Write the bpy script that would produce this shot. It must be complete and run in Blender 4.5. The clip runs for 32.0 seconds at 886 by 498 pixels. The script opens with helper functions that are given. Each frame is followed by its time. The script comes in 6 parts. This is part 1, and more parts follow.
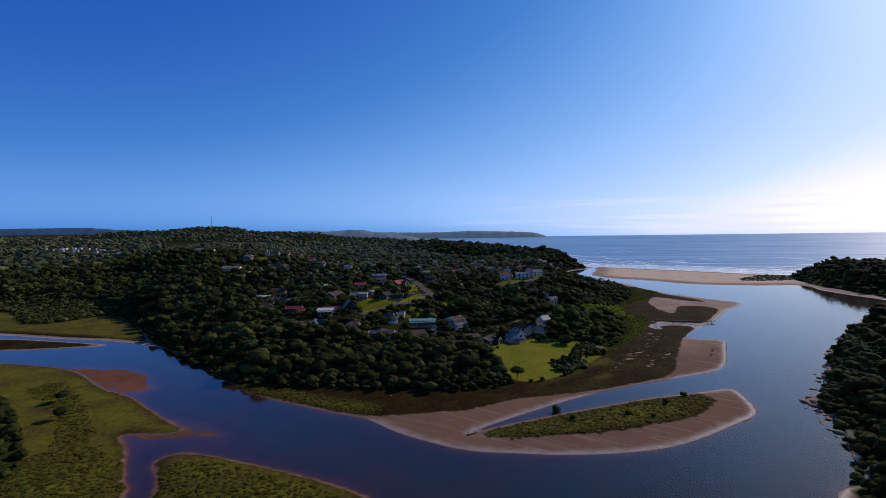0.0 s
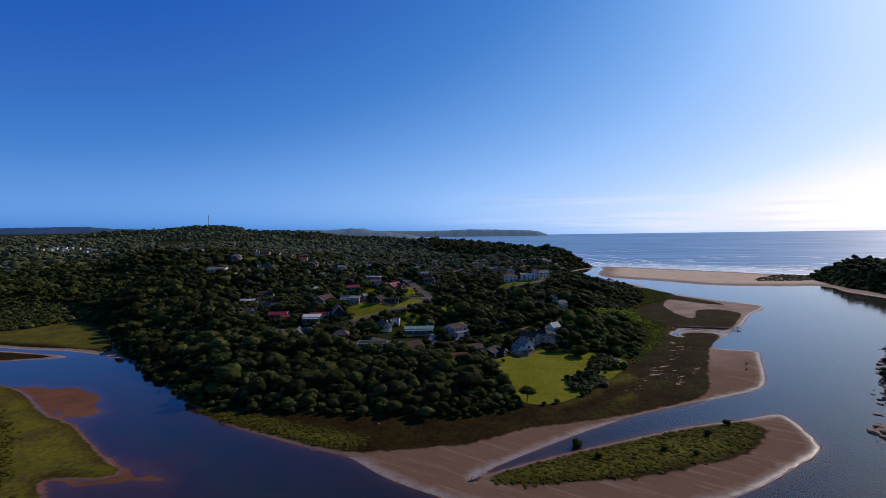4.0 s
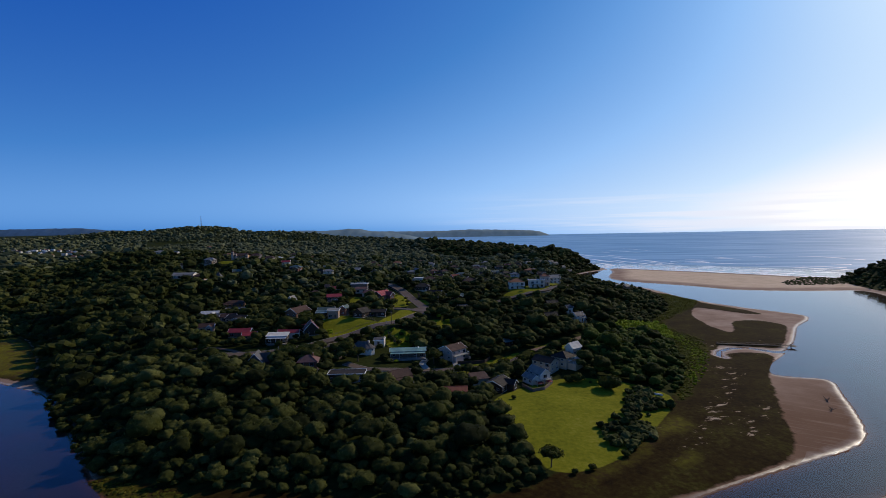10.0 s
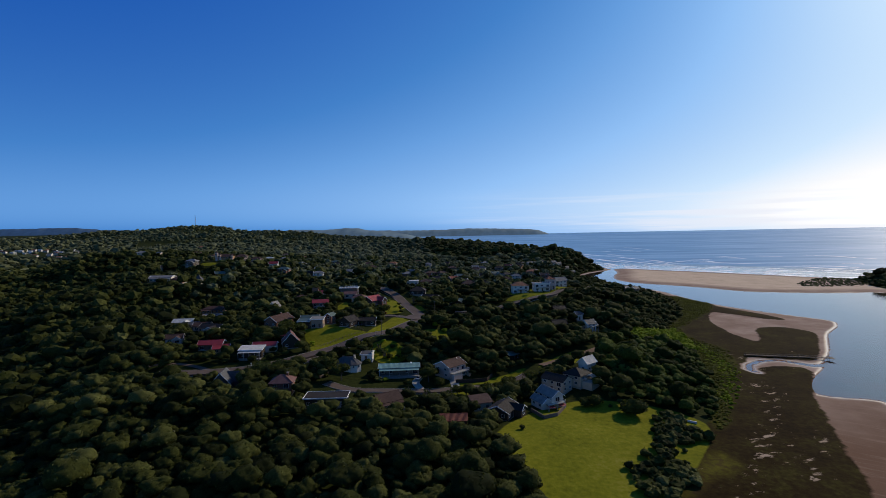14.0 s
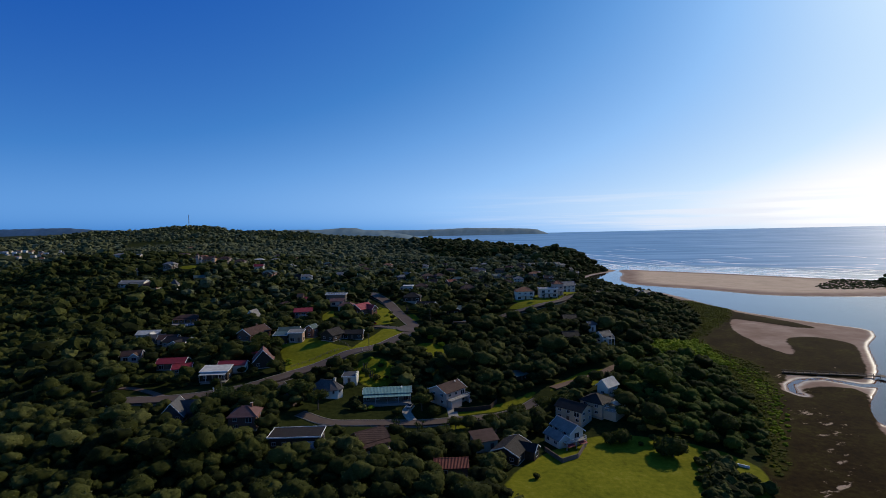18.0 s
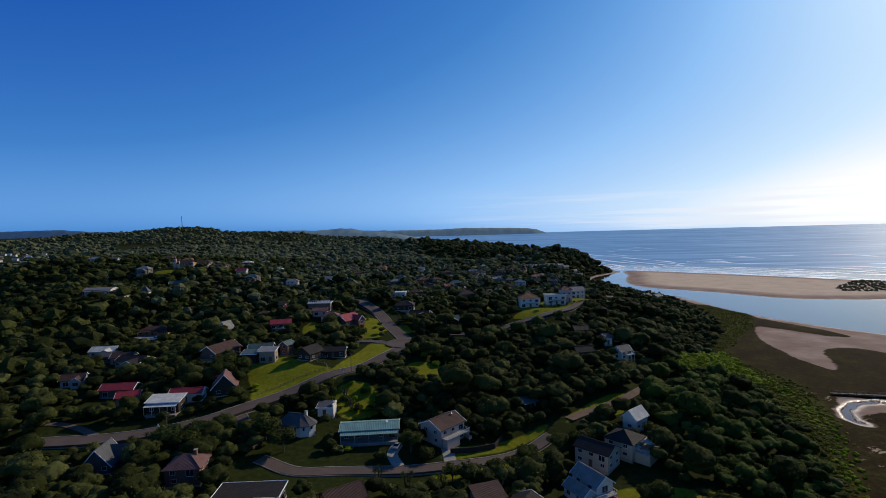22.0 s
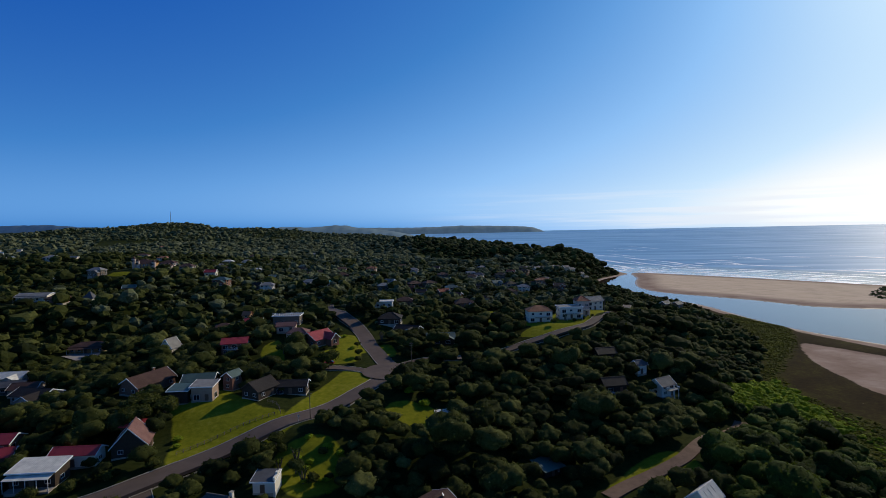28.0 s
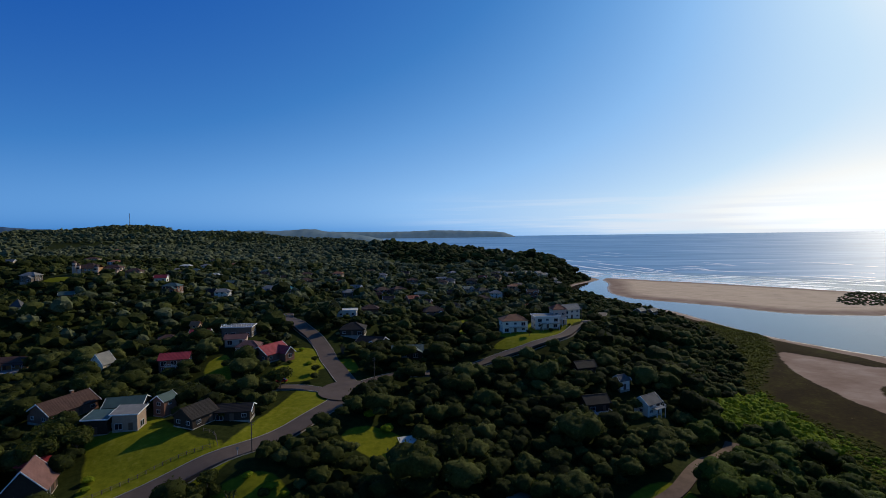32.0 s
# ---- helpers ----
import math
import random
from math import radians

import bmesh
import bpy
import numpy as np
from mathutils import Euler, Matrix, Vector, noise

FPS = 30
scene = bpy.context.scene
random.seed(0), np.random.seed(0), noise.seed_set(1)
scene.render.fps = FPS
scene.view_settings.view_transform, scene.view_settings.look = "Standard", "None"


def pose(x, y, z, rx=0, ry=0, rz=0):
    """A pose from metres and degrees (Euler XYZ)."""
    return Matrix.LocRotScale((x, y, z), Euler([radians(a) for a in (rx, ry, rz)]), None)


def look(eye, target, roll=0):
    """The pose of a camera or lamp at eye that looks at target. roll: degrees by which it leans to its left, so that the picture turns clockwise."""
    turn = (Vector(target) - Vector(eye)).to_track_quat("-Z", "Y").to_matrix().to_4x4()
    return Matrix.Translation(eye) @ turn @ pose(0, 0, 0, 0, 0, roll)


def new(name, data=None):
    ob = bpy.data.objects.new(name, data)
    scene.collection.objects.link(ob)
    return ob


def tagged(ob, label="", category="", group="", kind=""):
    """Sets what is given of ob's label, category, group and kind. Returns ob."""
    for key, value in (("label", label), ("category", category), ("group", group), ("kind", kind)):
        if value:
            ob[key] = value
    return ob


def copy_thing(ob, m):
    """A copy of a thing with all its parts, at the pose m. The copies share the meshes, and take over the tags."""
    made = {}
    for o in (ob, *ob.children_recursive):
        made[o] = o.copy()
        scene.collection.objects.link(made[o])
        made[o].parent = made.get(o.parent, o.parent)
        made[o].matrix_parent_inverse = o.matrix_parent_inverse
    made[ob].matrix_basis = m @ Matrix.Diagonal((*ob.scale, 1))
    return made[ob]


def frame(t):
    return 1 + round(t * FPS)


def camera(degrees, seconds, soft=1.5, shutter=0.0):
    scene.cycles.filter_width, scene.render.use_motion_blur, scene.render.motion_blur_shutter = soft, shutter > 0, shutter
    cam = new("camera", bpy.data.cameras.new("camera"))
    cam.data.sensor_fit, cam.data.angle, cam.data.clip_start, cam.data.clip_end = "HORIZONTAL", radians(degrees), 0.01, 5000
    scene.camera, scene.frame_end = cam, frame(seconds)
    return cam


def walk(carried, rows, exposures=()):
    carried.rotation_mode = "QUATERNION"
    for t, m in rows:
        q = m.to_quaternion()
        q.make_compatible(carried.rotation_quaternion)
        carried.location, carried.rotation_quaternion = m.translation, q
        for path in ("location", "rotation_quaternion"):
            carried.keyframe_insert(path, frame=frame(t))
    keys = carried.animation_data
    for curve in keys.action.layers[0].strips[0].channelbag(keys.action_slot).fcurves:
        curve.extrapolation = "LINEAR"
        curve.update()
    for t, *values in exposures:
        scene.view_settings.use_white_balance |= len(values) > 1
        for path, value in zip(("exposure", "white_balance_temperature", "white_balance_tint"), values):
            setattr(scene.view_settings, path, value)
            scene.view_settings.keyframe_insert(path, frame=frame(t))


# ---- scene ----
cam = camera(82.8, 32.0, soft=0.55)
PATH = [
    (0, (0.869, -5.772, 81.678), (0.773, -3.775, 81.605), -0.7),
    (0.5, (0.952, -1.501, 81.641), (0.857, 0.495, 81.57), -0.8),
    (1, (0.994, 2.73, 81.593), (0.898, 4.726, 81.521), -0.8),
    (1.5, (0.997, 7.025, 81.547), (0.901, 9.021, 81.474), -0.8),
    (2, (0.94, 11.559, 81.49), (0.842, 13.555, 81.415), -0.8),
    (2.5, (0.807, 16.465, 81.431), (0.71, 18.461, 81.354), -0.8),
    (3, (0.64, 21.708, 81.374), (0.542, 23.704, 81.295), -0.8),
    (3.5, (0.523, 27.292, 81.32), (0.424, 29.288, 81.241), -0.8),
    (5.5, (0.525, 50.781, 80.937), (0.425, 52.777, 80.858), -0.8),
    (6, (0.555, 56.621, 80.897), (0.455, 58.617, 80.819), -0.9),
    (6.5, (0.601, 62.417, 80.868), (0.501, 64.413, 80.789), -0.9),
    (7, (0.61, 68.141, 80.851), (0.509, 70.137, 80.773), -0.9),
    (7.5, (0.578, 73.73, 80.833), (0.478, 75.726, 80.755), -0.9),
    (8, (0.515, 79.104, 80.818), (0.416, 81.1, 80.74), -1.0),
    (8.5, (0.457, 84.218, 80.798), (0.359, 86.214, 80.719), -1.0),
    (9, (0.422, 89.083, 80.767), (0.324, 91.079, 80.693), -1.1),
    (9.5, (0.458, 93.775, 80.685), (0.358, 95.771, 80.609), -1.0),
    (10, (0.471, 98.293, 80.61), (0.373, 100.289, 80.532), -1.0),
    (10.5, (0.459, 102.684, 80.553), (0.361, 104.68, 80.474), -0.9),
    (11, (0.409, 107.009, 80.528), (0.311, 109.005, 80.448), -1.0),
    (11.5, (0.313, 111.314, 80.532), (0.217, 113.31, 80.452), -1.0),
    (12, (0.214, 115.656, 80.556), (0.119, 117.652, 80.476), -1.0),
    (12.5, (0.085, 120.046, 80.594), (-0.01, 122.042, 80.513), -1.1),
    (13, (-0.029, 124.5, 80.631), (-0.122, 126.496, 80.553), -1.2),
    (13.5, (-0.009, 129.028, 80.615), (-0.103, 131.025, 80.534), -1.1),
    (14, (0.026, 133.607, 80.605), (-0.066, 135.603, 80.523), -1.1),
    (14.5, (0.017, 138.232, 80.614), (-0.075, 140.228, 80.533), -1.1),
    (16.5, (-0.332, 156.901, 80.914), (-0.422, 158.897, 80.833), -1.1),
    (17, (-0.433, 161.559, 80.956), (-0.521, 163.555, 80.875), -1.1),
    (17.5, (-0.527, 166.199, 80.999), (-0.614, 168.195, 80.917), -1.1),
    (18, (-0.553, 170.871, 81.041), (-0.638, 172.867, 80.957), -1.2),
    (18.5, (-0.522, 175.595, 81.081), (-0.607, 177.591, 80.998), -1.2),
    (19, (-0.45, 180.286, 81.126), (-0.533, 182.283, 81.044), -1.2),
    (19.5, (-0.395, 184.924, 81.144), (-0.479, 186.92, 81.061), -1.3),
    (20, (-0.391, 189.489, 81.162), (-0.473, 191.486, 81.079), -1.3),
    (20.5, (-0.402, 194.064, 81.176), (-0.482, 196.061, 81.093), -1.4),
    (21, (-0.403, 198.674, 81.185), (-0.483, 200.671, 81.103), -1.4),
    (21.5, (-0.374, 203.351, 81.183), (-0.453, 205.347, 81.101), -1.5),
    (22, (-0.329, 208.058, 81.188), (-0.407, 210.055, 81.104), -1.5),
    (22.5, (-0.256, 212.777, 81.213), (-0.332, 214.774, 81.127), -1.4),
    (23, (-0.18, 217.507, 81.246), (-0.256, 219.503, 81.158), -1.2),
    (23.5, (-0.271, 222.028, 81.314), (-0.346, 224.025, 81.228), -1.4),
    (24, (-0.381, 226.499, 81.38), (-0.452, 228.496, 81.293), -1.4),
    (24.5, (-0.493, 230.924, 81.427), (-0.564, 232.921, 81.338), -1.3),
    (25, (-0.561, 235.408, 81.458), (-0.629, 237.405, 81.369), -1.3),
    (25.5, (-0.635, 239.955, 81.473), (-0.703, 241.952, 81.383), -1.2),
    (27.5, (-0.676, 258.568, 81.486), (-0.741, 260.564, 81.393), -1.1),
    (28, (-0.695, 263.353, 81.497), (-0.759, 265.349, 81.403), -1.1),
    (28.5, (-0.824, 267.994, 81.58), (-0.886, 269.991, 81.485), -1.0),
    (29, (-0.899, 272.46, 81.621), (-0.958, 274.457, 81.528), -0.9),
    (29.5, (-0.88, 276.404, 81.588), (-0.938, 278.401, 81.504), -1.0),
    (30, (-0.777, 279.555, 81.489), (-0.805, 281.553, 81.412), -0.9),
    (30.5, (-0.616, 281.625, 81.337), (-0.623, 283.623, 81.262), -0.7),
    (31, (-0.397, 282.725, 81.117), (-0.378, 284.723, 81.041), -0.6),
    (31.5, (-0.081, 283.216, 80.846), (-0.042, 285.214, 80.769), -0.6),
    (32, (0.408, 283.492, 80.595), (0.458, 285.489, 80.518), -0.7),
]
walk(cam, [(t, look(eye, target, roll)) for t, eye, target, roll in PATH],
     exposures=[(0.0, 0.0, 6350, 22), (6.0, 0.0, 6450, 19), (13.0, 0.0, 6600, 14), (19.0, 0.0, 6500, 13), (25.0, 0.0, 6500, 11), (30.0, 0.0, 6500, 10), (32.0, -0.08, 6500, 10)])
# ---------------------------------------------------------------- world, sun
SUN_AZ, SUN_EL = radians(46), radians(28)      # to the right of +y, above the sea
world = bpy.data.worlds.new("sky")
scene.world = world
world.use_nodes = True
wn, wl = world.node_tree.nodes, world.node_tree.links
sky = wn.new("ShaderNodeTexSky")
sky.sky_type, sky.sun_disc = "NISHITA", False
sky.sun_elevation, sky.sun_rotation = SUN_EL, SUN_AZ
sky.altitude, sky.air_density, sky.dust_density, sky.ozone_density = 700, 1.0, 1.15, 4.0
bg = wn["Background"]
bg.inputs["Strength"].default_value = 0.10
deep, lum = wn.new("ShaderNodeGamma"), wn.new("ShaderNodeRGBToBW")
deep.inputs["Gamma"].default_value = 1.08
wl.new(sky.outputs[0], deep.inputs[0])
wl.new(deep.outputs[0], lum.inputs[0])
level = wn.new("ShaderNodeMath")
level.operation = "MULTIPLY"
level.inputs[1].default_value = 0.061
wl.new(lum.outputs[0], level.inputs[0])
hue = wn.new("ShaderNodeValToRGB")
SKY_HUES = [(0.0, (0.006, 0.024, 0.09)), (0.06, (0.013, 0.06, 0.22)), (0.11, (0.011, 0.098, 0.43)), (0.21, (0.052, 0.22, 0.585)), (0.30, (0.13, 0.35, 0.74)), (0.46, (0.28, 0.54, 0.92)), (0.8, (0.59, 0.80, 1.0)), (1.0, (0.97, 1.0, 1.0))]
while len(hue.color_ramp.elements) < len(SKY_HUES):
    hue.color_ramp.elements.new(0.5)
for e, (q, c) in zip(hue.color_ramp.elements, SKY_HUES):
    e.position, e.color = q, (*c, 1)
wl.new(level.outputs[0], hue.inputs[0])
# thin cloud low over the sea
way, split, streak = wn.new("ShaderNodeTexCoord"), wn.new("ShaderNodeSeparateXYZ"), wn.new("ShaderNodeTexNoise")
squash = wn.new("ShaderNodeMapping")
squash.inputs["Scale"].default_value = (2.2, 2.2, 60)
wl.new(way.outputs["Generated"], split.inputs[0])
wl.new(way.outputs["Generated"], squash.inputs[0])
wl.new(squash.outputs[0], streak.inputs["Vector"])
streak.inputs["Scale"].default_value, streak.inputs["Detail"].default_value = 1.6, 5
height, veil, cloud = wn.new("ShaderNodeMapRange"), wn.new("ShaderNodeMapRange"), wn.new("ShaderNodeMix")
height.interpolation_type = veil.interpolation_type = "SMOOTHSTEP"
for node, lims in ((height, (0.085, 0.015, 0.0, 1.0)), (veil, (0.44, 0.66, 0.2, 0.8))):
    for k, v in enumerate(lims):
        node.inputs[k + 1].default_value = v
wl.new(split.outputs[2], height.inputs[0])
wl.new(streak.outputs[0], veil.inputs[0])
both = wn.new("ShaderNodeMath")
both.operation = "MULTIPLY"
east, far_side = wn.new("ShaderNodeMapRange"), wn.new("ShaderNodeMath")
east.interpolation_type, far_side.operation = "SMOOTHSTEP", "MULTIPLY"
for k, v in enumerate((-0.15, 0.45, 0.0, 1.0)):
    east.inputs[k + 1].default_value = v
wl.new(split.outputs[0], east.inputs[0])
wl.new(height.outputs[0], far_side.inputs[0])
wl.new(east.outputs[0], far_side.inputs[1])
wl.new(far_side.outputs[0], both.inputs[0])
wl.new(veil.outputs[0], both.inputs[1])
cloud.data_type = "RGBA"
cloud.inputs[7].default_value = (0.80, 0.86, 0.95, 1)
wl.new(both.outputs[0], cloud.inputs[0])
wl.new(hue.outputs[0], cloud.inputs[6])
over = wn.new("ShaderNodeMath")
over.operation = "MAXIMUM"
over.inputs[1].default_value = 1.0
wl.new(level.outputs[0], over.inputs[0])
gain = wn.new("ShaderNodeVectorMath")
gain.operation = "SCALE"
wl.new(cloud.outputs[2], gain.inputs[0])
tens = wn.new("ShaderNodeMath")
tens.operation = "MULTIPLY"
tens.inputs[1].default_value = 10.0
wl.new(over.outputs[0], tens.inputs[0])
wl.new(tens.outputs[0], gain.inputs["Scale"])
wl.new(gain.outputs[0], bg.inputs[0])
sun = new("sun", bpy.data.lights.new("sun", "SUN"))
sun.data.energy, sun.data.angle, sun.data.color = 3.0, radians(0.6), (1.0, 0.90, 0.70)
SUN_WAY = Vector((math.sin(SUN_AZ) * math.cos(SUN_EL), math.cos(SUN_AZ) * math.cos(SUN_EL), math.sin(SUN_EL)))
sun.matrix_world = look(SUN_WAY * 900, (0, 0, 0))


# ---------------------------------------------------------------- materials
def material(name, rough=0.8, metal=0.0):
    m = bpy.data.materials.new(name)
    m.use_nodes = True
    b = m.node_tree.nodes["Principled BSDF"]
    b.inputs["Roughness"].default_value, b.inputs["Metallic"].default_value = rough, metal
    b.inputs["Specular IOR Level"].default_value = 0.12 if rough > 0.65 else 0.35
    return m, m.node_tree.nodes, m.node_tree.links, b


def ramp(nodes, stops):
    r = nodes.new("ShaderNodeValToRGB")
    while len(r.color_ramp.elements) < len(stops):
        r.color_ramp.elements.new(0.5)
    for e, (p, c) in zip(r.color_ramp.elements, stops):
        e.position, e.color = p, (*c, 1) if len(c) == 3 else c
    return r


def noise_node(nodes, links, scale, detail=4.0, coords="Object", rough=0.6):
    tc, n = nodes.new("ShaderNodeTexCoord"), nodes.new("ShaderNodeTexNoise")
    n.inputs["Scale"].default_value, n.inputs["Detail"].default_value, n.inputs["Roughness"].default_value = scale, detail, rough
    links.new(tc.outputs[coords], n.inputs["Vector"])
    return n


def mixer(nodes, links, fac, a, b, mode="MIX"):
    m = nodes.new("ShaderNodeMix")
    m.data_type, m.blend_type = "RGBA", mode
    for sock, v in ((m.inputs[0], fac), (m.inputs[6], a), (m.inputs[7], b)):
        if isinstance(v, (int, float)):
            sock.default_value = v
        elif isinstance(v, tuple):
            sock.default_value = (*v, 1)
        else:
            links.new(v, sock)
    return m.outputs[2]


def math_node(nodes, links, op, a, b=0.0, c=None, clamp=False):
    m = nodes.new("ShaderNodeMath")
    m.operation, m.use_clamp = op, clamp
    for sock, v in zip(m.inputs, (a, b, c)):
        if v is None:
            continue
        if isinstance(v, (int, float)):
            sock.default_value = v
        else:
            links.new(v, sock)
    return m.outputs[0]


def bump(nodes, links, b, height, strength=0.4, distance=0.05):
    n = nodes.new("ShaderNodeBump")
    n.inputs["Strength"].default_value, n.inputs["Distance"].default_value = strength, distance
    links.new(height, n.inputs["Height"])
    links.new(n.outputs[0], b.inputs["Normal"])


def plain(name, colour, rough=0.8, metal=0.0, scale=1.2, vary=0.25, relief=0.02):
    """A surface of one colour with stains at two scales and a fine relief."""
    m, n, l, b = material(name, rough, metal)
    big, fine = noise_node(n, l, scale * 0.35, 3), noise_node(n, l, scale * 6, 5)
    dark = tuple(c * (1 - vary) for c in colour)
    lite = tuple(min(1, c * (1 + vary * 0.6)) for c in colour)
    r = ramp(n, [(0.3, dark), (0.7, lite)])
    l.new(big.outputs[0], r.inputs[0])
    col = mixer(n, l, 0.35, r.outputs[0], mixer(n, l, fine.outputs[0], dark, lite))
    l.new(col, b.inputs["Base Color"])
    bump(n, l, b, fine.outputs[0], 0.3, relief)
    return m


def ribbed(name, colour, rough, pitch, metal=0.0, axis="X", wave="SIN", relief=0.05):
    """Roof sheeting or tiles: ribs at a pitch in metres, with stains."""
    m, n, l, b = material(name, rough, metal)
    tc, w = n.new("ShaderNodeTexCoord"), n.new("ShaderNodeTexWave")
    w.bands_direction, w.wave_profile = axis, wave
    w.inputs["Scale"].default_value, w.inputs["Distortion"].default_value = 0.314 / pitch, 0.0
    l.new(tc.outputs["Object"], w.inputs["Vector"])
    big, fine = noise_node(n, l, 0.5, 4), noise_node(n, l, 5, 4)
    r = ramp(n, [(0.3, tuple(c * 0.7 for c in colour)), (0.7, tuple(min(1, c * 1.15) for c in colour))])
    l.new(big.outputs[0], r.inputs[0])
    col = mixer(n, l, math_node(n, l, "MULTIPLY", fine.outputs[0], 0.5), r.outputs[0], tuple(c * 0.6 for c in colour))
    l.new(col, b.inputs["Base Color"])
    bump(n, l, b, w.outputs[1], 0.8, relief)
    return m


def foliage(name, stops, tint="tint", fine=1.1, thinness=0.3, glow=(0.075, 0.10, 0.012)):
    """Leaves: colour by crown and by clump, light that comes through, and a relief of leaf tufts."""
    m, n, l, b = material(name, 0.85)
    a = n.new("ShaderNodeAttribute")
    a.attribute_name = tint
    nz = noise_node(n, l, fine, 5, rough=0.75)
    v = math_node(n, l, "MULTIPLY_ADD", nz.outputs[0], 0.95, math_node(n, l, "MULTIPLY_ADD", a.outputs["Fac"], 0.9, -0.46))
    r = ramp(n, stops)
    l.new(v, r.inputs[0])
    l.new(r.outputs[0], b.inputs["Base Color"])
    b.inputs["Specular IOR Level"].default_value = 0.06
    tuft = noise_node(n, l, 1.9, 4, rough=0.7)
    bump(n, l, b, tuft.outputs[0], 0.9, 0.45)
    thin, both = n.new("ShaderNodeBsdfTranslucent"), n.new("ShaderNodeMixShader")
    l.new(mixer(n, l, 0.5, r.outputs[0], glow), thin.inputs[0])
    both.inputs[0].default_value = thinness
    l.new(b.outputs[0], both.inputs[1]), l.new(thin.outputs[0], both.inputs[2])
    l.new(both.outputs[0], n["Material Output"].inputs["Surface"])
    return m


LEAF = foliage("forest leaves", [(0.08, (0.018, 0.023, 0.006)), (0.38, (0.052, 0.059, 0.012)), (0.62, (0.102, 0.107, 0.028)), (0.85, (0.150, 0.152, 0.048)), (1.0, (0.25, 0.235, 0.10))])
LEAF_PALE = foliage("scrub leaves", [(0.1, (0.12, 0.165, 0.010)), (0.5, (0.23, 0.29, 0.016)), (1.0, (0.38, 0.42, 0.04))], thinness=0.45, glow=(0.30, 0.38, 0.02))
LEAF_MID = foliage("green scrub leaves", [(0.08, (0.020, 0.030, 0.005)), (0.38, (0.062, 0.085, 0.012)), (0.62, (0.115, 0.145, 0.025)), (0.85, (0.18, 0.21, 0.05)), (1.0, (0.27, 0.28, 0.10))])
# olive leaves of far trees, colour lightened to imitate aerial haze
LEAF_HAZE = foliage("olive hill scrub paled for haze", [(0.1, (0.065, 0.073, 0.032)), (0.45, (0.140, 0.150, 0.070)), (0.75, (0.215, 0.215, 0.115)), (1.0, (0.31, 0.29, 0.18))])
LEAF_GREY = foliage("garden leaves", [(0.1, (0.035, 0.050, 0.014)), (0.6, (0.065, 0.080, 0.022)), (1.0, (0.12, 0.12, 0.045))])
OLIVE = foliage("olive sedge", [(0.1, (0.050, 0.055, 0.007)), (0.45, (0.085, 0.094, 0.010)), (0.75, (0.13, 0.138, 0.014)), (1.0, (0.19, 0.19, 0.02))], thinness=0.5, glow=(0.10, 0.11, 0.008))
REED = foliage("marsh reeds", [(0.1, (0.085, 0.080, 0.010)), (0.5, (0.130, 0.122, 0.014)), (1.0, (0.20, 0.175, 0.028))], thinness=0.5, glow=(0.16, 0.15, 0.01))
BARK = plain("bark", (0.13, 0.10, 0.075), 0.9, scale=3)
SAND_M = plain("sand", (0.46, 0.33, 0.22), 0.9)
ROCK_M = plain("shore rock", (0.32, 0.19, 0.115), 0.85, scale=2, relief=0.2)
TAR = plain("tar", (0.108, 0.078, 0.060), 0.75, scale=0.6, vary=0.25)
KERB = plain("concrete", (0.36, 0.32, 0.25), 0.85, scale=2)
PAVED = plain("paving", (0.30, 0.26, 0.22), 0.85, scale=2)
DIRT = plain("dirt track", (0.155, 0.10, 0.072), 0.9, scale=1.0, vary=0.35)
WOOD = plain("weathered wood", (0.17, 0.13, 0.10), 0.85, scale=4)

# ---------------------------------------------------------------- plan of the shores
MAIN_SHORE = [(-5000, 560), (-1200, 470), (-700, 430), (-383, 387), (-323, 373), (-277, 366), (-240, 352), (-205, 334), (-168, 298), (-141, 272), (-125, 256), (-103, 238), (-85, 228),
              (-57, 214), (-43, 208), (-29, 195), (-14, 185), (1, 178), (19, 176), (35, 175), (56, 177), (75, 182), (93, 192), (111, 205), (127, 218), (133, 238), (133, 252), (114, 246)]
MAIN_SHORE += [(88, 238), (60, 225), (43, 217), (18, 204), (2, 195), (16, 208), (46, 232), (73, 250), (109, 268), (145, 287), (163, 315), (174, 338), (184, 362), (163, 371), (170, 390),
               (192, 412), (205, 430), (222, 450), (256, 500), (284, 530), (293, 552), (268, 592), (246, 640), (238, 690), (232, 750), (215, 805), (198, 872), (184, 905), (184, 942), (206, 987), (248, 1035)]
MAIN_SHORE += [(264, 1065), (245, 1150), (180, 1400), (60, 1650), (-60, 1900), (-160, 2400), (-280, 2900), (-440, 3350), (-900, 3700), (-1300, 4100), (-1500, 4990), (-5000, 4990)]
LEFT_MARSH = [(-1200, 380), (-420, 322), (-300, 300), (-242, 285), (-192, 248), (-168, 235), (-140, 212), (-118, 195), (-124, 190), (-141, 190), (-128, 174), (-114, 153), (-108, 146), (-106, 138), (-112, 100), (-118, 0), (-118, -600), (-1200, -600)]
MARSH_POINT = [(-112, 166), (-107, 173), (-92, 171), (-70, 163), (-50, 155), (-33, 146), (-28, 138), (-40, 120), (-70, 112), (-92, 130), (-101, 150)]
TONGUE = [(-700, 392), (-370, 374), (-317, 365), (-265, 351), (-295, 340), (-330, 333), (-700, 350)]
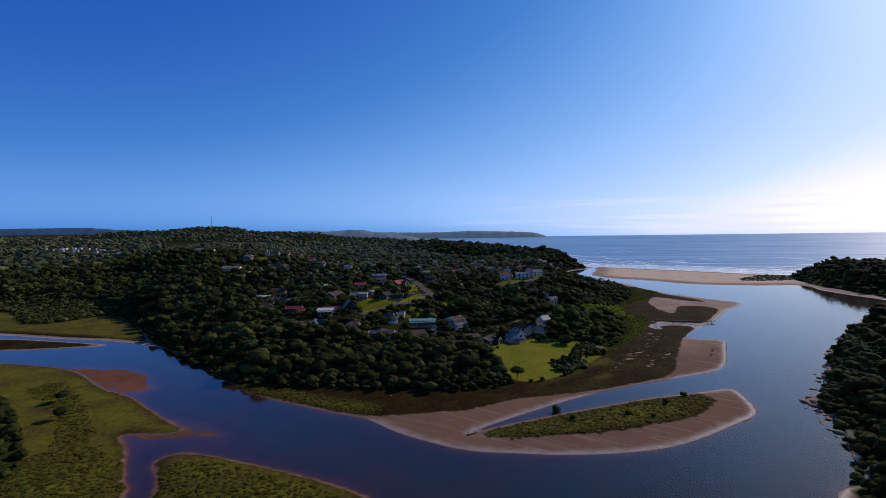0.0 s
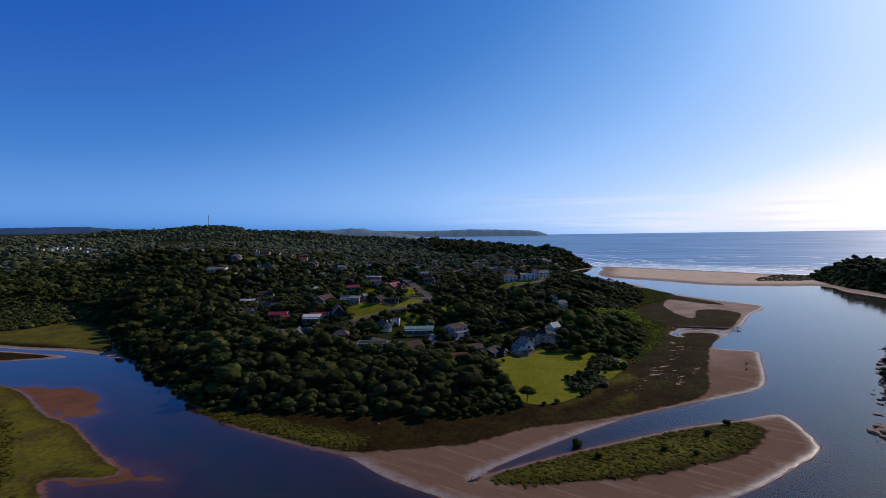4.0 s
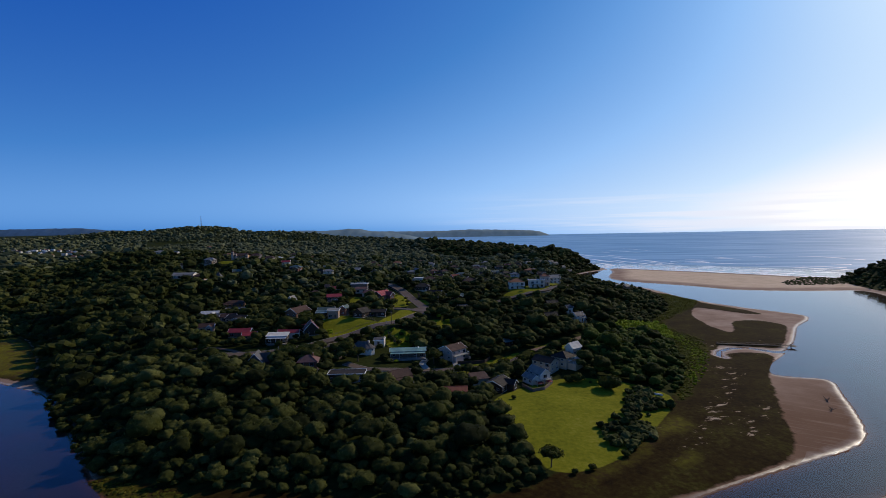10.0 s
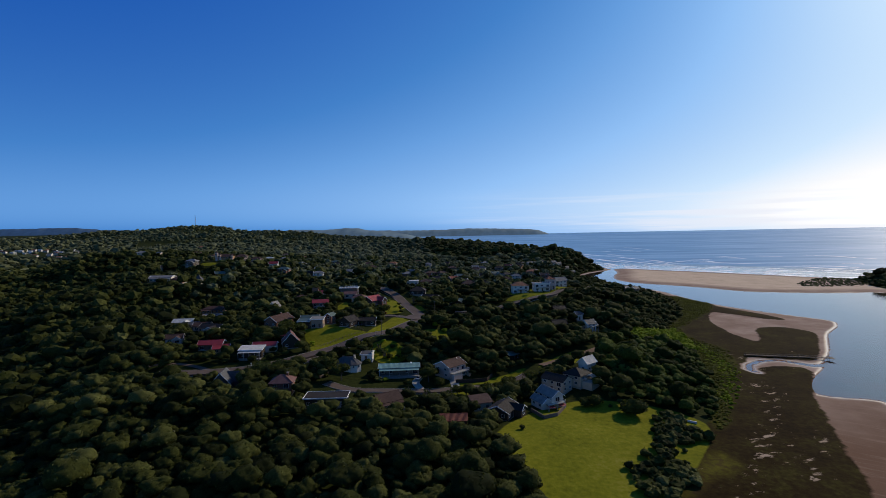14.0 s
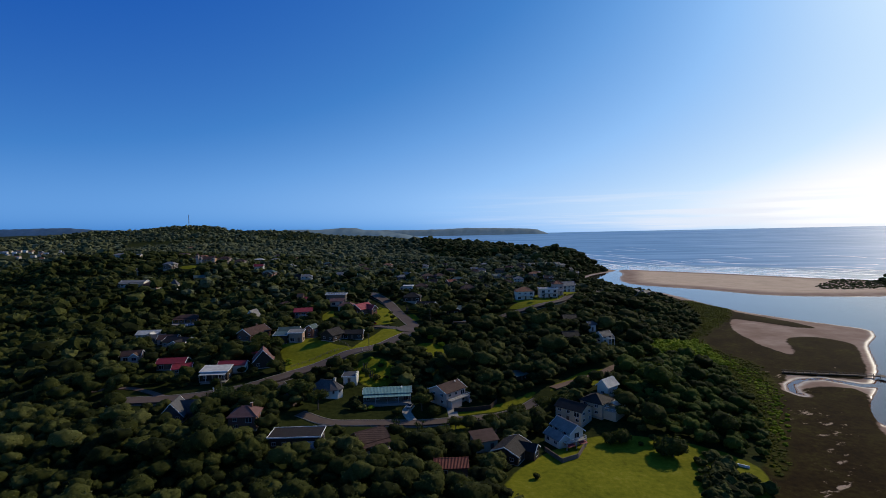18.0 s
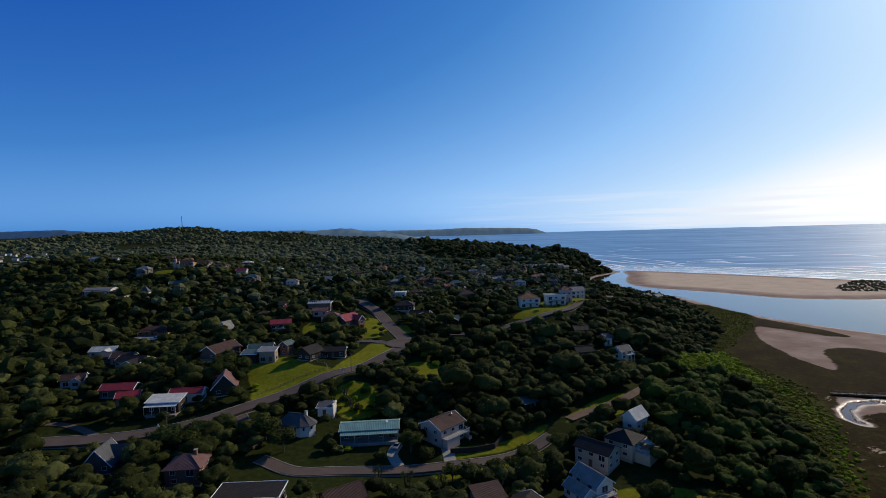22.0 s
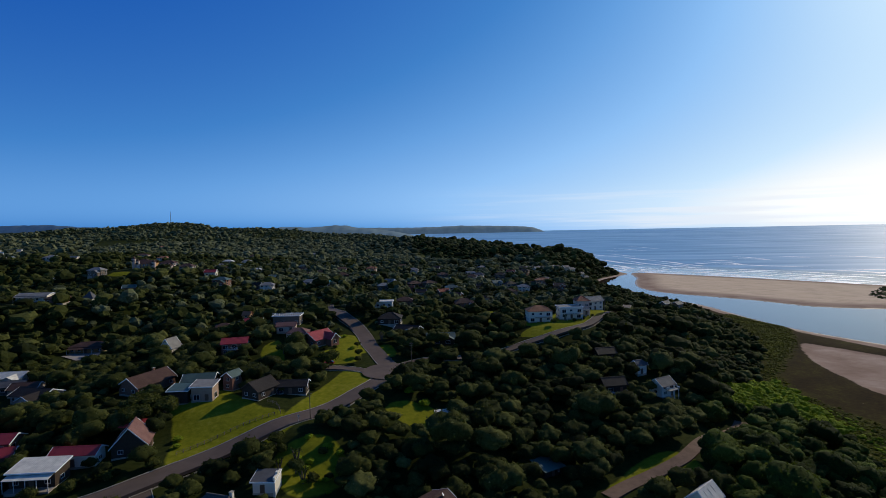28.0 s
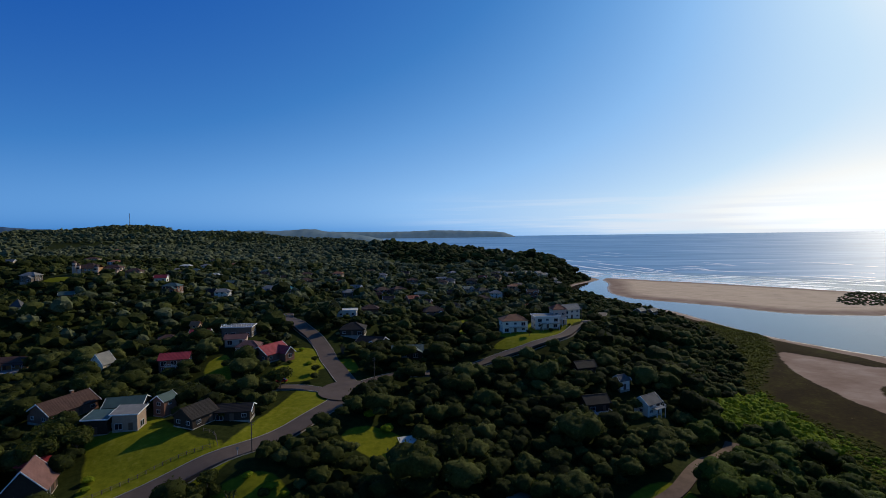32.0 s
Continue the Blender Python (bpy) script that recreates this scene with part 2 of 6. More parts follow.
RIGHT_LAND = [(1800, 500), (1000, 640), (760, 720), (620, 795), (540, 850), (490, 892), (415, 965), (340, 1030), (285, 1075), (266, 1052), (256, 998), (232, 935), (221, 885), (230, 843), (263, 808), (292, 780),
              (320, 740), (345, 724), (400, 712), (456, 712), (462, 690), (450, 650), (453, 587), (456, 555), (420, 512), (348, 450), (290, 389), (229, 320), (185, 261), (164, 236), (160, 224), (155, 208), (142, 185),
              (127, 159), (112, 149), (104, 120), (112, 40), (150, -120), (150, -600), (1800, -600)]
UPLAND = [(-5000, 700), (-700, 560), (-480, 520), (-361, 480), (-276, 403), (-240, 362), (-201, 323), (-166, 292), (-130, 260), (-101, 250), (-66, 246), (-36, 243), (-6, 241), (18, 250), (30, 261), (44, 270),
          (61, 285), (75, 299), (95, 334), (110, 356), (123, 385), (131, 412), (139, 445), (143, 475), (149, 512), (168, 545), (188, 578), (206, 630), (217, 680), (224, 747), (211, 800), (194, 872), (179, 905), (179, 942), (200, 990), (242, 1040), (252, 1065), (232, 1150), (165, 1400), (45, 1650),
          (-80, 1900), (-185, 2400), (-305, 2900), (-465, 3350), (-925, 3700), (-1325, 4100), (-1530, 4980), (-5000, 4980)]
RIGHT_UPLAND = [(1800, 480), (1000, 610), (760, 700), (640, 785), (592, 826), (532, 846), (500, 790), (482, 735), (474, 685), (470, 612), (468, 546), (424, 505), (348, 449), (290, 389), (229, 320), (185, 261), (164, 236), (152, 208), (140, 184), (128, 164), (117, 151),
                (108, 122), (116, 40), (155, -120), (155, -600), (1800, -600)]
LEFT_UPLAND = [(-320, 230), (-236, 232), (-202, 208), (-165, 172), (-150, 152), (-158, 120), (-170, 0), (-700, 0), (-700, 230)]
MARSHES = [[(-126, 253), (-85, 229), (-57, 216), (-41, 211), (-17, 214), (1, 218), (20, 231), (37, 238), (60, 246), (89, 260), (109, 272), (122, 289), (130, 308), (145, 340), (158, 366), (170, 386), (183, 405), (184, 416), (168, 419), (154, 413),
            (148, 420), (140, 470), (60, 300), (0, 262), (-100, 262)],
           [(165, 441), (181, 434), (200, 430), (222, 458), (250, 503), (238, 524), (216, 519), (200, 485), (193, 478), (191, 505), (196, 540), (208, 572), (222, 591), (246, 555), (260, 552), (258, 580), (240, 632), (224, 690), (150, 520)],
           [(98, 330), (126, 376), (152, 416), (168, 440), (190, 500), (196, 545), (208, 575), (222, 595), (244, 640), (228, 692), (224, 740), (205, 640), (180, 560), (140, 510), (120, 490), (115, 440), (90, 340)],
           [(5, 193), (18, 202), (43, 215), (60, 223), (87, 235), (112, 243), (118, 238), (116, 230), (99, 212), (75, 201), (52, 193), (27, 189), (10, 189)],
           LEFT_MARSH, MARSH_POINT,
           [(-700, 388), (-370, 371), (-317, 362), (-275, 350), (-330, 336), (-700, 354)],
           [(-700, 560), (-480, 520), (-361, 482), (-276, 405), (-244, 362), (-277, 371), (-323, 378), (-383, 392), (-700, 436)]]
LAWNS = [[(10, 318), (21, 336), (38, 352), (51, 356), (70, 352), (84, 346), (94, 334), (88, 318), (76, 300), (64, 284), (50, 268), (36, 260), (25, 262), (20, 280), (14, 300)],
         [(-106, 438), (-96, 441), (-89, 447), (-69, 430), (-61, 428), (-62, 418), (-72, 402), (-82, 393), (-90, 412)],
         [(-66, 408), (-56, 412), (-51, 428), (-43, 444), (-36, 460), (-40, 473), (-50, 474), (-55, 450), (-60, 428)],
         [(-44, 394), (-36, 400), (-37, 410), (-44, 414), (-50, 405)],
         [(31, 537), (42, 550), (64, 569), (84, 575), (100, 594), (106, 588), (64, 534), (49, 525)],
         [(-10, 356), (10, 362), (26, 372), (24, 378), (4, 368), (-12, 362)],
         [(-62, 500), (-46, 492), (-44, 510), (-58, 522), (-72, 516)],
         [(-43, 506), (-36, 492), (-30, 494), (-35, 510)],
         [(-292, 666), (-284, 661), (-272, 662), (-270, 670), (-280, 675), (-290, 673)],
         [(36, 392), (44, 398), (54, 405), (50, 409), (40, 402)],
         [(48, 398), (60, 401), (70, 408), (66, 418), (56, 416), (46, 407)], [(-8, 366), (4, 371), (17, 379), (28, 388), (30, 394), (20, 387), (6, 379), (-8, 374)],
         [(-56, 405), (-48, 413), (-38, 411), (-33, 402), (-35, 394), (-47, 390)],
         [(-28, 436), (-22, 442), (-11, 441), (-6, 431), (-12, 424), (-22, 429)],
         [(-66, 486), (-58, 501), (-49, 499), (-46, 484), (-58, 478)], [(-96, 500), (-90, 507), (-78, 480), (-90, 482)],
         [(10, 572), (22, 598), (28, 550), (20, 552)], [(29, 519), (38, 530), (66, 539), (68, 530), (44, 517)]]


LUSH = [[(5, 193), (18, 202), (43, 215), (60, 223), (87, 235), (111, 242), (116, 236), (97, 215), (75, 204), (52, 196), (27, 191), (12, 190)],
        [(-126, 253), (-85, 230), (-62, 219), (-44, 214), (-40, 222), (-66, 234), (-100, 248)],
        [(96, 330), (108, 346), (121, 373), (134, 394), (146, 414), (156, 440), (160, 460), (155, 480), (158, 514), (174, 540), (200, 572), (222, 604), (244, 655), (232, 700), (222, 690), (206, 630), (186, 575), (158, 530), (140, 505), (122, 490), (104, 470), (128, 466), (136, 446), (129, 412), (119, 388), (106, 356)],
        [(-480, 515), (-361, 478), (-276, 404), (-250, 366), (-300, 380), (-383, 398), (-480, 415)],
        [(-104, 160), (-94, 166), (-72, 158), (-50, 149), (-40, 140), (-60, 122), (-86, 132)],
        [(-230, 245), (-195, 218), (-160, 180), (-140, 150), (-128, 152), (-150, 185), (-185, 225), (-225, 258)],
        [(-115, 155), (-108, 140), (-135, 110), (-160, 150), (-150, 180)], [(-300, 292), (-250, 278), (-200, 244), (-150, 212), (-140, 172), (-108, 140), (-110, 0), (-400, 0), (-400, 305)],
        [(68, 267), (73, 273), (78, 276), (79, 272), (75, 267), (71, 265)],
        [(61, 278), (69, 292), (80, 307), (87, 309), (89, 300), (84, 294), (78, 292), (68, 283), (62, 274)], [(38, 257), (48, 267), (58, 274), (58, 270), (48, 261), (39, 254)]]
BANKS = [[(-240, 286), (-222, 290), (-203, 289), (-188, 280), (-172, 262), (-163, 250), (-170, 243), (-190, 250)], [(-128, 196), (-112, 198), (-96, 192), (-104, 186), (-130, 186)]]


CREEK = [(155, 408), (154, 413), (159, 423), (170, 431), (180, 432), (187, 426), (192, 420), (199, 420), (208, 427)]
PANS = [[(80, 283), (86, 290), (96, 303), (103, 312), (115, 328), (132, 354), (143, 374), (144, 384), (132, 379)], [(107, 291), (114, 305), (130, 322)], [(160, 440), (166, 428), (160, 415)]]


def curve_through(points, closed=True, n=4):
    """Points along a smooth curve through the corners given."""
    p = np.array(points, float)
    if closed:
        a, b, c, d = np.roll(p, 1, 0), p, np.roll(p, -1, 0), np.roll(p, -2, 0)
    else:
        e = np.vstack([2 * p[0] - p[1], p, 2 * p[-1] - p[-2]])
        a, b, c, d = e[:-3], e[1:-2], e[2:-1], e[3:]
    ab, bc, cd = (np.linalg.norm(q, axis=1)[:, None] + 1e-6 for q in (b - a, c - b, d - c))
    m0 = (c - a) * np.minimum(ab, bc) / (ab + bc)
    m1 = (d - b) * np.minimum(bc, cd) / (bc + cd)
    out = []
    for k in range(n):
        t = k / n
        out.append((2 * t ** 3 - 3 * t * t + 1) * b + (t ** 3 - 2 * t * t + t) * m0 + (3 * t * t - 2 * t ** 3) * c + (t ** 3 - t * t) * m1)
    out = np.stack(out, 1).reshape(-1, p.shape[1])
    return out if closed else np.vstack([out, p[-1:]])


def signed(points, X, Y, smooth=True):
    """Distance to an outline, positive inside it."""
    p = curve_through(points) if smooth else np.array(points, float)
    q = np.roll(p, -1, 0)
    best, inside = np.full(X.shape, 1e18), np.zeros(X.shape, bool)
    for (ax, ay), (bx, by) in zip(p, q):
        dx, dy = bx - ax, by - ay
        t = np.clip(((X - ax) * dx + (Y - ay) * dy) / (dx * dx + dy * dy + 1e-9), 0, 1)
        best = np.minimum(best, (X - ax - t * dx) ** 2 + (Y - ay - t * dy) ** 2)
        if ay != by:
            inside ^= ((ay > Y) != (by > Y)) & (X < (bx - ax) * (Y - ay) / (by - ay) + ax)
    return np.where(inside, 1, -1) * np.sqrt(best)


def along(points, X, Y):
    """Distance to an open line."""
    best = np.full(X.shape, 1e18)
    for (ax, ay), (bx, by) in zip(points[:-1], points[1:]):
        dx, dy = bx - ax, by - ay
        t = np.clip(((X - ax) * dx + (Y - ay) * dy) / (dx * dx + dy * dy + 1e-9), 0, 1)
        best = np.minimum(best, (X - ax - t * dx) ** 2 + (Y - ay - t * dy) ** 2)
    return np.sqrt(best)


def union(outlines, X, Y):
    return np.max([signed(o, X, Y) for o in outlines], 0)


# spot heights of the ground: x, y, z
SPOTS_NEAR = [(33, 356, 1.8), (16, 343, 2), (-6, 329, 3), (-34, 334, 7), (-59, 338, 7), (-81, 347, 10), (-110, 354, 10), (-35, 380, 7.5), (-9, 385, 6.5), (-10, 354, 4), (24, 370, 3.5), (-57, 395, 12.5), (-142, 405, 13.5),
              (-114, 392, 14), (-168, 452, 16), (-205, 530, 14), (-196, 472, 15), (-121, 450, 20.5), (-96, 408, 16), (-93, 438, 20.5), (-37, 452, 21), (-50, 421, 18.5), (-68, 440, 21), (-70, 502, 24.5), (-95, 531, 29), (-6, 418, 15), (77, 455, 13)]
SPOTS_MID = [(24, 409, 7.5), (97, 445, 4), (70, 493, 17), (52, 540, 27), (78, 560, 29), (116, 632, 19), (-11, 535, 21), (-50, 564, 31), (-116, 711, 28), (-147, 511, 18), (-255, 600, 31), (-276, 589, 36), (-278, 690, 48), (-425, 775, 50),
             (150, 800, 6), (130, 700, 5), (165, 860, 9), (188, 760, 3), (108, 760, 20), (165, 660, 5), (120, 860, 25), (155, 940, 13), (212, 1032, 33), (238, 1035, 18), (150, 1040, 28), (95, 1030, 15), (160, 1100, 34), (90, 1180, 28), (205, 1010, 17), (5, 1310, 33), (60, 1230, 30), (20, 1110, 14), (-60, 1220, 17), (-90, 1000, 25), (-140, 1510, 46), (-60, 1415, 36), (-160, 1330, 20), (-250, 1100, 25), (-320, 1500, 18), (-500, 600, 12), (-420, 560, 5), (-600, 900, 22), (-520, 1000, 40), (-200, 350, 7), (-60, 290, 3), (120, 540, 6)]
SPOTS_FAR = [(-1272, 2450, 106), (-1537, 2300, 88), (-1000, 2000, 66), (-1030, 2600, 76), (-1627, 2000, 52), (-1700, 1500, 25), (-1200, 1300, 38), (-700, 1500, 40), (-600, 2300, 22), (-300, 2300, 4), (-100, 2200, 10), (-100, 3200, 10),
             (-800, 3300, 30), (-1503, 4300, 60), (-1070, 4400, 60), (-879, 4400, 50), (-336, 4450, 40), (-3881, 3900, 70), (-3150, 3900, 70), (-2766, 3900, 60), (-2600, 3000, 60), (-3000, 2000, 30), (-2200, 4200, 60)]
SPOTS_RIGHT = [(270, 330, 19), (247, 330, 5), (300, 200, 30), (220, 150, 14), (300, 0, 40), (646, 800, 48), (600, 812, 40), (540, 832, 24), (560, 740, 24), (760, 680, 60), (620, 640, 36), (540, 560, 14), (480, 460, 20), (800, 300, 50), (1000, 560, 30), (1400, 300, 40), (400, 380, 22)]


def hill(X, Y):
    s = np.array(SPOTS_NEAR + SPOTS_MID + SPOTS_FAR + SPOTS_RIGHT, float)
    top, low = np.zeros(X.shape), np.zeros(X.shape)
    for x, y, z in s:
        w = 1 / ((X - x) ** 2 + (Y - y) ** 2 + 90) ** 1.6
        top, low = top + w * z, low + w
    return top / low


def wavy(X, Y, size, seed=0.0):
    """A cheap smooth unevenness between -1 and 1."""
    u, v = X / size + seed, Y / size - seed
    return (np.sin(u * 2.1 + 1.3 * np.sin(v * 1.7)) + np.sin(v * 2.6 + 1.1 * np.sin(u * 1.9 + 2)) + np.sin((u + v) * 3.7 + seed)) / 3


def zones(X, Y):
    """Distances to the shore, to the marsh, the lawns and the wooded upland, and the height of the ground."""
    shore = union((MAIN_SHORE, LEFT_MARSH, MARSH_POINT, TONGUE, RIGHT_LAND), X, Y)
    creek = along(CREEK, X, Y)
    shore = np.minimum(shore, creek - 1.5 - np.clip((X - 178) / 14, 0, 2))
    marsh = np.minimum(union(MARSHES, X, Y), creek - 3.2 - np.clip((X - 178) / 8, 0, 4))
    bank = np.clip((union(BANKS, X, Y) + 2.5 * wavy(X, Y, 9, 3)) / 22 + 0.75, 0, 1) ** 0.6
    lawn = union(LAWNS, X, Y)
    up = union((UPLAND, RIGHT_UPLAND, LEFT_UPLAND), X, Y)
    flat = np.where(shore > 0, 0.10 + 0.75 * np.clip(shore / 26, 0, 1), np.maximum(-0.02 + shore * 0.07, -2.5) * (1 - bank) + 0.04 * bank)
    flat = flat + np.where(marsh > 0, 0.35 * np.clip(marsh / 3, 0, 1), 0)
    k = np.clip(up / 55, 0, 1)
    k = k * k * (3 - 2 * k)
    z = flat + k * (hill(X, Y) - 0.85 + 0.8 * wavy(X, Y, 40)) + np.where(up > 0, np.clip(up / 12, 0, 1) * 0.6, 0)
    return shore, marsh, lawn, up, z


def ground_z(x, y):
    """The height of the ground at one place or many."""
    return zones(np.atleast_1d(np.array(x, float)), np.atleast_1d(np.array(y, float)))[4]


def mesh_from(name, verts, faces, mats=(), smooth=False):
    me = bpy.data.meshes.new(name)
    verts, faces = np.asarray(verts, np.float32), np.asarray(faces, np.int32)
    n, k = faces.shape
    me.vertices.add(len(verts)), me.loops.add(n * k), me.polygons.add(n)
    me.vertices.foreach_set("co", verts.ravel())
    me.loops.foreach_set("vertex_index", faces.ravel())
    me.polygons.foreach_set("loop_start", np.arange(0, n * k, k, dtype=np.int32))
    me.polygons.foreach_set("use_smooth", np.full(n, smooth))
    me.update(calc_edges=True)
    for m in mats:
        me.materials.append(m)
    return me


def attribute(me, name, values):
    a = me.attributes.new(name, "FLOAT", "POINT")
    a.data.foreach_set("value", np.asarray(values, np.float32))


def steps(parts):
    """Grid lines: (start, end, step) after one another."""
    out = [np.arange(a, b, s) for a, b, s in parts]
    return np.concatenate(out + [[parts[-1][1]]])


def sheet(xs, ys):
    X, Y = np.meshgrid(xs, ys)
    nx, ny = len(xs), len(ys)
    i = (np.arange(ny - 1)[:, None] * nx + np.arange(nx - 1)[None]).ravel()
    return X.ravel(), Y.ravel(), np.stack([i, i + 1, i + nx + 1, i + nx], 1)


# ---------------------------------------------------------------- ground
GX, GY, GF = sheet(steps([(-4950, -1600, 110), (-1600, -500, 25), (-500, -260, 8), (-260, 340, 2.6), (340, 640, 7), (640, 900, 25), (900, 1800, 60), (1800, 4950, 250)]),
                   steps([(-600, 100, 50), (100, 640, 2.6), (640, 1150, 8), (1150, 2800, 35), (2800, 4100, 75), (4100, 4700, 25), (4700, 4950, 60)]))
SHORE, MARSH, LAWN, UP, GZ = zones(GX, GY)
far = np.hypot(GX, GY)
gm, n, l, b = material("estuary ground", 0.9)
at = {}
for key in ("shore", "marsh", "lawn", "up", "lush", "depth", "out", "reed", "tide", "pan"):
    a = n.new("ShaderNodeAttribute")
    a.attribute_name = key
    at[key] = a.outputs["Fac"]
edge = noise_node(n, l, 0.16, 5)
wob = math_node(n, l, "MULTIPLY_ADD", edge.outputs[0], 5.0, -2.5)
mid, fine, grit = noise_node(n, l, 0.05, 5), noise_node(n, l, 0.55, 6), noise_node(n, l, 5.0, 4)


def zone(key, width, shift=0.0):
    v = math_node(n, l, "ADD", math_node(n, l, "ADD", at[key], wob), shift)
    return math_node(n, l, "DIVIDE", v, width, clamp=True)


dry = ramp(n, [(0.3, (0.25, 0.165, 0.118)), (0.5, (0.35, 0.245, 0.180)), (0.7, (0.48, 0.36, 0.275))])
l.new(mid.outputs[0], dry.inputs[0])
broad = math_node(n, l, "MULTIPLY_ADD", at["shore"], 0.05, -0.75, clamp=True)
beach = mixer(n, l, math_node(n, l, "MULTIPLY", broad, math_node(n, l, "GREATER_THAN", at["out"], 0.5)), dry.outputs[0], mixer(n, l, mid.outputs[0], (0.62, 0.46, 0.30), (0.84, 0.66, 0.47)))
rip_tc, rip_map, rip_n = n.new("ShaderNodeTexCoord"), n.new("ShaderNodeMapping"), n.new("ShaderNodeTexNoise")
rip_map.vector_type = "TEXTURE"
rip_map.inputs["Rotation"].default_value, rip_map.inputs["Scale"].default_value = (0, 0, radians(150)), (34, 3.2, 10)
rip_n.inputs["Scale"].default_value, rip_n.inputs["Detail"].default_value, rip_n.inputs["Roughness"].default_value = 1.0, 5, 0.7
l.new(rip_tc.outputs["Object"], rip_map.inputs[0])
l.new(rip_map.outputs[0], rip_n.inputs["Vector"])
moist = mixer(n, l, mid.outputs[0], (0.125, 0.066, 0.038), (0.21, 0.122, 0.075))
beach = mixer(n, l, at["tide"], beach, moist)
ripple = math_node(n, l, "MULTIPLY", math_node(n, l, "MULTIPLY_ADD", rip_n.outputs[0], -7.0, 3.4, clamp=True), 0.65)
sandy = mixer(n, l, math_node(n, l, "MULTIPLY", grit.outputs[0], 0.35), mixer(n, l, ripple, beach, (0.30, 0.20, 0.14)), (0.24, 0.145, 0.09))
crust = mixer(n, l, grit.outputs[0], (0.27, 0.20, 0.155), (0.52, 0.45, 0.38))
wet = mixer(n, l, math_node(n, l, "DIVIDE", math_node(n, l, "MULTIPLY_ADD", wob, 1.5, at["shore"]), 5.0, clamp=True), mixer(n, l, math_node(n, l, "MULTIPLY", math_node(n, l, "MULTIPLY", fine.outputs[0], 1.3, clamp=True), math_node(n, l, "LESS_THAN", at["marsh"], -3.0)), sandy, crust), sandy)
bed = ramp(n, [(0.0, (0.032, 0.055, 0.036)), (0.5, (0.036, 0.048, 0.034)), (0.8, (0.048, 0.036, 0.031)), (0.93, (0.115, 0.056, 0.036)), (1.0, (0.22, 0.088, 0.047))])
l.new(math_node(n, l, "MULTIPLY_ADD", math_node(n, l, "MULTIPLY_ADD", wob, 0.06, at["depth"]), 0.5, 1.0, clamp=True), bed.inputs[0])
base = mixer(n, l, math_node(n, l, "GREATER_THAN", at["shore"], 0.0), mixer(n, l, math_node(n, l, "MULTIPLY_ADD", mid.outputs[0], 2.0, -0.6, clamp=True), bed.outputs[0], (0.075, 0.040, 0.026)), wet)
ms = ramp(n, [(0.36, (0.012, 0.007, 0.0025)), (0.46, (0.023, 0.013, 0.0035)), (0.54, (0.031, 0.021, 0.005)), (0.60, (0.040, 0.034, 0.006)), (0.68, (0.068, 0.050, 0.014))])
lushc = ramp(n, [(0.36, (0.085, 0.048, 0.022)), (0.43, (0.075, 0.055, 0.014)), (0.50, (0.100, 0.088, 0.012)), (0.60, (0.135, 0.122, 0.012)), (0.74, (0.19, 0.16, 0.022))])
l.new(math_node(n, l, "MULTIPLY_ADD", fine.outputs[0], 0.5, math_node(n, l, "MULTIPLY", mid.outputs[0], 0.5)), lushc.inputs[0])
l.new(math_node(n, l, "MULTIPLY_ADD", fine.outputs[0], 0.5, math_node(n, l, "MULTIPLY", mid.outputs[0], 0.5)), ms.inputs[0])
scar_tc, scar_map, scar = n.new("ShaderNodeTexCoord"), n.new("ShaderNodeMapping"), n.new("ShaderNodeTexNoise")
scar_map.vector_type = "TEXTURE"
scar_map.inputs["Rotation"].default_value, scar_map.inputs["Scale"].default_value = (0, 0, radians(20)), (7.0, 3.6, 10)
scar.inputs["Scale"].default_value, scar.inputs["Detail"].default_value, scar.inputs["Roughness"].default_value = 1.0, 7, 0.7
l.new(scar_tc.outputs["Object"], scar_map.inputs[0])
l.new(scar_map.outputs[0], scar.inputs["Vector"])
pale = math_node(n, l, "MULTIPLY_ADD", math_node(n, l, "MULTIPLY_ADD", at["pan"], 0.135, scar.outputs[0]), 24.0, -16.2, clamp=True)
ms2 = mixer(n, l, pale, ms.outputs[0], (0.42, 0.31, 0.21))
base = mixer(n, l, zone("marsh", 1.2), base, mixer(n, l, zone("lush", 8.0, 2.0), ms2, lushc.outputs[0]))
reedy = ramp(n, [(0.34, (0.026, 0.022, 0.004)), (0.46, (0.045, 0.048, 0.006)), (0.58, (0.080, 0.088, 0.008)), (0.7, (0.12, 0.125, 0.011))])
l.new(math_node(n, l, "MULTIPLY_ADD", fine.outputs[0], 0.5, math_node(n, l, "MULTIPLY", mid.outputs[0], 0.5)), reedy.inputs[0])
base = mixer(n, l, zone("reed", 9.0, 4.0), base, reedy.outputs[0])
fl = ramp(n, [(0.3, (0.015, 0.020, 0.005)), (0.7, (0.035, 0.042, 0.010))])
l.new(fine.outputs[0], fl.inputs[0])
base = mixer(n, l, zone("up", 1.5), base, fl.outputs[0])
gr = ramp(n, [(0.3, (0.065, 0.075, 0.007)), (0.40, (0.12, 0.126, 0.009)), (0.55, (0.175, 0.172, 0.012)), (0.7, (0.24, 0.215, 0.035))])
l.new(math_node(n, l, "MULTIPLY_ADD", fine.outputs[0], 0.55, math_node(n, l, "MULTIPLY", mid.outputs[0], 0.45)), gr.inputs[0])
base = mixer(n, l, math_node(n, l, "DIVIDE", math_node(n, l, "MULTIPLY_ADD", wob, 0.4, at["lawn"]), 0.8, clamp=True), base, gr.outputs[0])
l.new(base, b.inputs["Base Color"])
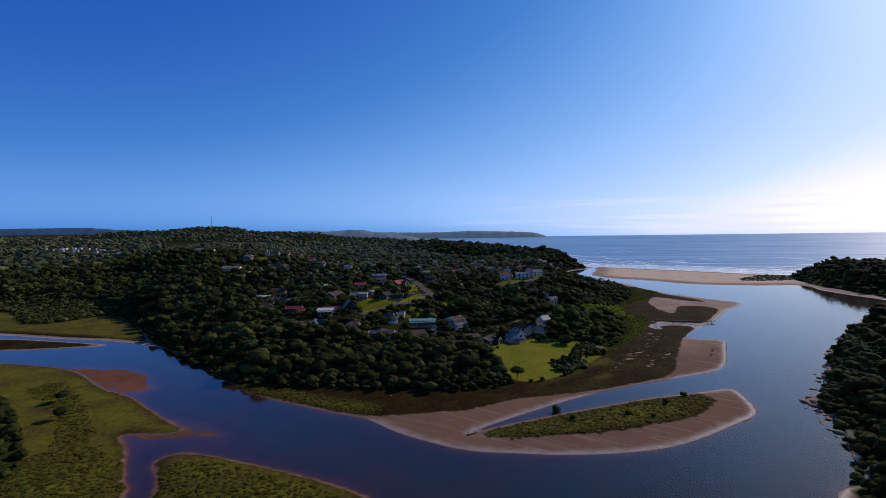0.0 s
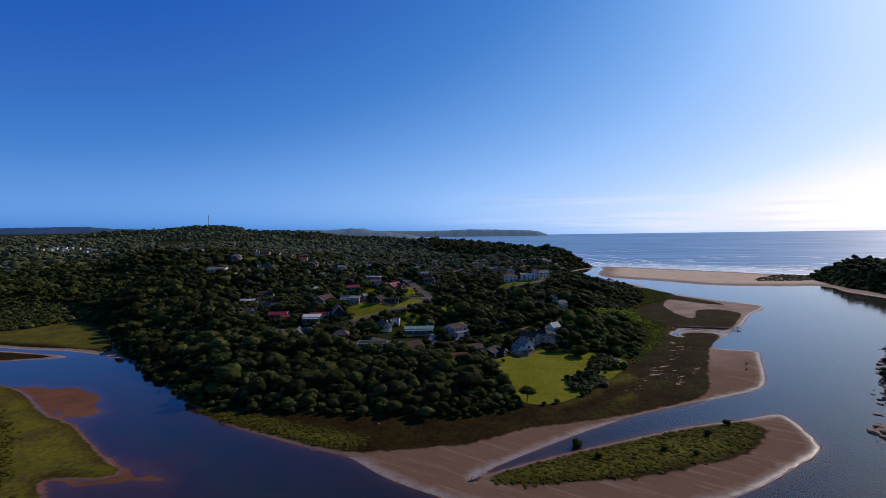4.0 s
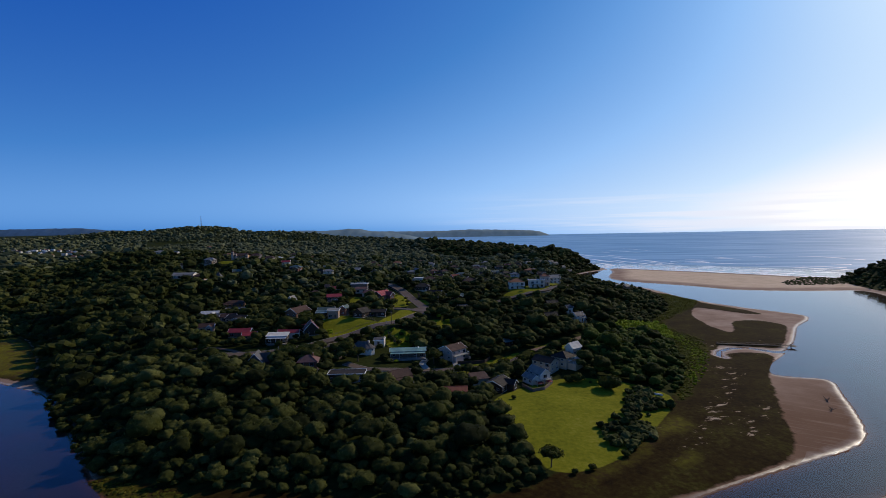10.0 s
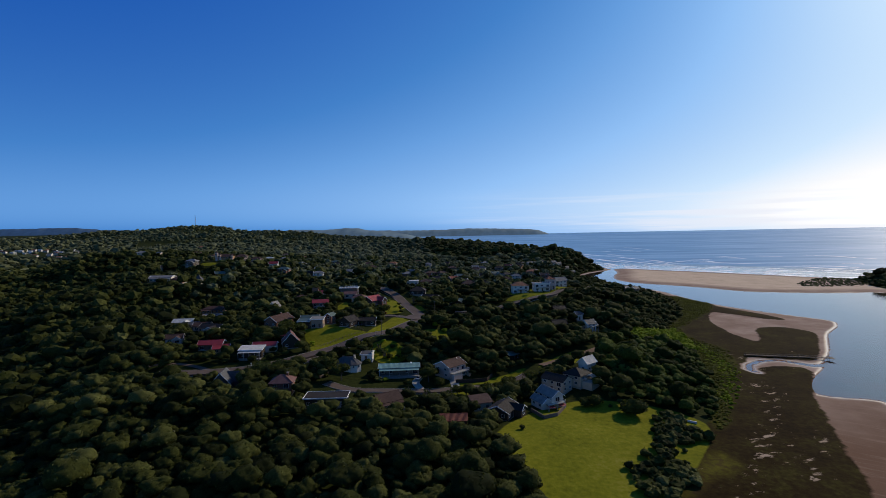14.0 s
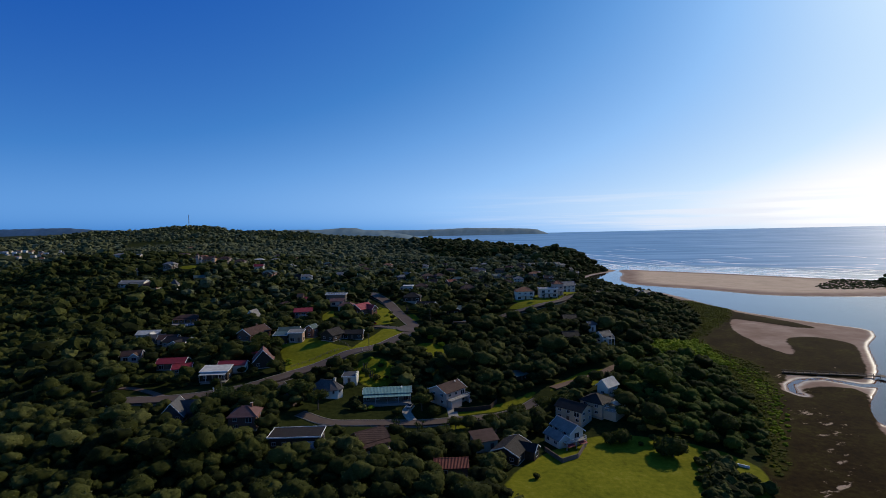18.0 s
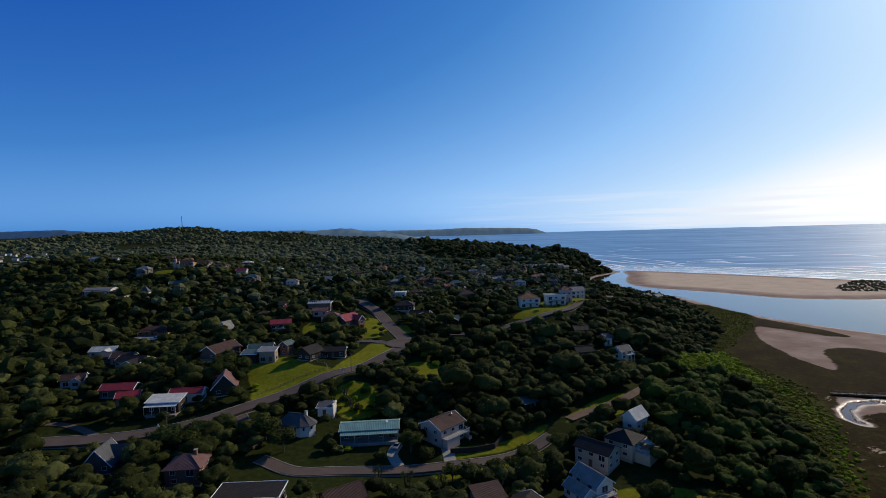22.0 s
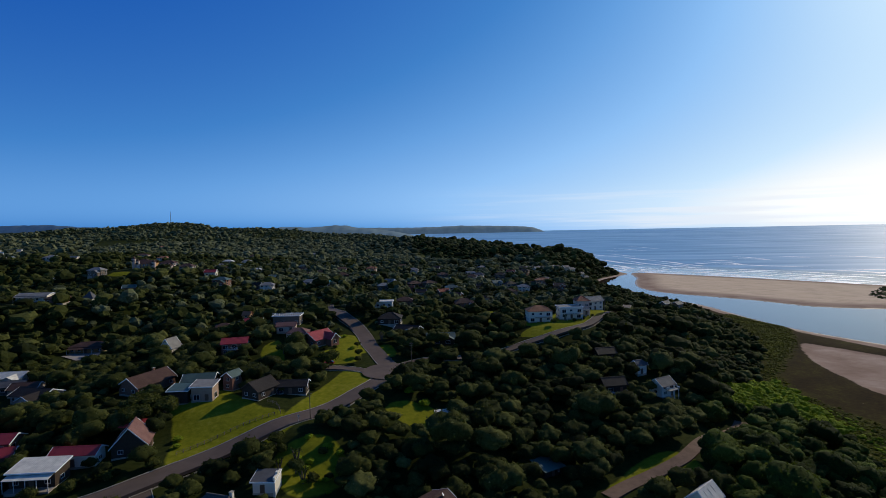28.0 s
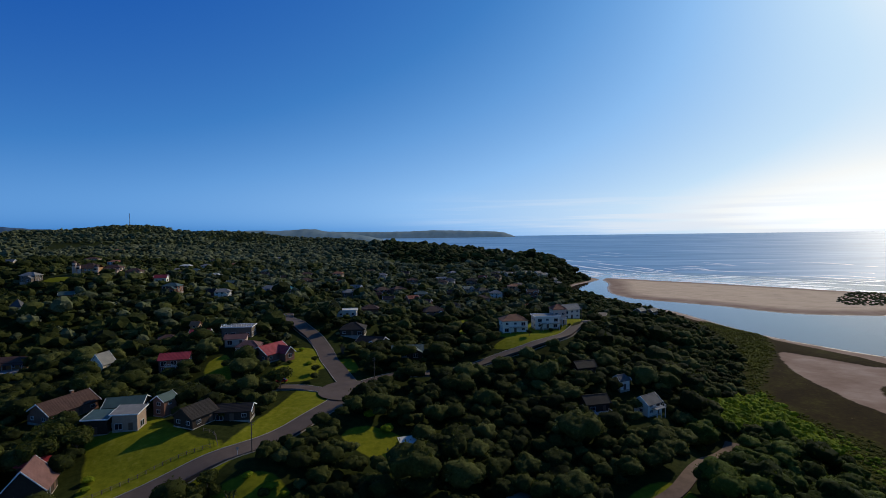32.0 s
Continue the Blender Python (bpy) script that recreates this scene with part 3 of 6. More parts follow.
wetness = math_node(n, l, "MULTIPLY", math_node(n, l, "MULTIPLY_ADD", math_node(n, l, "ADD", at["shore"], math_node(n, l, "MULTIPLY", wob, 0.5)), -0.35, 1.15, clamp=True),
                    math_node(n, l, "MULTIPLY", math_node(n, l, "LESS_THAN", at["marsh"], 0.0), math_node(n, l, "GREATER_THAN", at["depth"], 0.07)))
l.new(math_node(n, l, "MULTIPLY_ADD", wetness, -0.68, 0.9), b.inputs["Roughness"])
l.new(math_node(n, l, "MULTIPLY_ADD", wetness, 0.16, 0.015), b.inputs["Specular IOR Level"])
bump(n, l, b, math_node(n, l, "MULTIPLY_ADD", grit.outputs[0], 0.3, fine.outputs[0]), 0.5, 0.25)
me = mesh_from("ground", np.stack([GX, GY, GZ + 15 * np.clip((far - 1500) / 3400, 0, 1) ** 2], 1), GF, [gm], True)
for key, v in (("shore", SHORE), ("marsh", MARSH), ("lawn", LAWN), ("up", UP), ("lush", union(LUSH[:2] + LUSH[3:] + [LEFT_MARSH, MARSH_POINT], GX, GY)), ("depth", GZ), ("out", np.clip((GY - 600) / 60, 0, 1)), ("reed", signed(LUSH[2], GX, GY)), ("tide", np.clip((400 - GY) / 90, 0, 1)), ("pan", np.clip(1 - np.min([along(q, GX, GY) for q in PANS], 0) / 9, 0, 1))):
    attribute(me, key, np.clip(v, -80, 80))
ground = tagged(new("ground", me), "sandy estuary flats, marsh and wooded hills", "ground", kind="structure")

# ---------------------------------------------------------------- water
wm, n, l, b = material("estuary water", 0.06)
b.inputs["Specular IOR Level"].default_value = 0.05
sea_pos, sea_xyz = n.new("ShaderNodeTexCoord"), n.new("ShaderNodeSeparateXYZ")
l.new(sea_pos.outputs["Object"], sea_xyz.inputs[0])
seaward = math_node(n, l, "MULTIPLY_ADD", math_node(n, l, "MULTIPLY_ADD", sea_xyz.outputs[0], 0.72, sea_xyz.outputs[1]), 0.006, -7.9, clamp=True)
slick_map, slick = n.new("ShaderNodeMapping"), n.new("ShaderNodeTexNoise")
slick_map.inputs["Rotation"].default_value, slick_map.inputs["Scale"].default_value = (0, 0, radians(36)), (0.0022, 0.016, 0.1)
slick.inputs["Scale"].default_value, slick.inputs["Detail"].default_value, slick.inputs["Roughness"].default_value = 1.0, 6, 0.65
l.new(sea_pos.outputs["Object"], slick_map.inputs[0])
l.new(slick_map.outputs[0], slick.inputs["Vector"])
# open-sea base colour, streaked and lightened to include the haze over it
open_sea = ramp(n, [(0.36, (0.11, 0.265, 0.45)), (0.5, (0.165, 0.35, 0.55)), (0.64, (0.28, 0.47, 0.65))])
l.new(slick.outputs[0], open_sea.inputs[0])
l.new(mixer(n, l, seaward, (0.006, 0.020, 0.034), open_sea.outputs[0]), b.inputs["Base Color"])
l.new(math_node(n, l, "MULTIPLY_ADD", seaward, 0.40, 0.05), b.inputs["Roughness"])
b.inputs["IOR"].default_value = 1.33
rip, swell = noise_node(n, l, 0.9, 4), noise_node(n, l, 0.06, 3)
roll_map, roller = n.new("ShaderNodeMapping"), n.new("ShaderNodeTexNoise")
roll_map.inputs["Rotation"].default_value, roll_map.inputs["Scale"].default_value = (0, 0, radians(42)), (0.010, 0.075, 0.1)
roller.inputs["Scale"].default_value, roller.inputs["Detail"].default_value = 1.0, 4
l.new(sea_pos.outputs["Object"], roll_map.inputs[0])
l.new(roll_map.outputs[0], roller.inputs["Vector"])
chop = math_node(n, l, "MULTIPLY_ADD", math_node(n, l, "MULTIPLY", roller.outputs[0], seaward), 40.0, math_node(n, l, "MULTIPLY_ADD", swell.outputs[0], 0.5, rip.outputs[0]))
bump(n, l, b, chop, 0.06, 0.25)
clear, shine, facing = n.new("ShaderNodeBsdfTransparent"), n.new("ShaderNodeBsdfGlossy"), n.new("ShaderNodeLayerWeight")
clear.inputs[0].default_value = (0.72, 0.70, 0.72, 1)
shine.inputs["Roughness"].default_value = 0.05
# reflected sky is tinted slightly blue through the gloss colour
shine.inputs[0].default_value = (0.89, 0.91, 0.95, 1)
facing.inputs["Blend"].default_value = 0.5
nb = [q for q in n if q.bl_idname == "ShaderNodeBump"][0]
l.new(nb.outputs[0], shine.inputs["Normal"])
l.new(nb.outputs[0], facing.inputs["Normal"])
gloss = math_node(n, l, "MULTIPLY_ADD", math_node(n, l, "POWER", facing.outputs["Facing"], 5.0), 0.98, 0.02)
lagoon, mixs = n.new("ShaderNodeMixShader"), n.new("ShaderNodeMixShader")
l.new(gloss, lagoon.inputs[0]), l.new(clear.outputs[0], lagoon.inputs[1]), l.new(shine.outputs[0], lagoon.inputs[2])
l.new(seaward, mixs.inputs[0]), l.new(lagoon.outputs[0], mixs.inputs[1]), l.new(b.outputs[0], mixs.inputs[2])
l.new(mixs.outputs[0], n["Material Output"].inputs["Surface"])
wx, wy, wf = sheet(steps([(-4950, -900, 300), (-900, 900, 30), (900, 4950, 150)]), steps([(-600, 1000, 40), (1000, 4950, 80)]))
wr = np.hypot(wx, wy)
water = tagged(new("water", mesh_from("water", np.stack([wx, wy, 15 * np.clip((wr - 1500) / 3400, 0, 1) ** 2], 1), wf, [wm], True)),
               "calm blue lagoon and open sea", "water", kind="structure")


# ---------------------------------------------------------------- woods
def icosphere(sub):
    bm = bmesh.new()
    bmesh.ops.create_icosphere(bm, subdivisions=sub, radius=1)
    v = np.array([x.co for x in bm.verts])
    f = np.array([[x.index for x in g.verts] for g in bm.faces])
    bm.free()
    return v, f


def crown_pattern(rng, leaves, size, sub, lumps=6, small=0.38, big=0.6):
    """A billowing crown about 2 across: rounded clumps of leaves, open below, with loose sprays standing off it."""
    v, f = icosphere(sub)
    low = v[f].mean(1)[:, 2] > -0.45
    used = np.unique(f[low])
    f = np.searchsorted(used, f[low])
    v = v[used]
    c = rng.normal(0, 1, (lumps, 3))
    c[:, 2] = np.abs(c[:, 2]) - 0.25
    c /= np.linalg.norm(c, axis=1)[:, None]
    c = c * [0.62, 0.62, 0.45] * rng.uniform(0.7, 1.1, (lumps, 1)) + [0, 0, 0.08]
    r = rng.uniform(small, big, lumps)

    def reach(d):
        b = d @ c.T
        q = b * b - (c * c).sum(1) + r * r
        return np.maximum(np.where(q > 0, b + np.sqrt(np.maximum(q, 0)), 0).max(1), 0.5)
    core = v * (reach(v) * rng.uniform(0.86, 1.10, len(v)))[:, None] * [1, 1, 0.85]
    if not leaves:
        return core, f
    d = rng.normal(0, 1, (leaves, 3))
    d[:, 2] = np.abs(d[:, 2]) * 1.1 - 0.2
    d /= np.linalg.norm(d, axis=1)[:, None]
    p = d * (reach(d) * rng.uniform(0.97, 1.13, leaves))[:, None] * [1, 1, 0.85]
    nrm = d + rng.normal(0, 0.6, d.shape)
    nrm /= np.linalg.norm(nrm, axis=1)[:, None]
    a = np.cross(nrm, rng.normal(0, 1, d.shape))
    a /= np.linalg.norm(a, axis=1)[:, None]
    e = np.cross(nrm, a)
    s = size * rng.uniform(0.6, 1.3, (leaves, 1))
    tri = np.stack([p + a * s, p - a * s * 0.6 + e * s * 0.8, p - a * s * 0.5 - e * s * 0.9], 1).reshape(-1, 3)
    return np.vstack([core, tri]), np.vstack([f, len(core) + np.arange(leaves * 3).reshape(-1, 3)])


def scatter(name, label, places, patterns, mat, rng, rise=0.35, squash=(0.8, 1.15), smooth=False):
    """One object of many crowns. places: x, y, z, radius, tint."""
    V, F, T, base = [], [], [], 0
    pick = rng.integers(0, len(patterns), len(places))
    for k, (pv, pf) in enumerate(patterns):
        q = places[pick == k]
        if not len(q):
            continue
        a = rng.uniform(0, 6.283, len(q))
        ca, sa, r = np.cos(a), np.sin(a), q[:, 3]
        hgt = r * rng.uniform(*squash, len(q))
        x = (pv[None, :, 0] * ca[:, None] - pv[None, :, 1] * sa[:, None]) * r[:, None] + q[:, :1]
        y = (pv[None, :, 0] * sa[:, None] + pv[None, :, 1] * ca[:, None]) * r[:, None] + q[:, 1:2]
        z = pv[None, :, 2] * hgt[:, None] + (q[:, 2] + rise * r)[:, None]
        V.append(np.stack([x, y, z], 2).reshape(-1, 3))
        F.append((pf[None] + (base + np.arange(len(q)) * len(pv))[:, None, None]).reshape(-1, 3))
        loose = np.bincount(pf.ravel(), minlength=len(pv)) == 1
        spread = np.where(loose, np.repeat(rng.normal(0.05, 0.16, len(pv) // 3 + 1), 3)[-len(pv):], -0.04)
        T.append((q[:, 4:5] + spread[None]).ravel())
        base += len(q) * len(pv)
    me = mesh_from(name, np.vstack(V), np.vstack(F), [mat], smooth)
    attribute(me, "tint", np.concatenate(T))
    return tagged(new(name, me), label, "trees", kind="stuff")


def spots(x0, x1, y0, y1, gap, rng):
    X, Y = np.meshgrid(np.arange(x0, x1, float(gap)), np.arange(y0, y1, gap * 0.9))
    X[1::2] += gap / 2
    return X.ravel() + rng.uniform(-0.42, 0.42, X.size) * gap, Y.ravel() + rng.uniform(-0.42, 0.42, X.size) * gap


# ground kept free of trees: roads and plots, x, y, radius
CLEAR = []
# ---------------------------------------------------------------- plan of roads and houses
ROADS = [("road", [(-150, 366), (-125, 370), (-106, 375), (-92, 383), (-78, 399), (-62, 416), (-50, 428), (-41, 441), (-33, 457), (-31, 474), (-38, 491), (-45, 505), (-50, 519), (-57, 533), (-66, 546), (-76, 566), (-88, 592), (-97, 625)], 7.6),
         ("side_road", [(-30, 477), (-17, 489), (4, 493), (17, 501), (30, 510), (47, 518), (68, 534), (90, 568), (112, 610), (124, 640)], 5.2),
         ("close_road", [(-34, 468), (-48, 474), (-62, 474), (-78, 475), (-98, 478)], 4.6),
         ("lower_road", [(-66, 361), (-53, 356), (-40, 358), (-21, 361), (4, 367), (19, 376), (30, 386)], 4.8)]
TRACKS = [("dirt_path", [(38, 396), (46, 402), (58, 409), (67, 415), (79, 428), (90, 440), (101, 449), (105, 454)], 4.4),
          ("dirt_driveway", [(-166, 376), (-158, 380), (-148, 381), (-138, 378), (-124, 371)], 3.0)]
CREAM = plain("cream plaster", (0.50, 0.40, 0.27), 0.85, scale=1.5, vary=0.15)
WHITE = plain("white paint", (0.70, 0.63, 0.50), 0.7, scale=1.5, vary=0.10)
BRICK = plain("face brick", (0.24, 0.115, 0.075), 0.9, scale=8, vary=0.35)
DARKWALL = plain("dark timber wall", (0.058, 0.041, 0.028), 0.85, scale=4, vary=0.3)
PINK = plain("pinkish plaster", (0.58, 0.42, 0.32), 0.85, scale=1.5, vary=0.15)
TAN = plain("tan block wall", (0.36, 0.25, 0.175), 0.9, scale=3, vary=0.2)
GREYWALL = plain("grey block wall", (0.17, 0.132, 0.098), 0.9, scale=3, vary=0.25)
OCHRE = plain("ochre plaster", (0.42, 0.23, 0.10), 0.85, scale=1.5, vary=0.2)
BLUEWALL = plain("pale blue paint", (0.34, 0.38, 0.45), 0.7, scale=1.5, vary=0.12)
BROWN_T = ribbed("brown roof tiles", (0.095, 0.052, 0.038), 0.75, 0.33)
DARK_T = ribbed("charcoal roof tiles", (0.036, 0.029, 0.024), 0.75, 0.33)
RED_T = ribbed("red roof sheeting", (0.36, 0.035, 0.035), 0.55, 0.5)
CLAY_T = ribbed("clay roof tiles", (0.26, 0.075, 0.045), 0.75, 0.45, relief=0.12)
ORANGE_T = ribbed("orange roof tiles", (0.36, 0.15, 0.075), 0.75, 0.35)
PINK_T = ribbed("faded red roof tiles", (0.20, 0.10, 0.082), 0.75, 0.35)
GREEN_T = ribbed("pale green roof sheeting", (0.21, 0.36, 0.29), 0.5, 0.6)
DGREEN_T = ribbed("dark green roof sheeting", (0.07, 0.11, 0.085), 0.55, 0.6)
GREY_T = ribbed("grey roof sheeting", (0.25, 0.235, 0.205), 0.7, 0.6)
SLATE_T = ribbed("blue-grey slate roof", (0.105, 0.102, 0.10), 0.7, 0.4)
TEAL_T = ribbed("teal roof sheeting", (0.06, 0.36, 0.36), 0.5, 0.6)
WHITE_T = ribbed("white roof sheeting", (0.66, 0.62, 0.52), 0.68, 0.6)
THATCH = plain("grey thatch", (0.11, 0.10, 0.09), 0.95, scale=5, vary=0.35, relief=0.1)
TRIM = plain("white trim", (0.80, 0.79, 0.76), 0.6, scale=2, vary=0.08)
DTRIM = plain("brown trim", (0.10, 0.065, 0.045), 0.7, scale=2, vary=0.2)
FRAME_M = plain("window frame paint", (0.55, 0.53, 0.50), 0.5, scale=2, vary=0.1)
DOOR_M = plain("brown door", (0.14, 0.08, 0.05), 0.6, scale=3)
RAIL_M = plain("railing paint", (0.62, 0.60, 0.57), 0.6, scale=2, vary=0.1)
GLASS, _n, _l, _b = material("window glass", 0.04)
_b.inputs["Base Color"].default_value = (0.015, 0.02, 0.025, 1)
STEEL = plain("galvanised steel", (0.45, 0.46, 0.47), 0.4, 0.8, scale=2, vary=0.2)

# x, y, turn, length, depth, wall height, roof, rise, wall, cover, trim, storeys, label, extras
HOUSES = [
    (-146, 412, 8, 13, 7, 3.0, "gable", 1.7, BRICK, RED_T, TRIM, 1, "red metal roofed house with white gable edges", ""),
    (-136, 403, 20, 8, 6, 2.8, "gable", 1.5, OCHRE, RED_T, TRIM, 1, "small red roofed annexe with ochre gable wall", ""),
    (-113.5, 391, 6, 11.5, 6, 4.0, "mono", 1.2, DARKWALL, WHITE_T, TRIM, 1, "long house with white metal lean-to roof", "veranda"),
    (-110, 400, 6, 12, 5, 3.6, "gable", 1.3, WHITE, RED_T, TRIM, 1, "white cottage with red metal roof among bushes", ""),
    (-103, 414, 0, 5.5, 4, 4.2, "mono", 0.8, DARKWALL, RED_T, None, 1, "small dark outbuilding with red roof", ""),
    (-165, 450, -12, 15, 9, 3.0, "gable", 2.0, PINK, DARK_T, TRIM, 1, "dark roofed bungalow with broad white gable edges", "wing"),
    (-176, 458, 10, 10, 7, 3.0, "gable", 1.8, PINK, BROWN_T, TRIM, 1, "brown roofed bungalow wing with white edges", ""),
    (-186, 463, 15, 9, 7, 3.0, "gable", 1.6, GREYWALL, SLATE_T, None, 1, "grey house with blue-grey roof", ""),
    (-199, 476, 8, 13, 8, 3.0, "gable", 1.8, WHITE, WHITE_T, None, 1, "white house with white metal roof", "wing"),
    (-207, 534, 10, 17, 9, 3.4, "hip", 1.8, OCHRE, BROWN_T, None, 1, "ochre house with brown hipped roof beside a paved yard", "veranda"),
    (-121.6, 451, 70, 16, 10, 3.2, "gable", 3.0, BRICK, BROWN_T, TRIM, 1, "brown tiled house with a wide gable and white eaves", "chimney"),
    (-98, 406, 111, 8.5, 9, 3.2, "gable", 5.0, DARKWALL, PINK_T, TRIM, 1, "tall dark timber house with a steep faded red roof", ""),
    (-100, 436, 5, 6.5, 6, 4.4, "mono", 0.8, DARKWALL, DGREEN_T, TRIM, 1, "dark house with flat green roof", ""),
    (-92, 437, 4, 7.2, 5.5, 4.8, "mono", 0.9, TAN, GREY_T, TRIM, 1, "tan block house with a flat sloping roof above a lawn", ""),
    (-101, 451, 12, 11, 8, 3.4, "gable", 1.8, DARKWALL, DGREEN_T, TRIM, 1, "low house with dark green roof", ""),
    (-87, 448, 70, 5, 4.5, 5.2, "gable", 1.5, BRICK, DGREEN_T, TRIM, 2, "narrow red brick tower house with green gable roof", ""),
    (-73, 439, 65, 9, 8, 3.2, "gable", 2.6, DARKWALL, DARK_T, DTRIM, 1, "dark house with charcoal gable facing the lawn", ""),
    (-63, 444, 5, 11, 6, 3.0, "gable", 1.4, DARKWALL, DARK_T, TRIM, 1, "long dark house with low charcoal roof", ""),
    (-70, 503, 58, 12, 10, 3.2, "gable", 3.0, BRICK, RED_T, TRIM, 1, "brick house with red roof by the road junction", "wing"),
    (-82, 511, 0, 10, 7, 3.0, "hip", 1.8, PINK, PINK_T, None, 1, "house with faded pink tiled roof", ""),
    (-94, 531, 4, 14, 8, 4.6, "flat", 0, GREYWALL, GREY_T, TRIM, 1, "flat roofed house with a white roof railing", "roofrail"),
    (-107, 495, 15, 11, 8, 5.4, "gable", 1.8, BRICK, RED_T, None, 2, "two storey red brick house among trees", "deck"),
    (-115, 536, 10, 9, 6, 3.0, "gable", 1.8, WHITE, RED_T, TRIM, 1, "small white house with red roof", ""),
    (-134, 572, 0, 4.5, 4.5, 4.8, "gable", 1.8, OCHRE, ORANGE_T, None, 2, "small ochre tower with orange roof", ""),
    (-140, 553, 20, 9, 7, 3.0, "hip", 1.6, GREYWALL, BROWN_T, None, 1, "brown roofed house hidden in trees", ""),
    (-90, 517, 10, 9, 6, 3.0, "gable", 1.4, PINK, PINK_T, None, 1, "low outbuilding with faded pink roof", ""),
    (-147.5, 511, 78, 6.4, 6.6, 4.0, "gable", 4.2, WHITE, GREY_T, TRIM, 2, "small white A-gabled cottage with steep grey roof", ""),
    (-60, 380, -14, 14, 9, 2.6, "oct", 2.9, WHITE, THATCH, None, 1, "rounded white cottage with grey thatched roof", "chimney"),
    (-52.5, 391, 0, 5.4, 4.5, 3.0, "mono", 0.9, WHITE, SLATE_T, TRIM, 1, "small white outbuilding with a blue-grey roof", "stack"),
    (-34.4, 381, 6.5, 19.5, 8, 3.6, "gable", 1.1, GREYWALL, GREEN_T, TRIM, 1, "long bungalow with pale green metal roof", "veranda dish"),
    (-8.9, 381.8, 47.7, 11.6, 10, 5.6, "gable", 2.2, PINK, BROWN_T, TRIM, 2, "two storey pink plaster house with brown tiled roof and balcony", "wide_deck stairs dish"),
    (35.6, 352.6, -61, 10, 6, 5.0, "gable", 2.2, WHITE, GREY_T, TRIM, 2, "white double storey house with twin grey metal gables above a lawn", "twin end_deck"),
    (41.5, 369.3, -43, 11.4, 8, 5.2, "gable", 1.9, CREAM, DARK_T, None, 2, "long cream house with charcoal roof", ""),
    (52, 374.5, 47, 9.5, 9.5, 5.2, "hip", 2.2, CREAM, DARK_T, None, 2, "cream house with hipped charcoal roof and terrace", "terrace"),
    (60.6, 390, 41, 7.4, 5.4, 4.4, "gable", 2.6, WHITE, WHITE_T, TRIM, 1, "narrow white house with a bright metal roof", "skylights"),
    (14, 338, 62, 11, 9, 3.2, "gable", 2.0, DARKWALL, DARK_T, TRIM, 1, "dark house with charcoal roof and white gable edge", "wing"),
    (5, 344, 20, 8, 6, 3.2, "mono", 1.6, CREAM, BROWN_T, None, 1, "low house with brown lean-to roof", ""),
    (-6, 326, 4, 10, 6.5, 3.0, "gable", 1.5, BRICK, CLAY_T, None, 1, "house with red clay tiled roof at the wood edge", ""),
    (-34, 338, 36, 10, 8, 3.2, "gable", 2.4, BRICK, BROWN_T, DTRIM, 1, "brown tiled house with brick veranda", "veranda"),
    (-59, 338, 4, 17, 8, 3.6, "flat", 0, DARKWALL, DARK_T, TRIM, 1, "flat roofed dark house with a pale garage door", "garage"),
    (-81, 347, 8, 9.5, 8, 5.0, "hip", 2.4, BRICK, PINK_T, TRIM, 2, "two storey house with faded red hipped roof", "chimney"),
    (-111, 354, 100, 8.5, 8, 2.6, "gable", 4.6, SLATE_T, SLATE_T, TRIM, 1, "steep blue-grey roofed chalet among trees", "wing"),
    (-173, 421, 18, 9, 6, 3.0, "gable", 1.8, PINK, BROWN_T, TRIM, 1, "brown roofed house with white gable edges", "wing"),
    (43, 543, 5, 13, 9, 6.0, "hip", 2.4, WHITE, ORANGE_T, None, 2, "white double storey house with orange hipped roof", "deck"),
    (61, 548, 5, 13, 8, 6.2, "flat", 0, WHITE, GREY_T, TRIM, 2, "white flat roofed modern house with balconies", "deck"),
    (69, 553, 5, 7, 7, 8.2, "hip", 2.0, PINK, CLAY_T, None, 2, "tower house with red tiled roof", "deck"),
    (80, 572, 20, 11, 7, 5.4, "gable", 2.4, WHITE, GREY_T, TRIM, 2, "white gabled house with grey roof beside the road", ""),
    (79, 463, 30, 7.2, 6, 4.4, "gable", 2.2, WHITE, SLATE_T, TRIM, 2, "white house with grey gabled roof in dense trees", "deck"),
    (76, 480, 20, 4.6, 3.8, 4.0, "gable", 1.6, WHITE, SLATE_T, TRIM, 1, "small white cottage with grey roof in trees", ""),
    (66, 497, 12, 8.5, 6, 3.4, "gable", 2.0, DARKWALL, DARK_T, DTRIM, 1, "dark timber lodge with white deck", "deck"),
    (60, 465, 12, 9, 6, 3.4, "gable", 2.2, DARKWALL, DARK_T, DTRIM, 1, "dark timber lodge half hidden in forest", "deck"),
    (-283, 588, 4, 20, 9, 3.8, "gable", 1.4, WHITE, GREY_T, TRIM, 1, "long low white building with grey roof on the slope", "veranda"),
    (-267, 587, 4, 11, 9, 3.4, "hip", 2.0, BRICK, BROWN_T, None, 1, "brick wing with brown hipped roof on the slope", ""),
    (-254, 598, 10, 6, 6, 4.6, "pyramid", 4.0, WHITE, SLATE_T, TRIM, 1, "white pavilion with pointed grey roof", ""),
    (-40, 543, 0, 12, 10, 3.2, "hip", 2.6, DARKWALL, DARK_T, None, 1, "bungalow with dark hipped roof", ""),
    (-29, 532, -20, 13, 8, 3.0, "gable", 2.0, DARKWALL, DARK_T, TRIM, 1, "dark roofed brick bungalow with white eaves", "wing"),
    (-11, 518, 5, 14, 8, 3.0, "gable", 1.8, DARKWALL, DGREEN_T, None, 1, "low dark house with green-grey roof", "wing"),
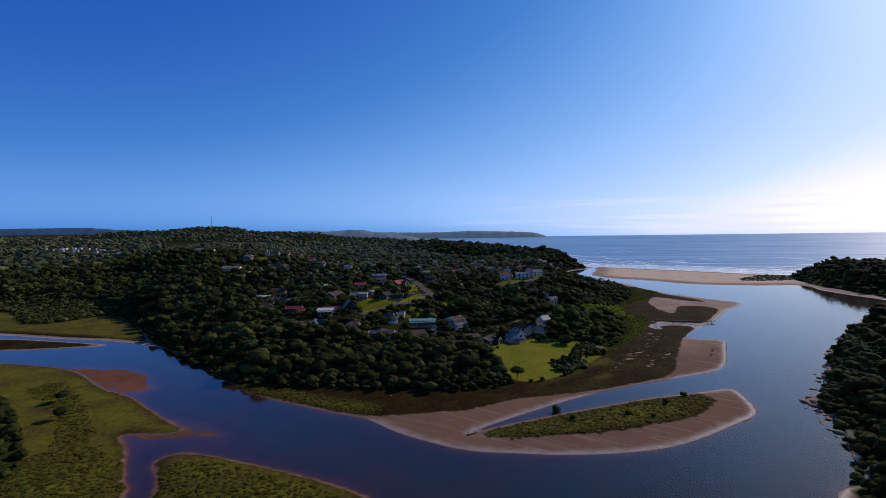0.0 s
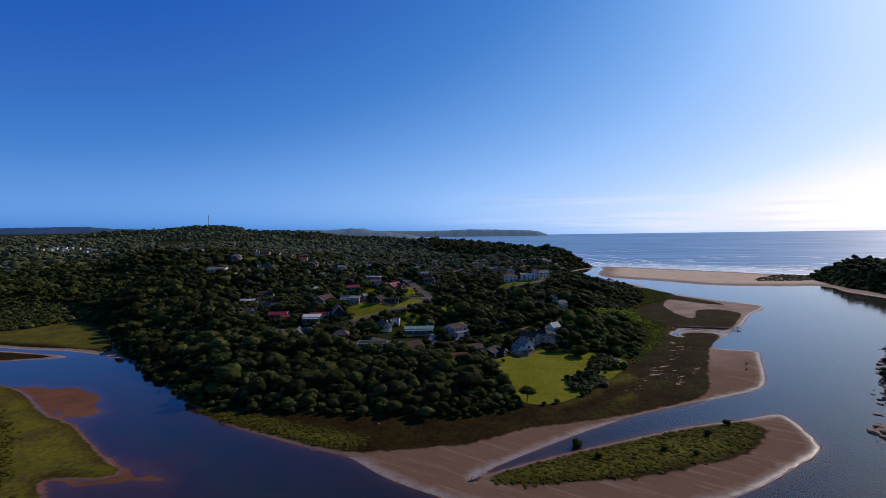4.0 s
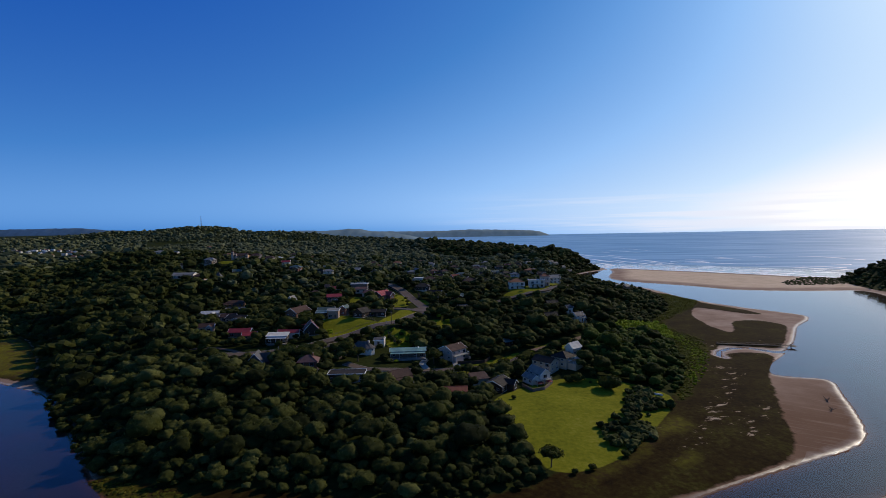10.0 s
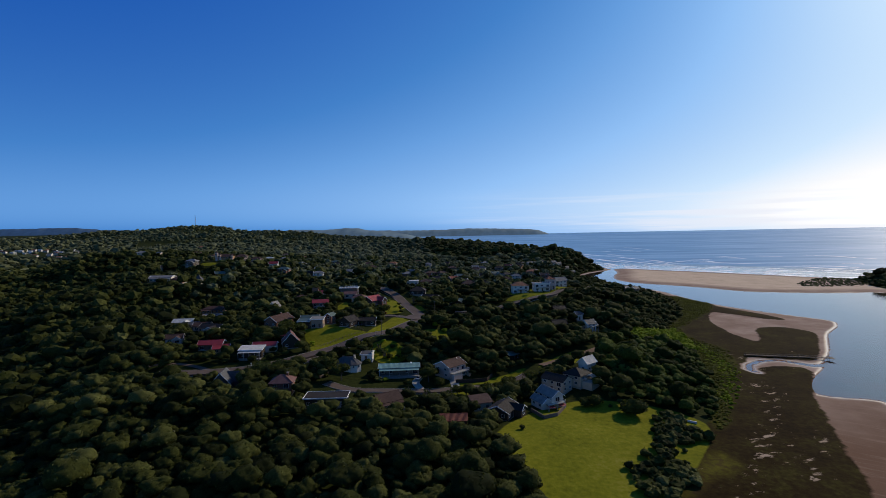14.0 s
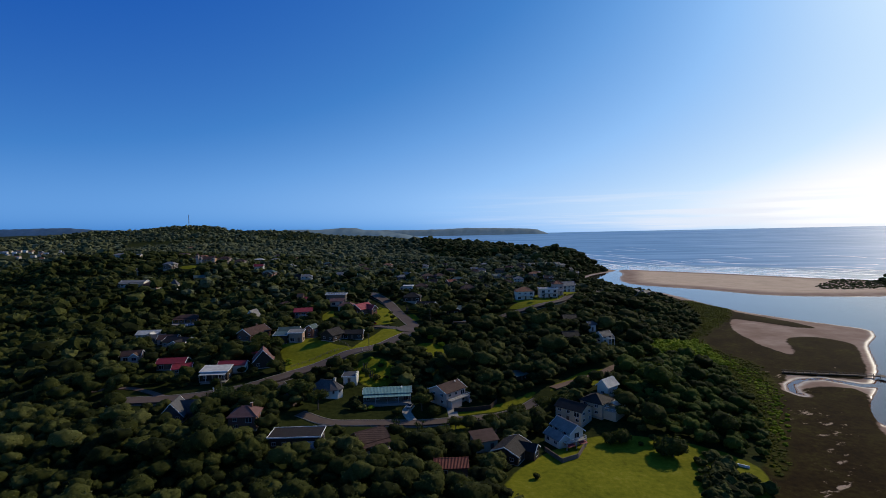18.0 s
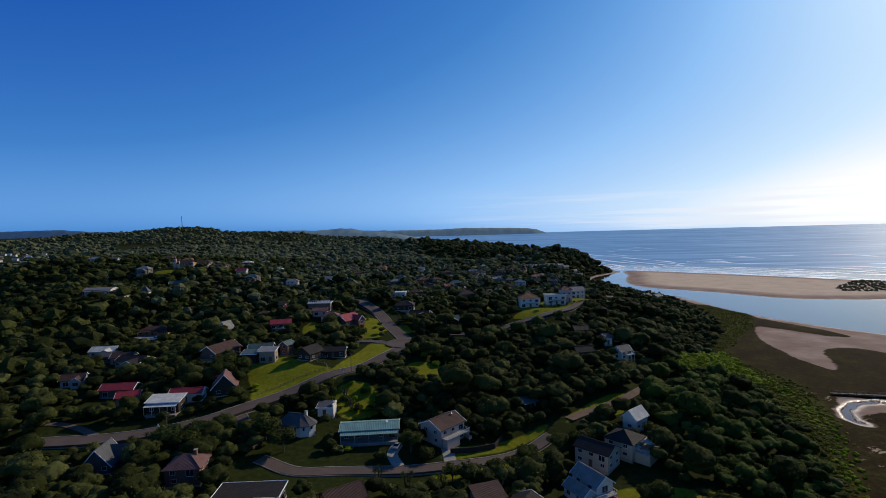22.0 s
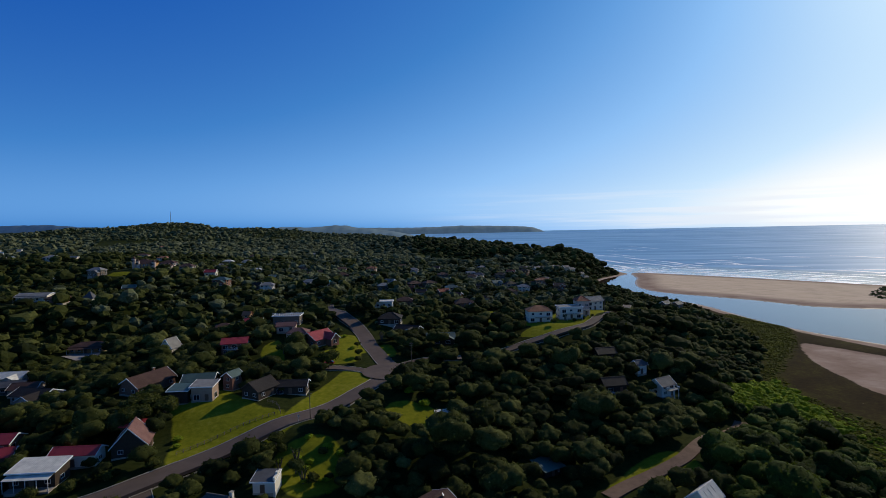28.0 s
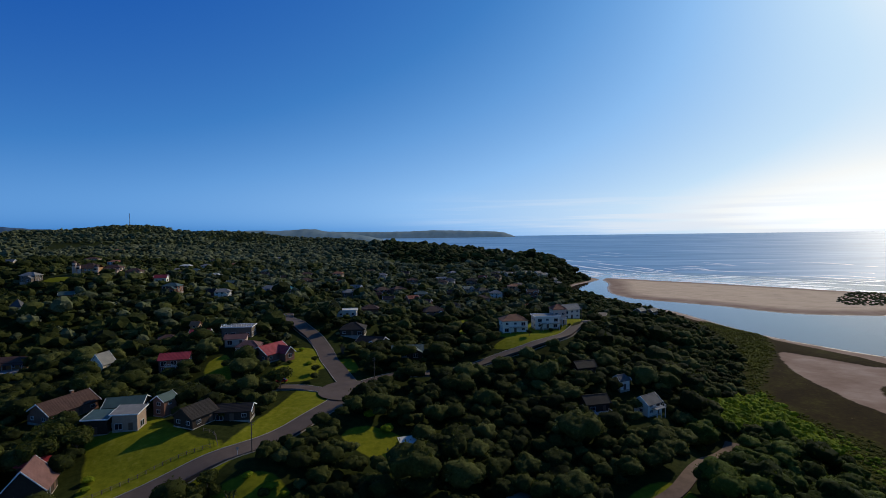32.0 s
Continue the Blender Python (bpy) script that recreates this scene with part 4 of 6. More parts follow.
    (2, 608, 10, 13, 9, 4.4, "hip", 2.6, BRICK, BROWN_T, TRIM, 2, "large brick house with brown hipped roof", "wing"),
    (-50, 576, 4, 14, 7, 3.6, "flat", 0, WHITE, WHITE_T, TRIM, 1, "white flat roofed house", ""),
    (-38, 600, 8, 10, 8, 3.4, "hip", 2.0, BRICK, BROWN_T, None, 1, "brown tiled house behind hedges", ""),
]


def far_house(x, y, turn, size, wall, cover, label):
    return (x, y, turn, size * 0.85, size * 0.58, 5.0 if size >= 13 else 3.6, "gable" if size < 12 else "hip", 2.0, wall, cover, TRIM if size < 12 else None, 2 if size >= 13 else 1, label, "wing" if size > 11 and y < 1000 else "")


HOUSES += [far_house(*h) for h in (
    (-120, 711, 5, 12, WHITE, TEAL_T, "white house with teal roof"), (-134, 703, 0, 13, BLUEWALL, GREY_T, "pale blue house with grey roof"),
    (-165, 686, 10, 13, WHITE, GREY_T, "white house with pale grey roof"), (-176, 690, 0, 9, GREYWALL, DARK_T, "dark roofed house on the slope"),
    (-222, 703, 10, 11, WHITE, RED_T, "white house with bright red roof"), (-240, 697, 5, 13, CREAM, BROWN_T, "cream house with brown roof"),
    (-258, 700, 5, 14, PINK, BROWN_T, "pink villa with brown roof"), (-296, 663, 0, 13, GREYWALL, GREY_T, "grey house above the forest"),
    (-232, 830, 4, 14, OCHRE, WHITE_T, "ochre house with pale flat roof"), (-349, 1010, 0, 17, WHITE, WHITE_T, "large white house on the ridge"),
    (-325, 1020, 5, 15, WHITE, GREY_T, "white house with grey roof on the ridge"), (-370, 1000, 5, 12, WHITE, DARK_T, "white house with dark roof on the ridge"),
    (-300, 1060, 0, 14, CREAM, ORANGE_T, "cream house with orange roof"), (-149, 890, 8, 15, CREAM, BROWN_T, "cream house with brown roof among trees"),
    (-112, 895, 0, 14, CREAM, ORANGE_T, "cream house with orange roof among trees"), (-58, 885, 0, 14, WHITE, GREY_T, "white house with grey roof among trees"),
    (-20, 844, 10, 14, GREYWALL, BROWN_T, "brown roofed house among trees"), (22, 847, -10, 13, WHITE, SLATE_T, "white gabled house among trees"),
    (84, 780, 0, 16, CREAM, ORANGE_T, "large cream house with orange roof"), (92, 800, 25, 13, WHITE, SLATE_T, "white house with a tall slate roof"),
    (-8, 723, 5, 14, GREYWALL, DGREEN_T, "house with green-grey roof"), (44, 711, 5, 14, CREAM, BROWN_T, "cream house with brown roof beside an open plot"),
    (17, 658, 5, 12, CREAM, DARK_T, "cream house with dark roof beside an open plot"), (-44, 695, 0, 9, BRICK, CLAY_T, "brick house with clay roof"),
    (60, 742, 0, 13, WHITE, GREY_T, "white house with grey roof on the hillside"), (-33, 680, 0, 10, CREAM, BROWN_T, "small cream house with brown roof"),
    (-425, 775, 5, 18, WHITE, GREY_T, "white house with grey roof high on the hill"), (-410, 784, 5, 10, CREAM, GREY_T, "cream outbuilding high on the hill"),
    (-330, 830, 5, 15, CREAM, BROWN_T, "cream villa with brown roof on the ridge"), (-352, 813, 0, 13, PINK, BROWN_T, "pink house with brown roof on the ridge"),
    (-310, 760, 5, 14, CREAM, BROWN_T, "cream house with brown roof below the ridge"), (-290, 742, 5, 12, PINK, CLAY_T, "pink house with clay roof below the ridge"),
    (-480, 1010, 5, 20, CREAM, BROWN_T, "large cream house on the skyline"), (-540, 1080, 0, 16, WHITE, BROWN_T, "white house on the skyline"),
    (-430, 980, 0, 18, WHITE, ORANGE_T, "white house with orange roof on the skyline"), (-610, 1250, 0, 18, WHITE, GREY_T, "white house far along the ridge"),
    (-680, 1400, 5, 20, CREAM, ORANGE_T, "cream house far along the ridge"), (-790, 1540, 0, 22, CREAM, BROWN_T, "cream house far along the ridge"),
    (-380, 1180, 5, 16, CREAM, BROWN_T, "cream house on the plateau"), (-290, 1250, 0, 16, WHITE, GREY_T, "white house on the plateau"))]
r = random.Random(8)
HOUSES += [far_house(-(0.70 + 0.20 * r.random()) * yy, yy, r.uniform(-20, 20), r.uniform(9, 14), WHITE if r.random() < 0.7 else CREAM, r.choice([ORANGE_T, GREY_T, BROWN_T, WHITE_T]), "small house of a distant settlement") for yy in [1180 + 11 * k for k in range(30)]]
HOUSES += [far_house(94 + 8 * k, 884 - 4 * k + 9 * (k % 2), 35, 9, CREAM, SLATE_T, "grey roofed unit of a hillside terrace") for k in range(7)]
HOUSES += [far_house(88 + 12 * k, 950 + 8 * (k % 3), 30, 9, GREYWALL, SLATE_T, "grey roofed unit of a headland terrace") for k in range(8)]
HOUSES += [far_house(x, y, 40, 10, GREYWALL, SLATE_T, "grey boathouse at the edge of the lagoon") for x, y in ((176, 700), (188, 704))]
CLEAR += [(-1080, 1320, 110), (-149, 494, 8), (-146, 501, 8), (-151, 487, 7), (-7, 424, 7), (-9, 418, 5), (-190, 504, 8), (-180, 498, 7), (-200, 506, 8), (50, 360, 9), (64, 380, 5), (27, 347, 6), (30, 342, 5), (-142, 397, 9), (-130, 395, 6), (-165, 440, 10), (-200, 466, 8), (-185, 452, 8), (-123, 440, 9), (-172, 412, 8), (-205, 520, 12), (-195, 508, 10), (-185, 510, 8), (-207, 522, 10),
          (79, 454, 8), (76, 473, 5), (66, 490, 6), (60, 457, 7), (24, 401, 6), (-7, 425, 5), (-147, 500, 8), (-107, 486, 7)]
r = random.Random(31)
for k in range(60):
    x, y = r.uniform(-330, 100), r.uniform(625, 960)
    if min((x - h[0]) ** 2 + (y - h[1]) ** 2 for h in HOUSES) > 21 ** 2 and (x + 277) ** 2 + (y - 690) ** 2 > 900:
        wall, cover = r.choice([BRICK, GREYWALL, DARKWALL, CREAM, OCHRE]), r.choice([(BROWN_T, "brown"), (DARK_T, "charcoal"), (GREY_T, "grey"), (CLAY_T, "red clay"), (DGREEN_T, "dark green"), (BROWN_T, "brown")])
        HOUSES.append(far_house(x, y, r.uniform(-25, 35), r.uniform(10, 15), wall, cover[0], wall.name + " house with " + cover[1] + " roof among garden trees"))
CASTLE = (-277, 690)

for h in HOUSES:
    reach = max(h[3], h[4]) * 0.5
    CLEAR.append((h[0], h[1], reach + 2.2))
    if h[1] < 640:
        CLEAR.append((h[0] + 1, h[1] - reach - 1.5, reach * 0.75))
        CLEAR.append((h[0] + 4, h[1] - 4, reach + 0.5))
    elif h[1] > 1100:
        CLEAR.append((h[0], h[1] - 14, 24))
    else:
        CLEAR.append((h[0], h[1] - reach - 2, reach * 0.8 + 1))
for _, pts, width in (ROADS[0], ROADS[3]):
    CLEAR += [(x + 8, y + 8, 5.5) for x, y in curve_through(pts, False, 6) if y < 420]
CLEAR += [(-283, 575, 9), (-270, 575, 8), (-255, 588, 7), (CASTLE[0], CASTLE[1], 16), (CASTLE[0] - 5, CASTLE[1] - 22, 14)]
for _, pts, width in ROADS[:2] + ROADS[3:4]:
    CLEAR += [(x, y - 4.5, width * 0.5 + 1.8) for x, y in curve_through(pts, False, 6) if y < 545]
CLEAR += [(x - 0.5, y - 8, 5.5) for x, y in curve_through(ROADS[3][1], False, 6)]
for _, pts, width in ROADS[:2] + ROADS[3:4]:
    CLEAR += [(x + 4, y + 4, width * 0.5 + 1.5) for x, y in curve_through(pts, False, 6) if y < 520]
for _, pts, width in ROADS + TRACKS:
    CLEAR += [(x, y, width * 0.5 + 2.4) for x, y in curve_through(pts, False, 6)]
ROADS.append(("road_stub", [(-87, 391), (-80, 382), (-75, 373), (-70, 366)], 4.6))
CLEAR += [(-148, 503, 7), (8, 369, 8), (19, 376, 7), (27, 382, 6), (-81, 383, 5), (-30, 476, 11), (-50, 423, 5), (-26, 372, 6), (-7, 431, 4), (24, 407, 5), (-200, 520, 9), (-190, 516, 8)]
rng = np.random.default_rng(5)
FINE = [crown_pattern(rng, 160, 0.060, 3, 24, 0.18, 0.42) for k in range(8)]
SMALL = [crown_pattern(rng, 16, 0.12, 2, 9, 0.3, 0.52) for k in range(8)]
MIDDLE = [crown_pattern(rng, 0, 0, 2, 7, 0.3, 0.55) for k in range(6)]
PLAIN = [crown_pattern(rng, 0, 0, 1, 4) for k in range(6)]


VILLAGE = [(-160, 520), (-60, 480), (20, 500), (110, 540), (130, 700), (150, 880), (60, 960), (-100, 950), (-380, 1080), (-520, 1100), (-430, 760), (-300, 640), (-220, 660), (-160, 620)]


def wood(x0, x1, y0, y1, gap, rng, radius, keep=lambda x, y: np.ones(len(x), bool), spare=None, tall=3.0):
    x, y = spots(x0, x1, y0, y1, gap, rng)
    ok = keep(x, y)
    x, y = x[ok], y[ok]
    shore, marsh, lawn, up, z = zones(x, y)
    ok = (up > 1.0) & (lawn < -1.5)
    for cx, cy, r in CLEAR:
        ok &= (x - cx) ** 2 + (y - cy) ** 2 > r * r
    if spare is not None:
        ok &= union(spare, x, y) < 0
    x, y, z, up = x[ok], y[ok], z[ok], up[ok]
    patch = 0.38 + 0.16 * wavy(x, y, 35, 2) + 0.12 * wavy(x, y, 11, 5)
    town = np.clip(signed(VILLAGE, x, y) / 40 + 0.5, 0, 1)
    low = np.clip((x - 115) / 25, 0, 1) * np.clip((y - 580) / 60, 0, 1) * (y < 960)
    near_edge = np.clip(up / 25, 0.3, 1)
    r = radius * (1 - 0.2 * town * (y > 520)) * (1 - 0.35 * low) * np.clip(rng.lognormal(-0.06, 0.32, len(x)) * (1 + 0.35 * town * rng.normal(0, 1, len(x))), 0.45, 2.0) * np.clip(0.65 + up / 40, 0.65, 1)
    lift = near_edge * (1 - 0.6 * town * (y > 520)) * (1 - 0.8 * low) * rng.uniform(0.2, tall, len(x)) + (r - radius) * 0.5
    return np.stack([x, y, z + np.maximum(lift, 0), r, np.clip(patch + rng.normal(0, 0.17, len(x)), 0.02, 0.78)], 1)


SCRUB = [[(102, 471), (114, 484), (128, 494), (146, 508), (152, 500), (148, 478), (140, 450), (130, 457), (110, 462)],
         [(-560, 540), (-500, 575), (-420, 545), (-360, 490), (-372, 450), (-400, 430), (-480, 500)]]
NEAR = lambda x, y: (x > -190) & (x < 190) & (y > 235) & ((y < 520) | ((y < 610) & (x > -25)))
a = wood(-190, 190, 235, 610, 4.4, rng, 2.9, NEAR, spare=SCRUB)
big = wood(-190, 190, 245, 610, 14, rng, 3.7, NEAR, spare=SCRUB, tall=4.0)
near_wood = np.vstack([a, big])
east = signed([(96, 462), (140, 446), (134, 408), (118, 372), (102, 344), (92, 336), (70, 352), (66, 392), (78, 424)], near_wood[:, 0], near_wood[:, 1]) > rng.uniform(-6, 4, len(near_wood))
scatter("coastal_forest", "dense dark green coastal forest on the hillside", near_wood[~east], FINE, LEAF, rng, smooth=True)
scatter("flats_scrub", "mid-green billowing scrub between the lawn and the flats", near_wood[east], FINE, LEAF_MID, rng, smooth=True)
b2 = wood(-700, 480, 240, 1100, 6.5, rng, 3.9, lambda x, y: ~NEAR(x, y) & (x < 260) & (y > 120), spare=SCRUB)
# share of crowns with the haze-lightened leaves, growing with distance
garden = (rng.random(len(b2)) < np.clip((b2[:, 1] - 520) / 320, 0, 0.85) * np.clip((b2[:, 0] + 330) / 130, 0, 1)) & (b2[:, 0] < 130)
scatter("forest_slope", "dark green coastal forest over the far slope", b2[~garden], SMALL, LEAF, rng)
scatter("garden_woods", "olive garden trees between the far houses, paled for haze", b2[garden], SMALL, LEAF_HAZE, rng)
c2 = wood(100, 330, 110, 420, 4.8, rng, 3.1, lambda x, y: x > 0.62 * y - 60)
edge = (c2[:, 0] < 190) & (c2[:, 1] > 130) & (c2[:, 1] < 260)
scatter("right_bank_forest", "dark scrub forest on the rocky bank", c2[edge], FINE, LEAF, rng, smooth=True)
scatter("right_bank_slope", "dark scrub forest on the slope above the rocky bank", c2[~edge], SMALL, LEAF, rng)
c3 = wood(300, 760, 250, 880, 9.0, rng, 5.2, lambda x, y: (x > 0.62 * y - 60) & ((x > 330) | (y > 420)))
scatter("headland_forest", "dark forest over the headland across the lagoon", c3, MIDDLE, LEAF, rng)
d2 = wood(-270, -130, 125, 250, 6.0, rng, 3.0)
scatter("marsh_scrub", "dark green scrub at the edge of the marsh", d2, FINE, LEAF, rng, smooth=True)
e2 = wood(-900, 300, 1100, 1750, 10, rng, 5.4, lambda x, y: x > -0.62 * y)
e2 = np.vstack([e2, wood(-400, 280, 1000, 1650, 24, rng, 6.4, lambda x, y: x > -0.12 * (y - 1100) - 80)])
# plateau crowns take the haze-lightened leaves, the ridge keeps forest leaves
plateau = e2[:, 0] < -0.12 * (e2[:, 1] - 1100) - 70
scatter("distant_forest", "dark forest over the ridge behind the village", e2[~plateau], MIDDLE, LEAF, rng, 0.2)
scatter("plateau_scrub", "olive trees and scrub over the plateau, paled for haze", e2[plateau], MIDDLE, LEAF_HAZE, rng, 0.2)
# far hills, all in the haze-lightened leaf colour
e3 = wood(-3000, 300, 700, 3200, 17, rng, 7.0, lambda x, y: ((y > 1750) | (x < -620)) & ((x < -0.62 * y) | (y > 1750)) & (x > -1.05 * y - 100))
scatter("distant_scrub", "open olive scrub on distant hills, paled for haze", e3, PLAIN, LEAF_HAZE, rng, 0.2)


def inside_patch(outlines, gap, rng, radius, low=0.0):
    p = np.array(sum(outlines, []), float)
    x, y = spots(p[:, 0].min(), p[:, 0].max(), p[:, 1].min(), p[:, 1].max(), gap, rng)
    ok = union(outlines, x, y) > rng.uniform(-3, 2, len(x))
    for cx, cy, r in CLEAR:
        ok &= (x - cx) ** 2 + (y - cy) ** 2 > r * r
    x, y = x[ok], y[ok]
    z = ground_z(x, y)
    ok = z > 0.2
    x, y, z = x[ok], y[ok], z[ok]
    return np.stack([x, y, z + low, radius * rng.uniform(0.6, 1.5, len(x)), np.clip(0.5 + 0.3 * wavy(x, y, 9) + rng.normal(0, 0.15, len(x)), 0, 1)], 1)


scatter("green_scrub", "bright green scrub along the edge of the flats", inside_patch(SCRUB[:1], 2.1, rng, 1.8, 0.5), SMALL, LEAF_PALE, rng)
FRINGE = [[(150, 476), (154, 470), (149, 436), (142, 404), (127, 376), (114, 352), (110, 356), (122, 380), (136, 406), (142, 436)]]
scatter("marsh_fringe", "yellow-green low scrub fringing the mud flat", inside_patch(FRINGE, 2.5, rng, 0.95), SMALL, LEAF_PALE, rng, 0.1, (0.5, 0.9))
scatter("marsh_thicket", "low olive thicket beside the upper creek", inside_patch(SCRUB[1:], 4.5, rng, 2.4), SMALL, LEAF, rng)
TUFT = [crown_pattern(rng, 8, 0.3, 1, 4) for k in range(6)]
scatter("marsh_reeds", "yellow-green marsh reeds and sedge", inside_patch([LUSH[0], LUSH[1]] + LUSH[4:7], 1.9, rng, 1.1), TUFT, REED, rng, 0.0, (0.2, 0.5))
scatter("edge_reeds", "olive reeds between forest and mud flat", inside_patch([LUSH[2]], 1.7, rng, 1.0), TUFT, OLIVE, rng, 0.02, (0.25, 0.7))
vb = wood(-420, 150, 530, 1000, 19, rng, 5.2, lambda x, y: signed(VILLAGE, x, y) > -20, tall=3.5)
scatter("village_trees", "tall dark garden trees among the houses", vb, SMALL, LEAF, rng)
DUNE = [[(412, 772), (440, 812), (490, 855), (545, 870), (590, 828), (560, 795), (510, 778), (460, 766)]]
scatter("dune_scrub", "low dark scrub on the sand dunes", inside_patch(DUNE, 5.0, rng, 1.7), SMALL, LEAF_GREY, rng, 0.1, (0.5, 0.9))
HEDGE = [[(73, 330), (80, 339), (85, 333), (86, 320), (76, 316), (70, 304), (70, 295), (62, 281), (54, 277), (53, 287), (53, 295), (64, 306), (70, 318)], [(-10, 262), (10, 262), (20, 270), (14, 300), (6, 300)], [(-56, 360), (-46, 363), (-30, 367), (-30, 370), (-46, 372), (-56, 370)]]
scatter("garden_hedge", "dark hedge and shrubs round the lawns", inside_patch(HEDGE, 2.4, rng, 1.9), SMALL, LEAF, rng)


# ---------------------------------------------------------------- roads
def ribbon(name, pts, width, mat, label, lift=0.16, category="road", side=0.0):
    c = curve_through(pts, False, 8)
    d = np.gradient(c, axis=0)
    nrm = np.stack([-d[:, 1], d[:, 0]], 1) / np.linalg.norm(d, axis=1)[:, None]
    c = c + nrm * side
    cols = [c + nrm * width * k for k in (-0.5, -0.17, 0.17, 0.5)]
    z = np.maximum.reduce([ground_z(q[:, 0], q[:, 1]) for q in cols]) + lift
    k = np.ones(5) / 5
    z = np.convolve(np.pad(z, 2, mode="edge"), k, "valid")
    v = [np.stack([cols[0][:, 0], cols[0][:, 1], z - 0.9], 1)] + [np.stack([q[:, 0], q[:, 1], z], 1) for q in cols] + [np.stack([cols[3][:, 0], cols[3][:, 1], z - 0.9], 1)]
    n, m = len(c), len(v)
    verts = np.stack(v, 1).reshape(-1, 3)
    i = (np.arange(n - 1)[:, None] * m + np.arange(m - 1)[None]).ravel()
    return tagged(new(name, mesh_from(name, verts, np.stack([i, i + 1, i + m + 1, i + m], 1), [mat])), label, category, kind="structure")


for name, pts, width in ROADS:
    ribbon(name, pts, width, TAR, "narrow tarred village road")
    for s in (-1, 1):
        ribbon("kerb", pts, 0.22, KERB, "pale concrete kerb along the road", 0.27, "kerb", s * (width / 2 + 0.14))
for name, pts, width in TRACKS:
    ribbon(name, pts, width, DIRT, "bare brown dirt track", 0.1)
a = np.linspace(0, 2 * np.pi, 33)[:-1]
jx, jy = -30 + 12.0 * np.cos(a), 470 + 12.5 * np.sin(a)
jv = np.vstack([np.stack([jx, jy, ground_z(jx, jy) + 0.46], 1), [[-30, 470, float(ground_z(-30, 470)[0]) + 0.5]]])
tagged(new("road_junction", mesh_from("road_junction", jv, [[k, (k + 1) % 32, 32] for k in range(32)], [TAR])), "wide tarred road junction", "road", kind="structure")


# ---------------------------------------------------------------- building blocks
def part(name, shape, mat, parent, label="", smooth=False):
    verts, faces = shape
    me = bpy.data.meshes.new(name)
    me.from_pydata([tuple(map(float, v)) for v in verts], [], faces)
    me.materials.append(mat)
    if smooth:
        me.shade_smooth()
    ob = new(name, me)
    ob.parent = parent
    if label:
        ob["label"] = label
    return ob


def join(*shapes):
    V, F = [], []
    for v, f in shapes:
        F += [tuple(i + len(V) for i in g) for g in f]
        V += list(v)
    return V, F


def box(x, y, z, sx, sy, sz):
    """A box on its base centre, with slightly drawn-in top edges."""
    v = [(x + a * sx / 2, y + b * sy / 2, z + c * sz) for c in (0, 1) for a, b in ((-1, -1), (1, -1), (1, 1), (-1, 1))]
    return v, [(3, 2, 1, 0), (4, 5, 6, 7), (0, 1, 5, 4), (1, 2, 6, 5), (2, 3, 7, 6), (3, 0, 4, 7)]


def slab(points, thick):
    """A plate under the outline given, thick along z."""
    n = len(points)
    v = [tuple(p) for p in points] + [(p[0], p[1], p[2] - thick) for p in points]
    return v, [tuple(range(n)), tuple(range(2 * n - 1, n - 1, -1))] + [(k, k + n, (k + 1) % n + n, (k + 1) % n) for k in range(n)]


def tube(p, q, r0, r1, sides=8):
    p, q = Vector(p), Vector(q)
    d = (q - p).normalized()
    u = d.orthogonal().normalized()
    w = d.cross(u)
    v = []
    for c, r in ((p, r0), (q, r1)):
        v += [tuple(c + (u * math.cos(k * 6.2832 / sides) + w * math.sin(k * 6.2832 / sides)) * r) for k in range(sides)]
    return v, [(k, (k + 1) % sides, (k + 1) % sides + sides, k + sides) for k in range(sides)] + [tuple(range(sides - 1, -1, -1)), tuple(range(sides, 2 * sides))]


def at_base(name, x, y, z, turn, label, category, group=""):
    ob = new(name)
    ob.matrix_basis = pose(x, y, z, 0, 0, turn)
    return tagged(ob, label, category, group)


def window(parent, x, y, z, w, h, side):
    """A framed window on a wall. side: 0 front, 1 right, 2 back, 3 left."""
    t = 0.09
    xs, zs = [-w / 2, -w / 2 + t, -0.035, 0.035, w / 2 - t, w / 2], [-0.06, t, h - t, h]
    V = [(u, d, q) for d in (-0.1, 0.0) for q in zs for u in xs]
    keep = {(i, j) for i in range(5) for j in range(3)} - {(1, 1), (3, 1)}
    F = []
    for i, j in keep:
        a0, a1, a2, a3 = j * 6 + i, j * 6 + i + 1, j * 6 + i + 7, j * 6 + i + 6
        F += [(a0, a1, a2, a3), (a3 + 24, a2 + 24, a1 + 24, a0 + 24)]
        for (p, q), near in (((a0, a1), (i, j - 1)), ((a1, a2), (i + 1, j)), ((a2, a3), (i, j + 1)), ((a3, a0), (i - 1, j))):
            if near not in keep:
                F.append((q, p, p + 24, q + 24))
    bars = (V, F)
    f = part("window", bars, FRAME_M, parent)
    f.matrix_basis = pose(x, y, z, 0, 0, side * 90)
    part("pane", box(0, -0.025, t, w - 2 * t, 0.03, h - 2 * t), GLASS, f)
    return f


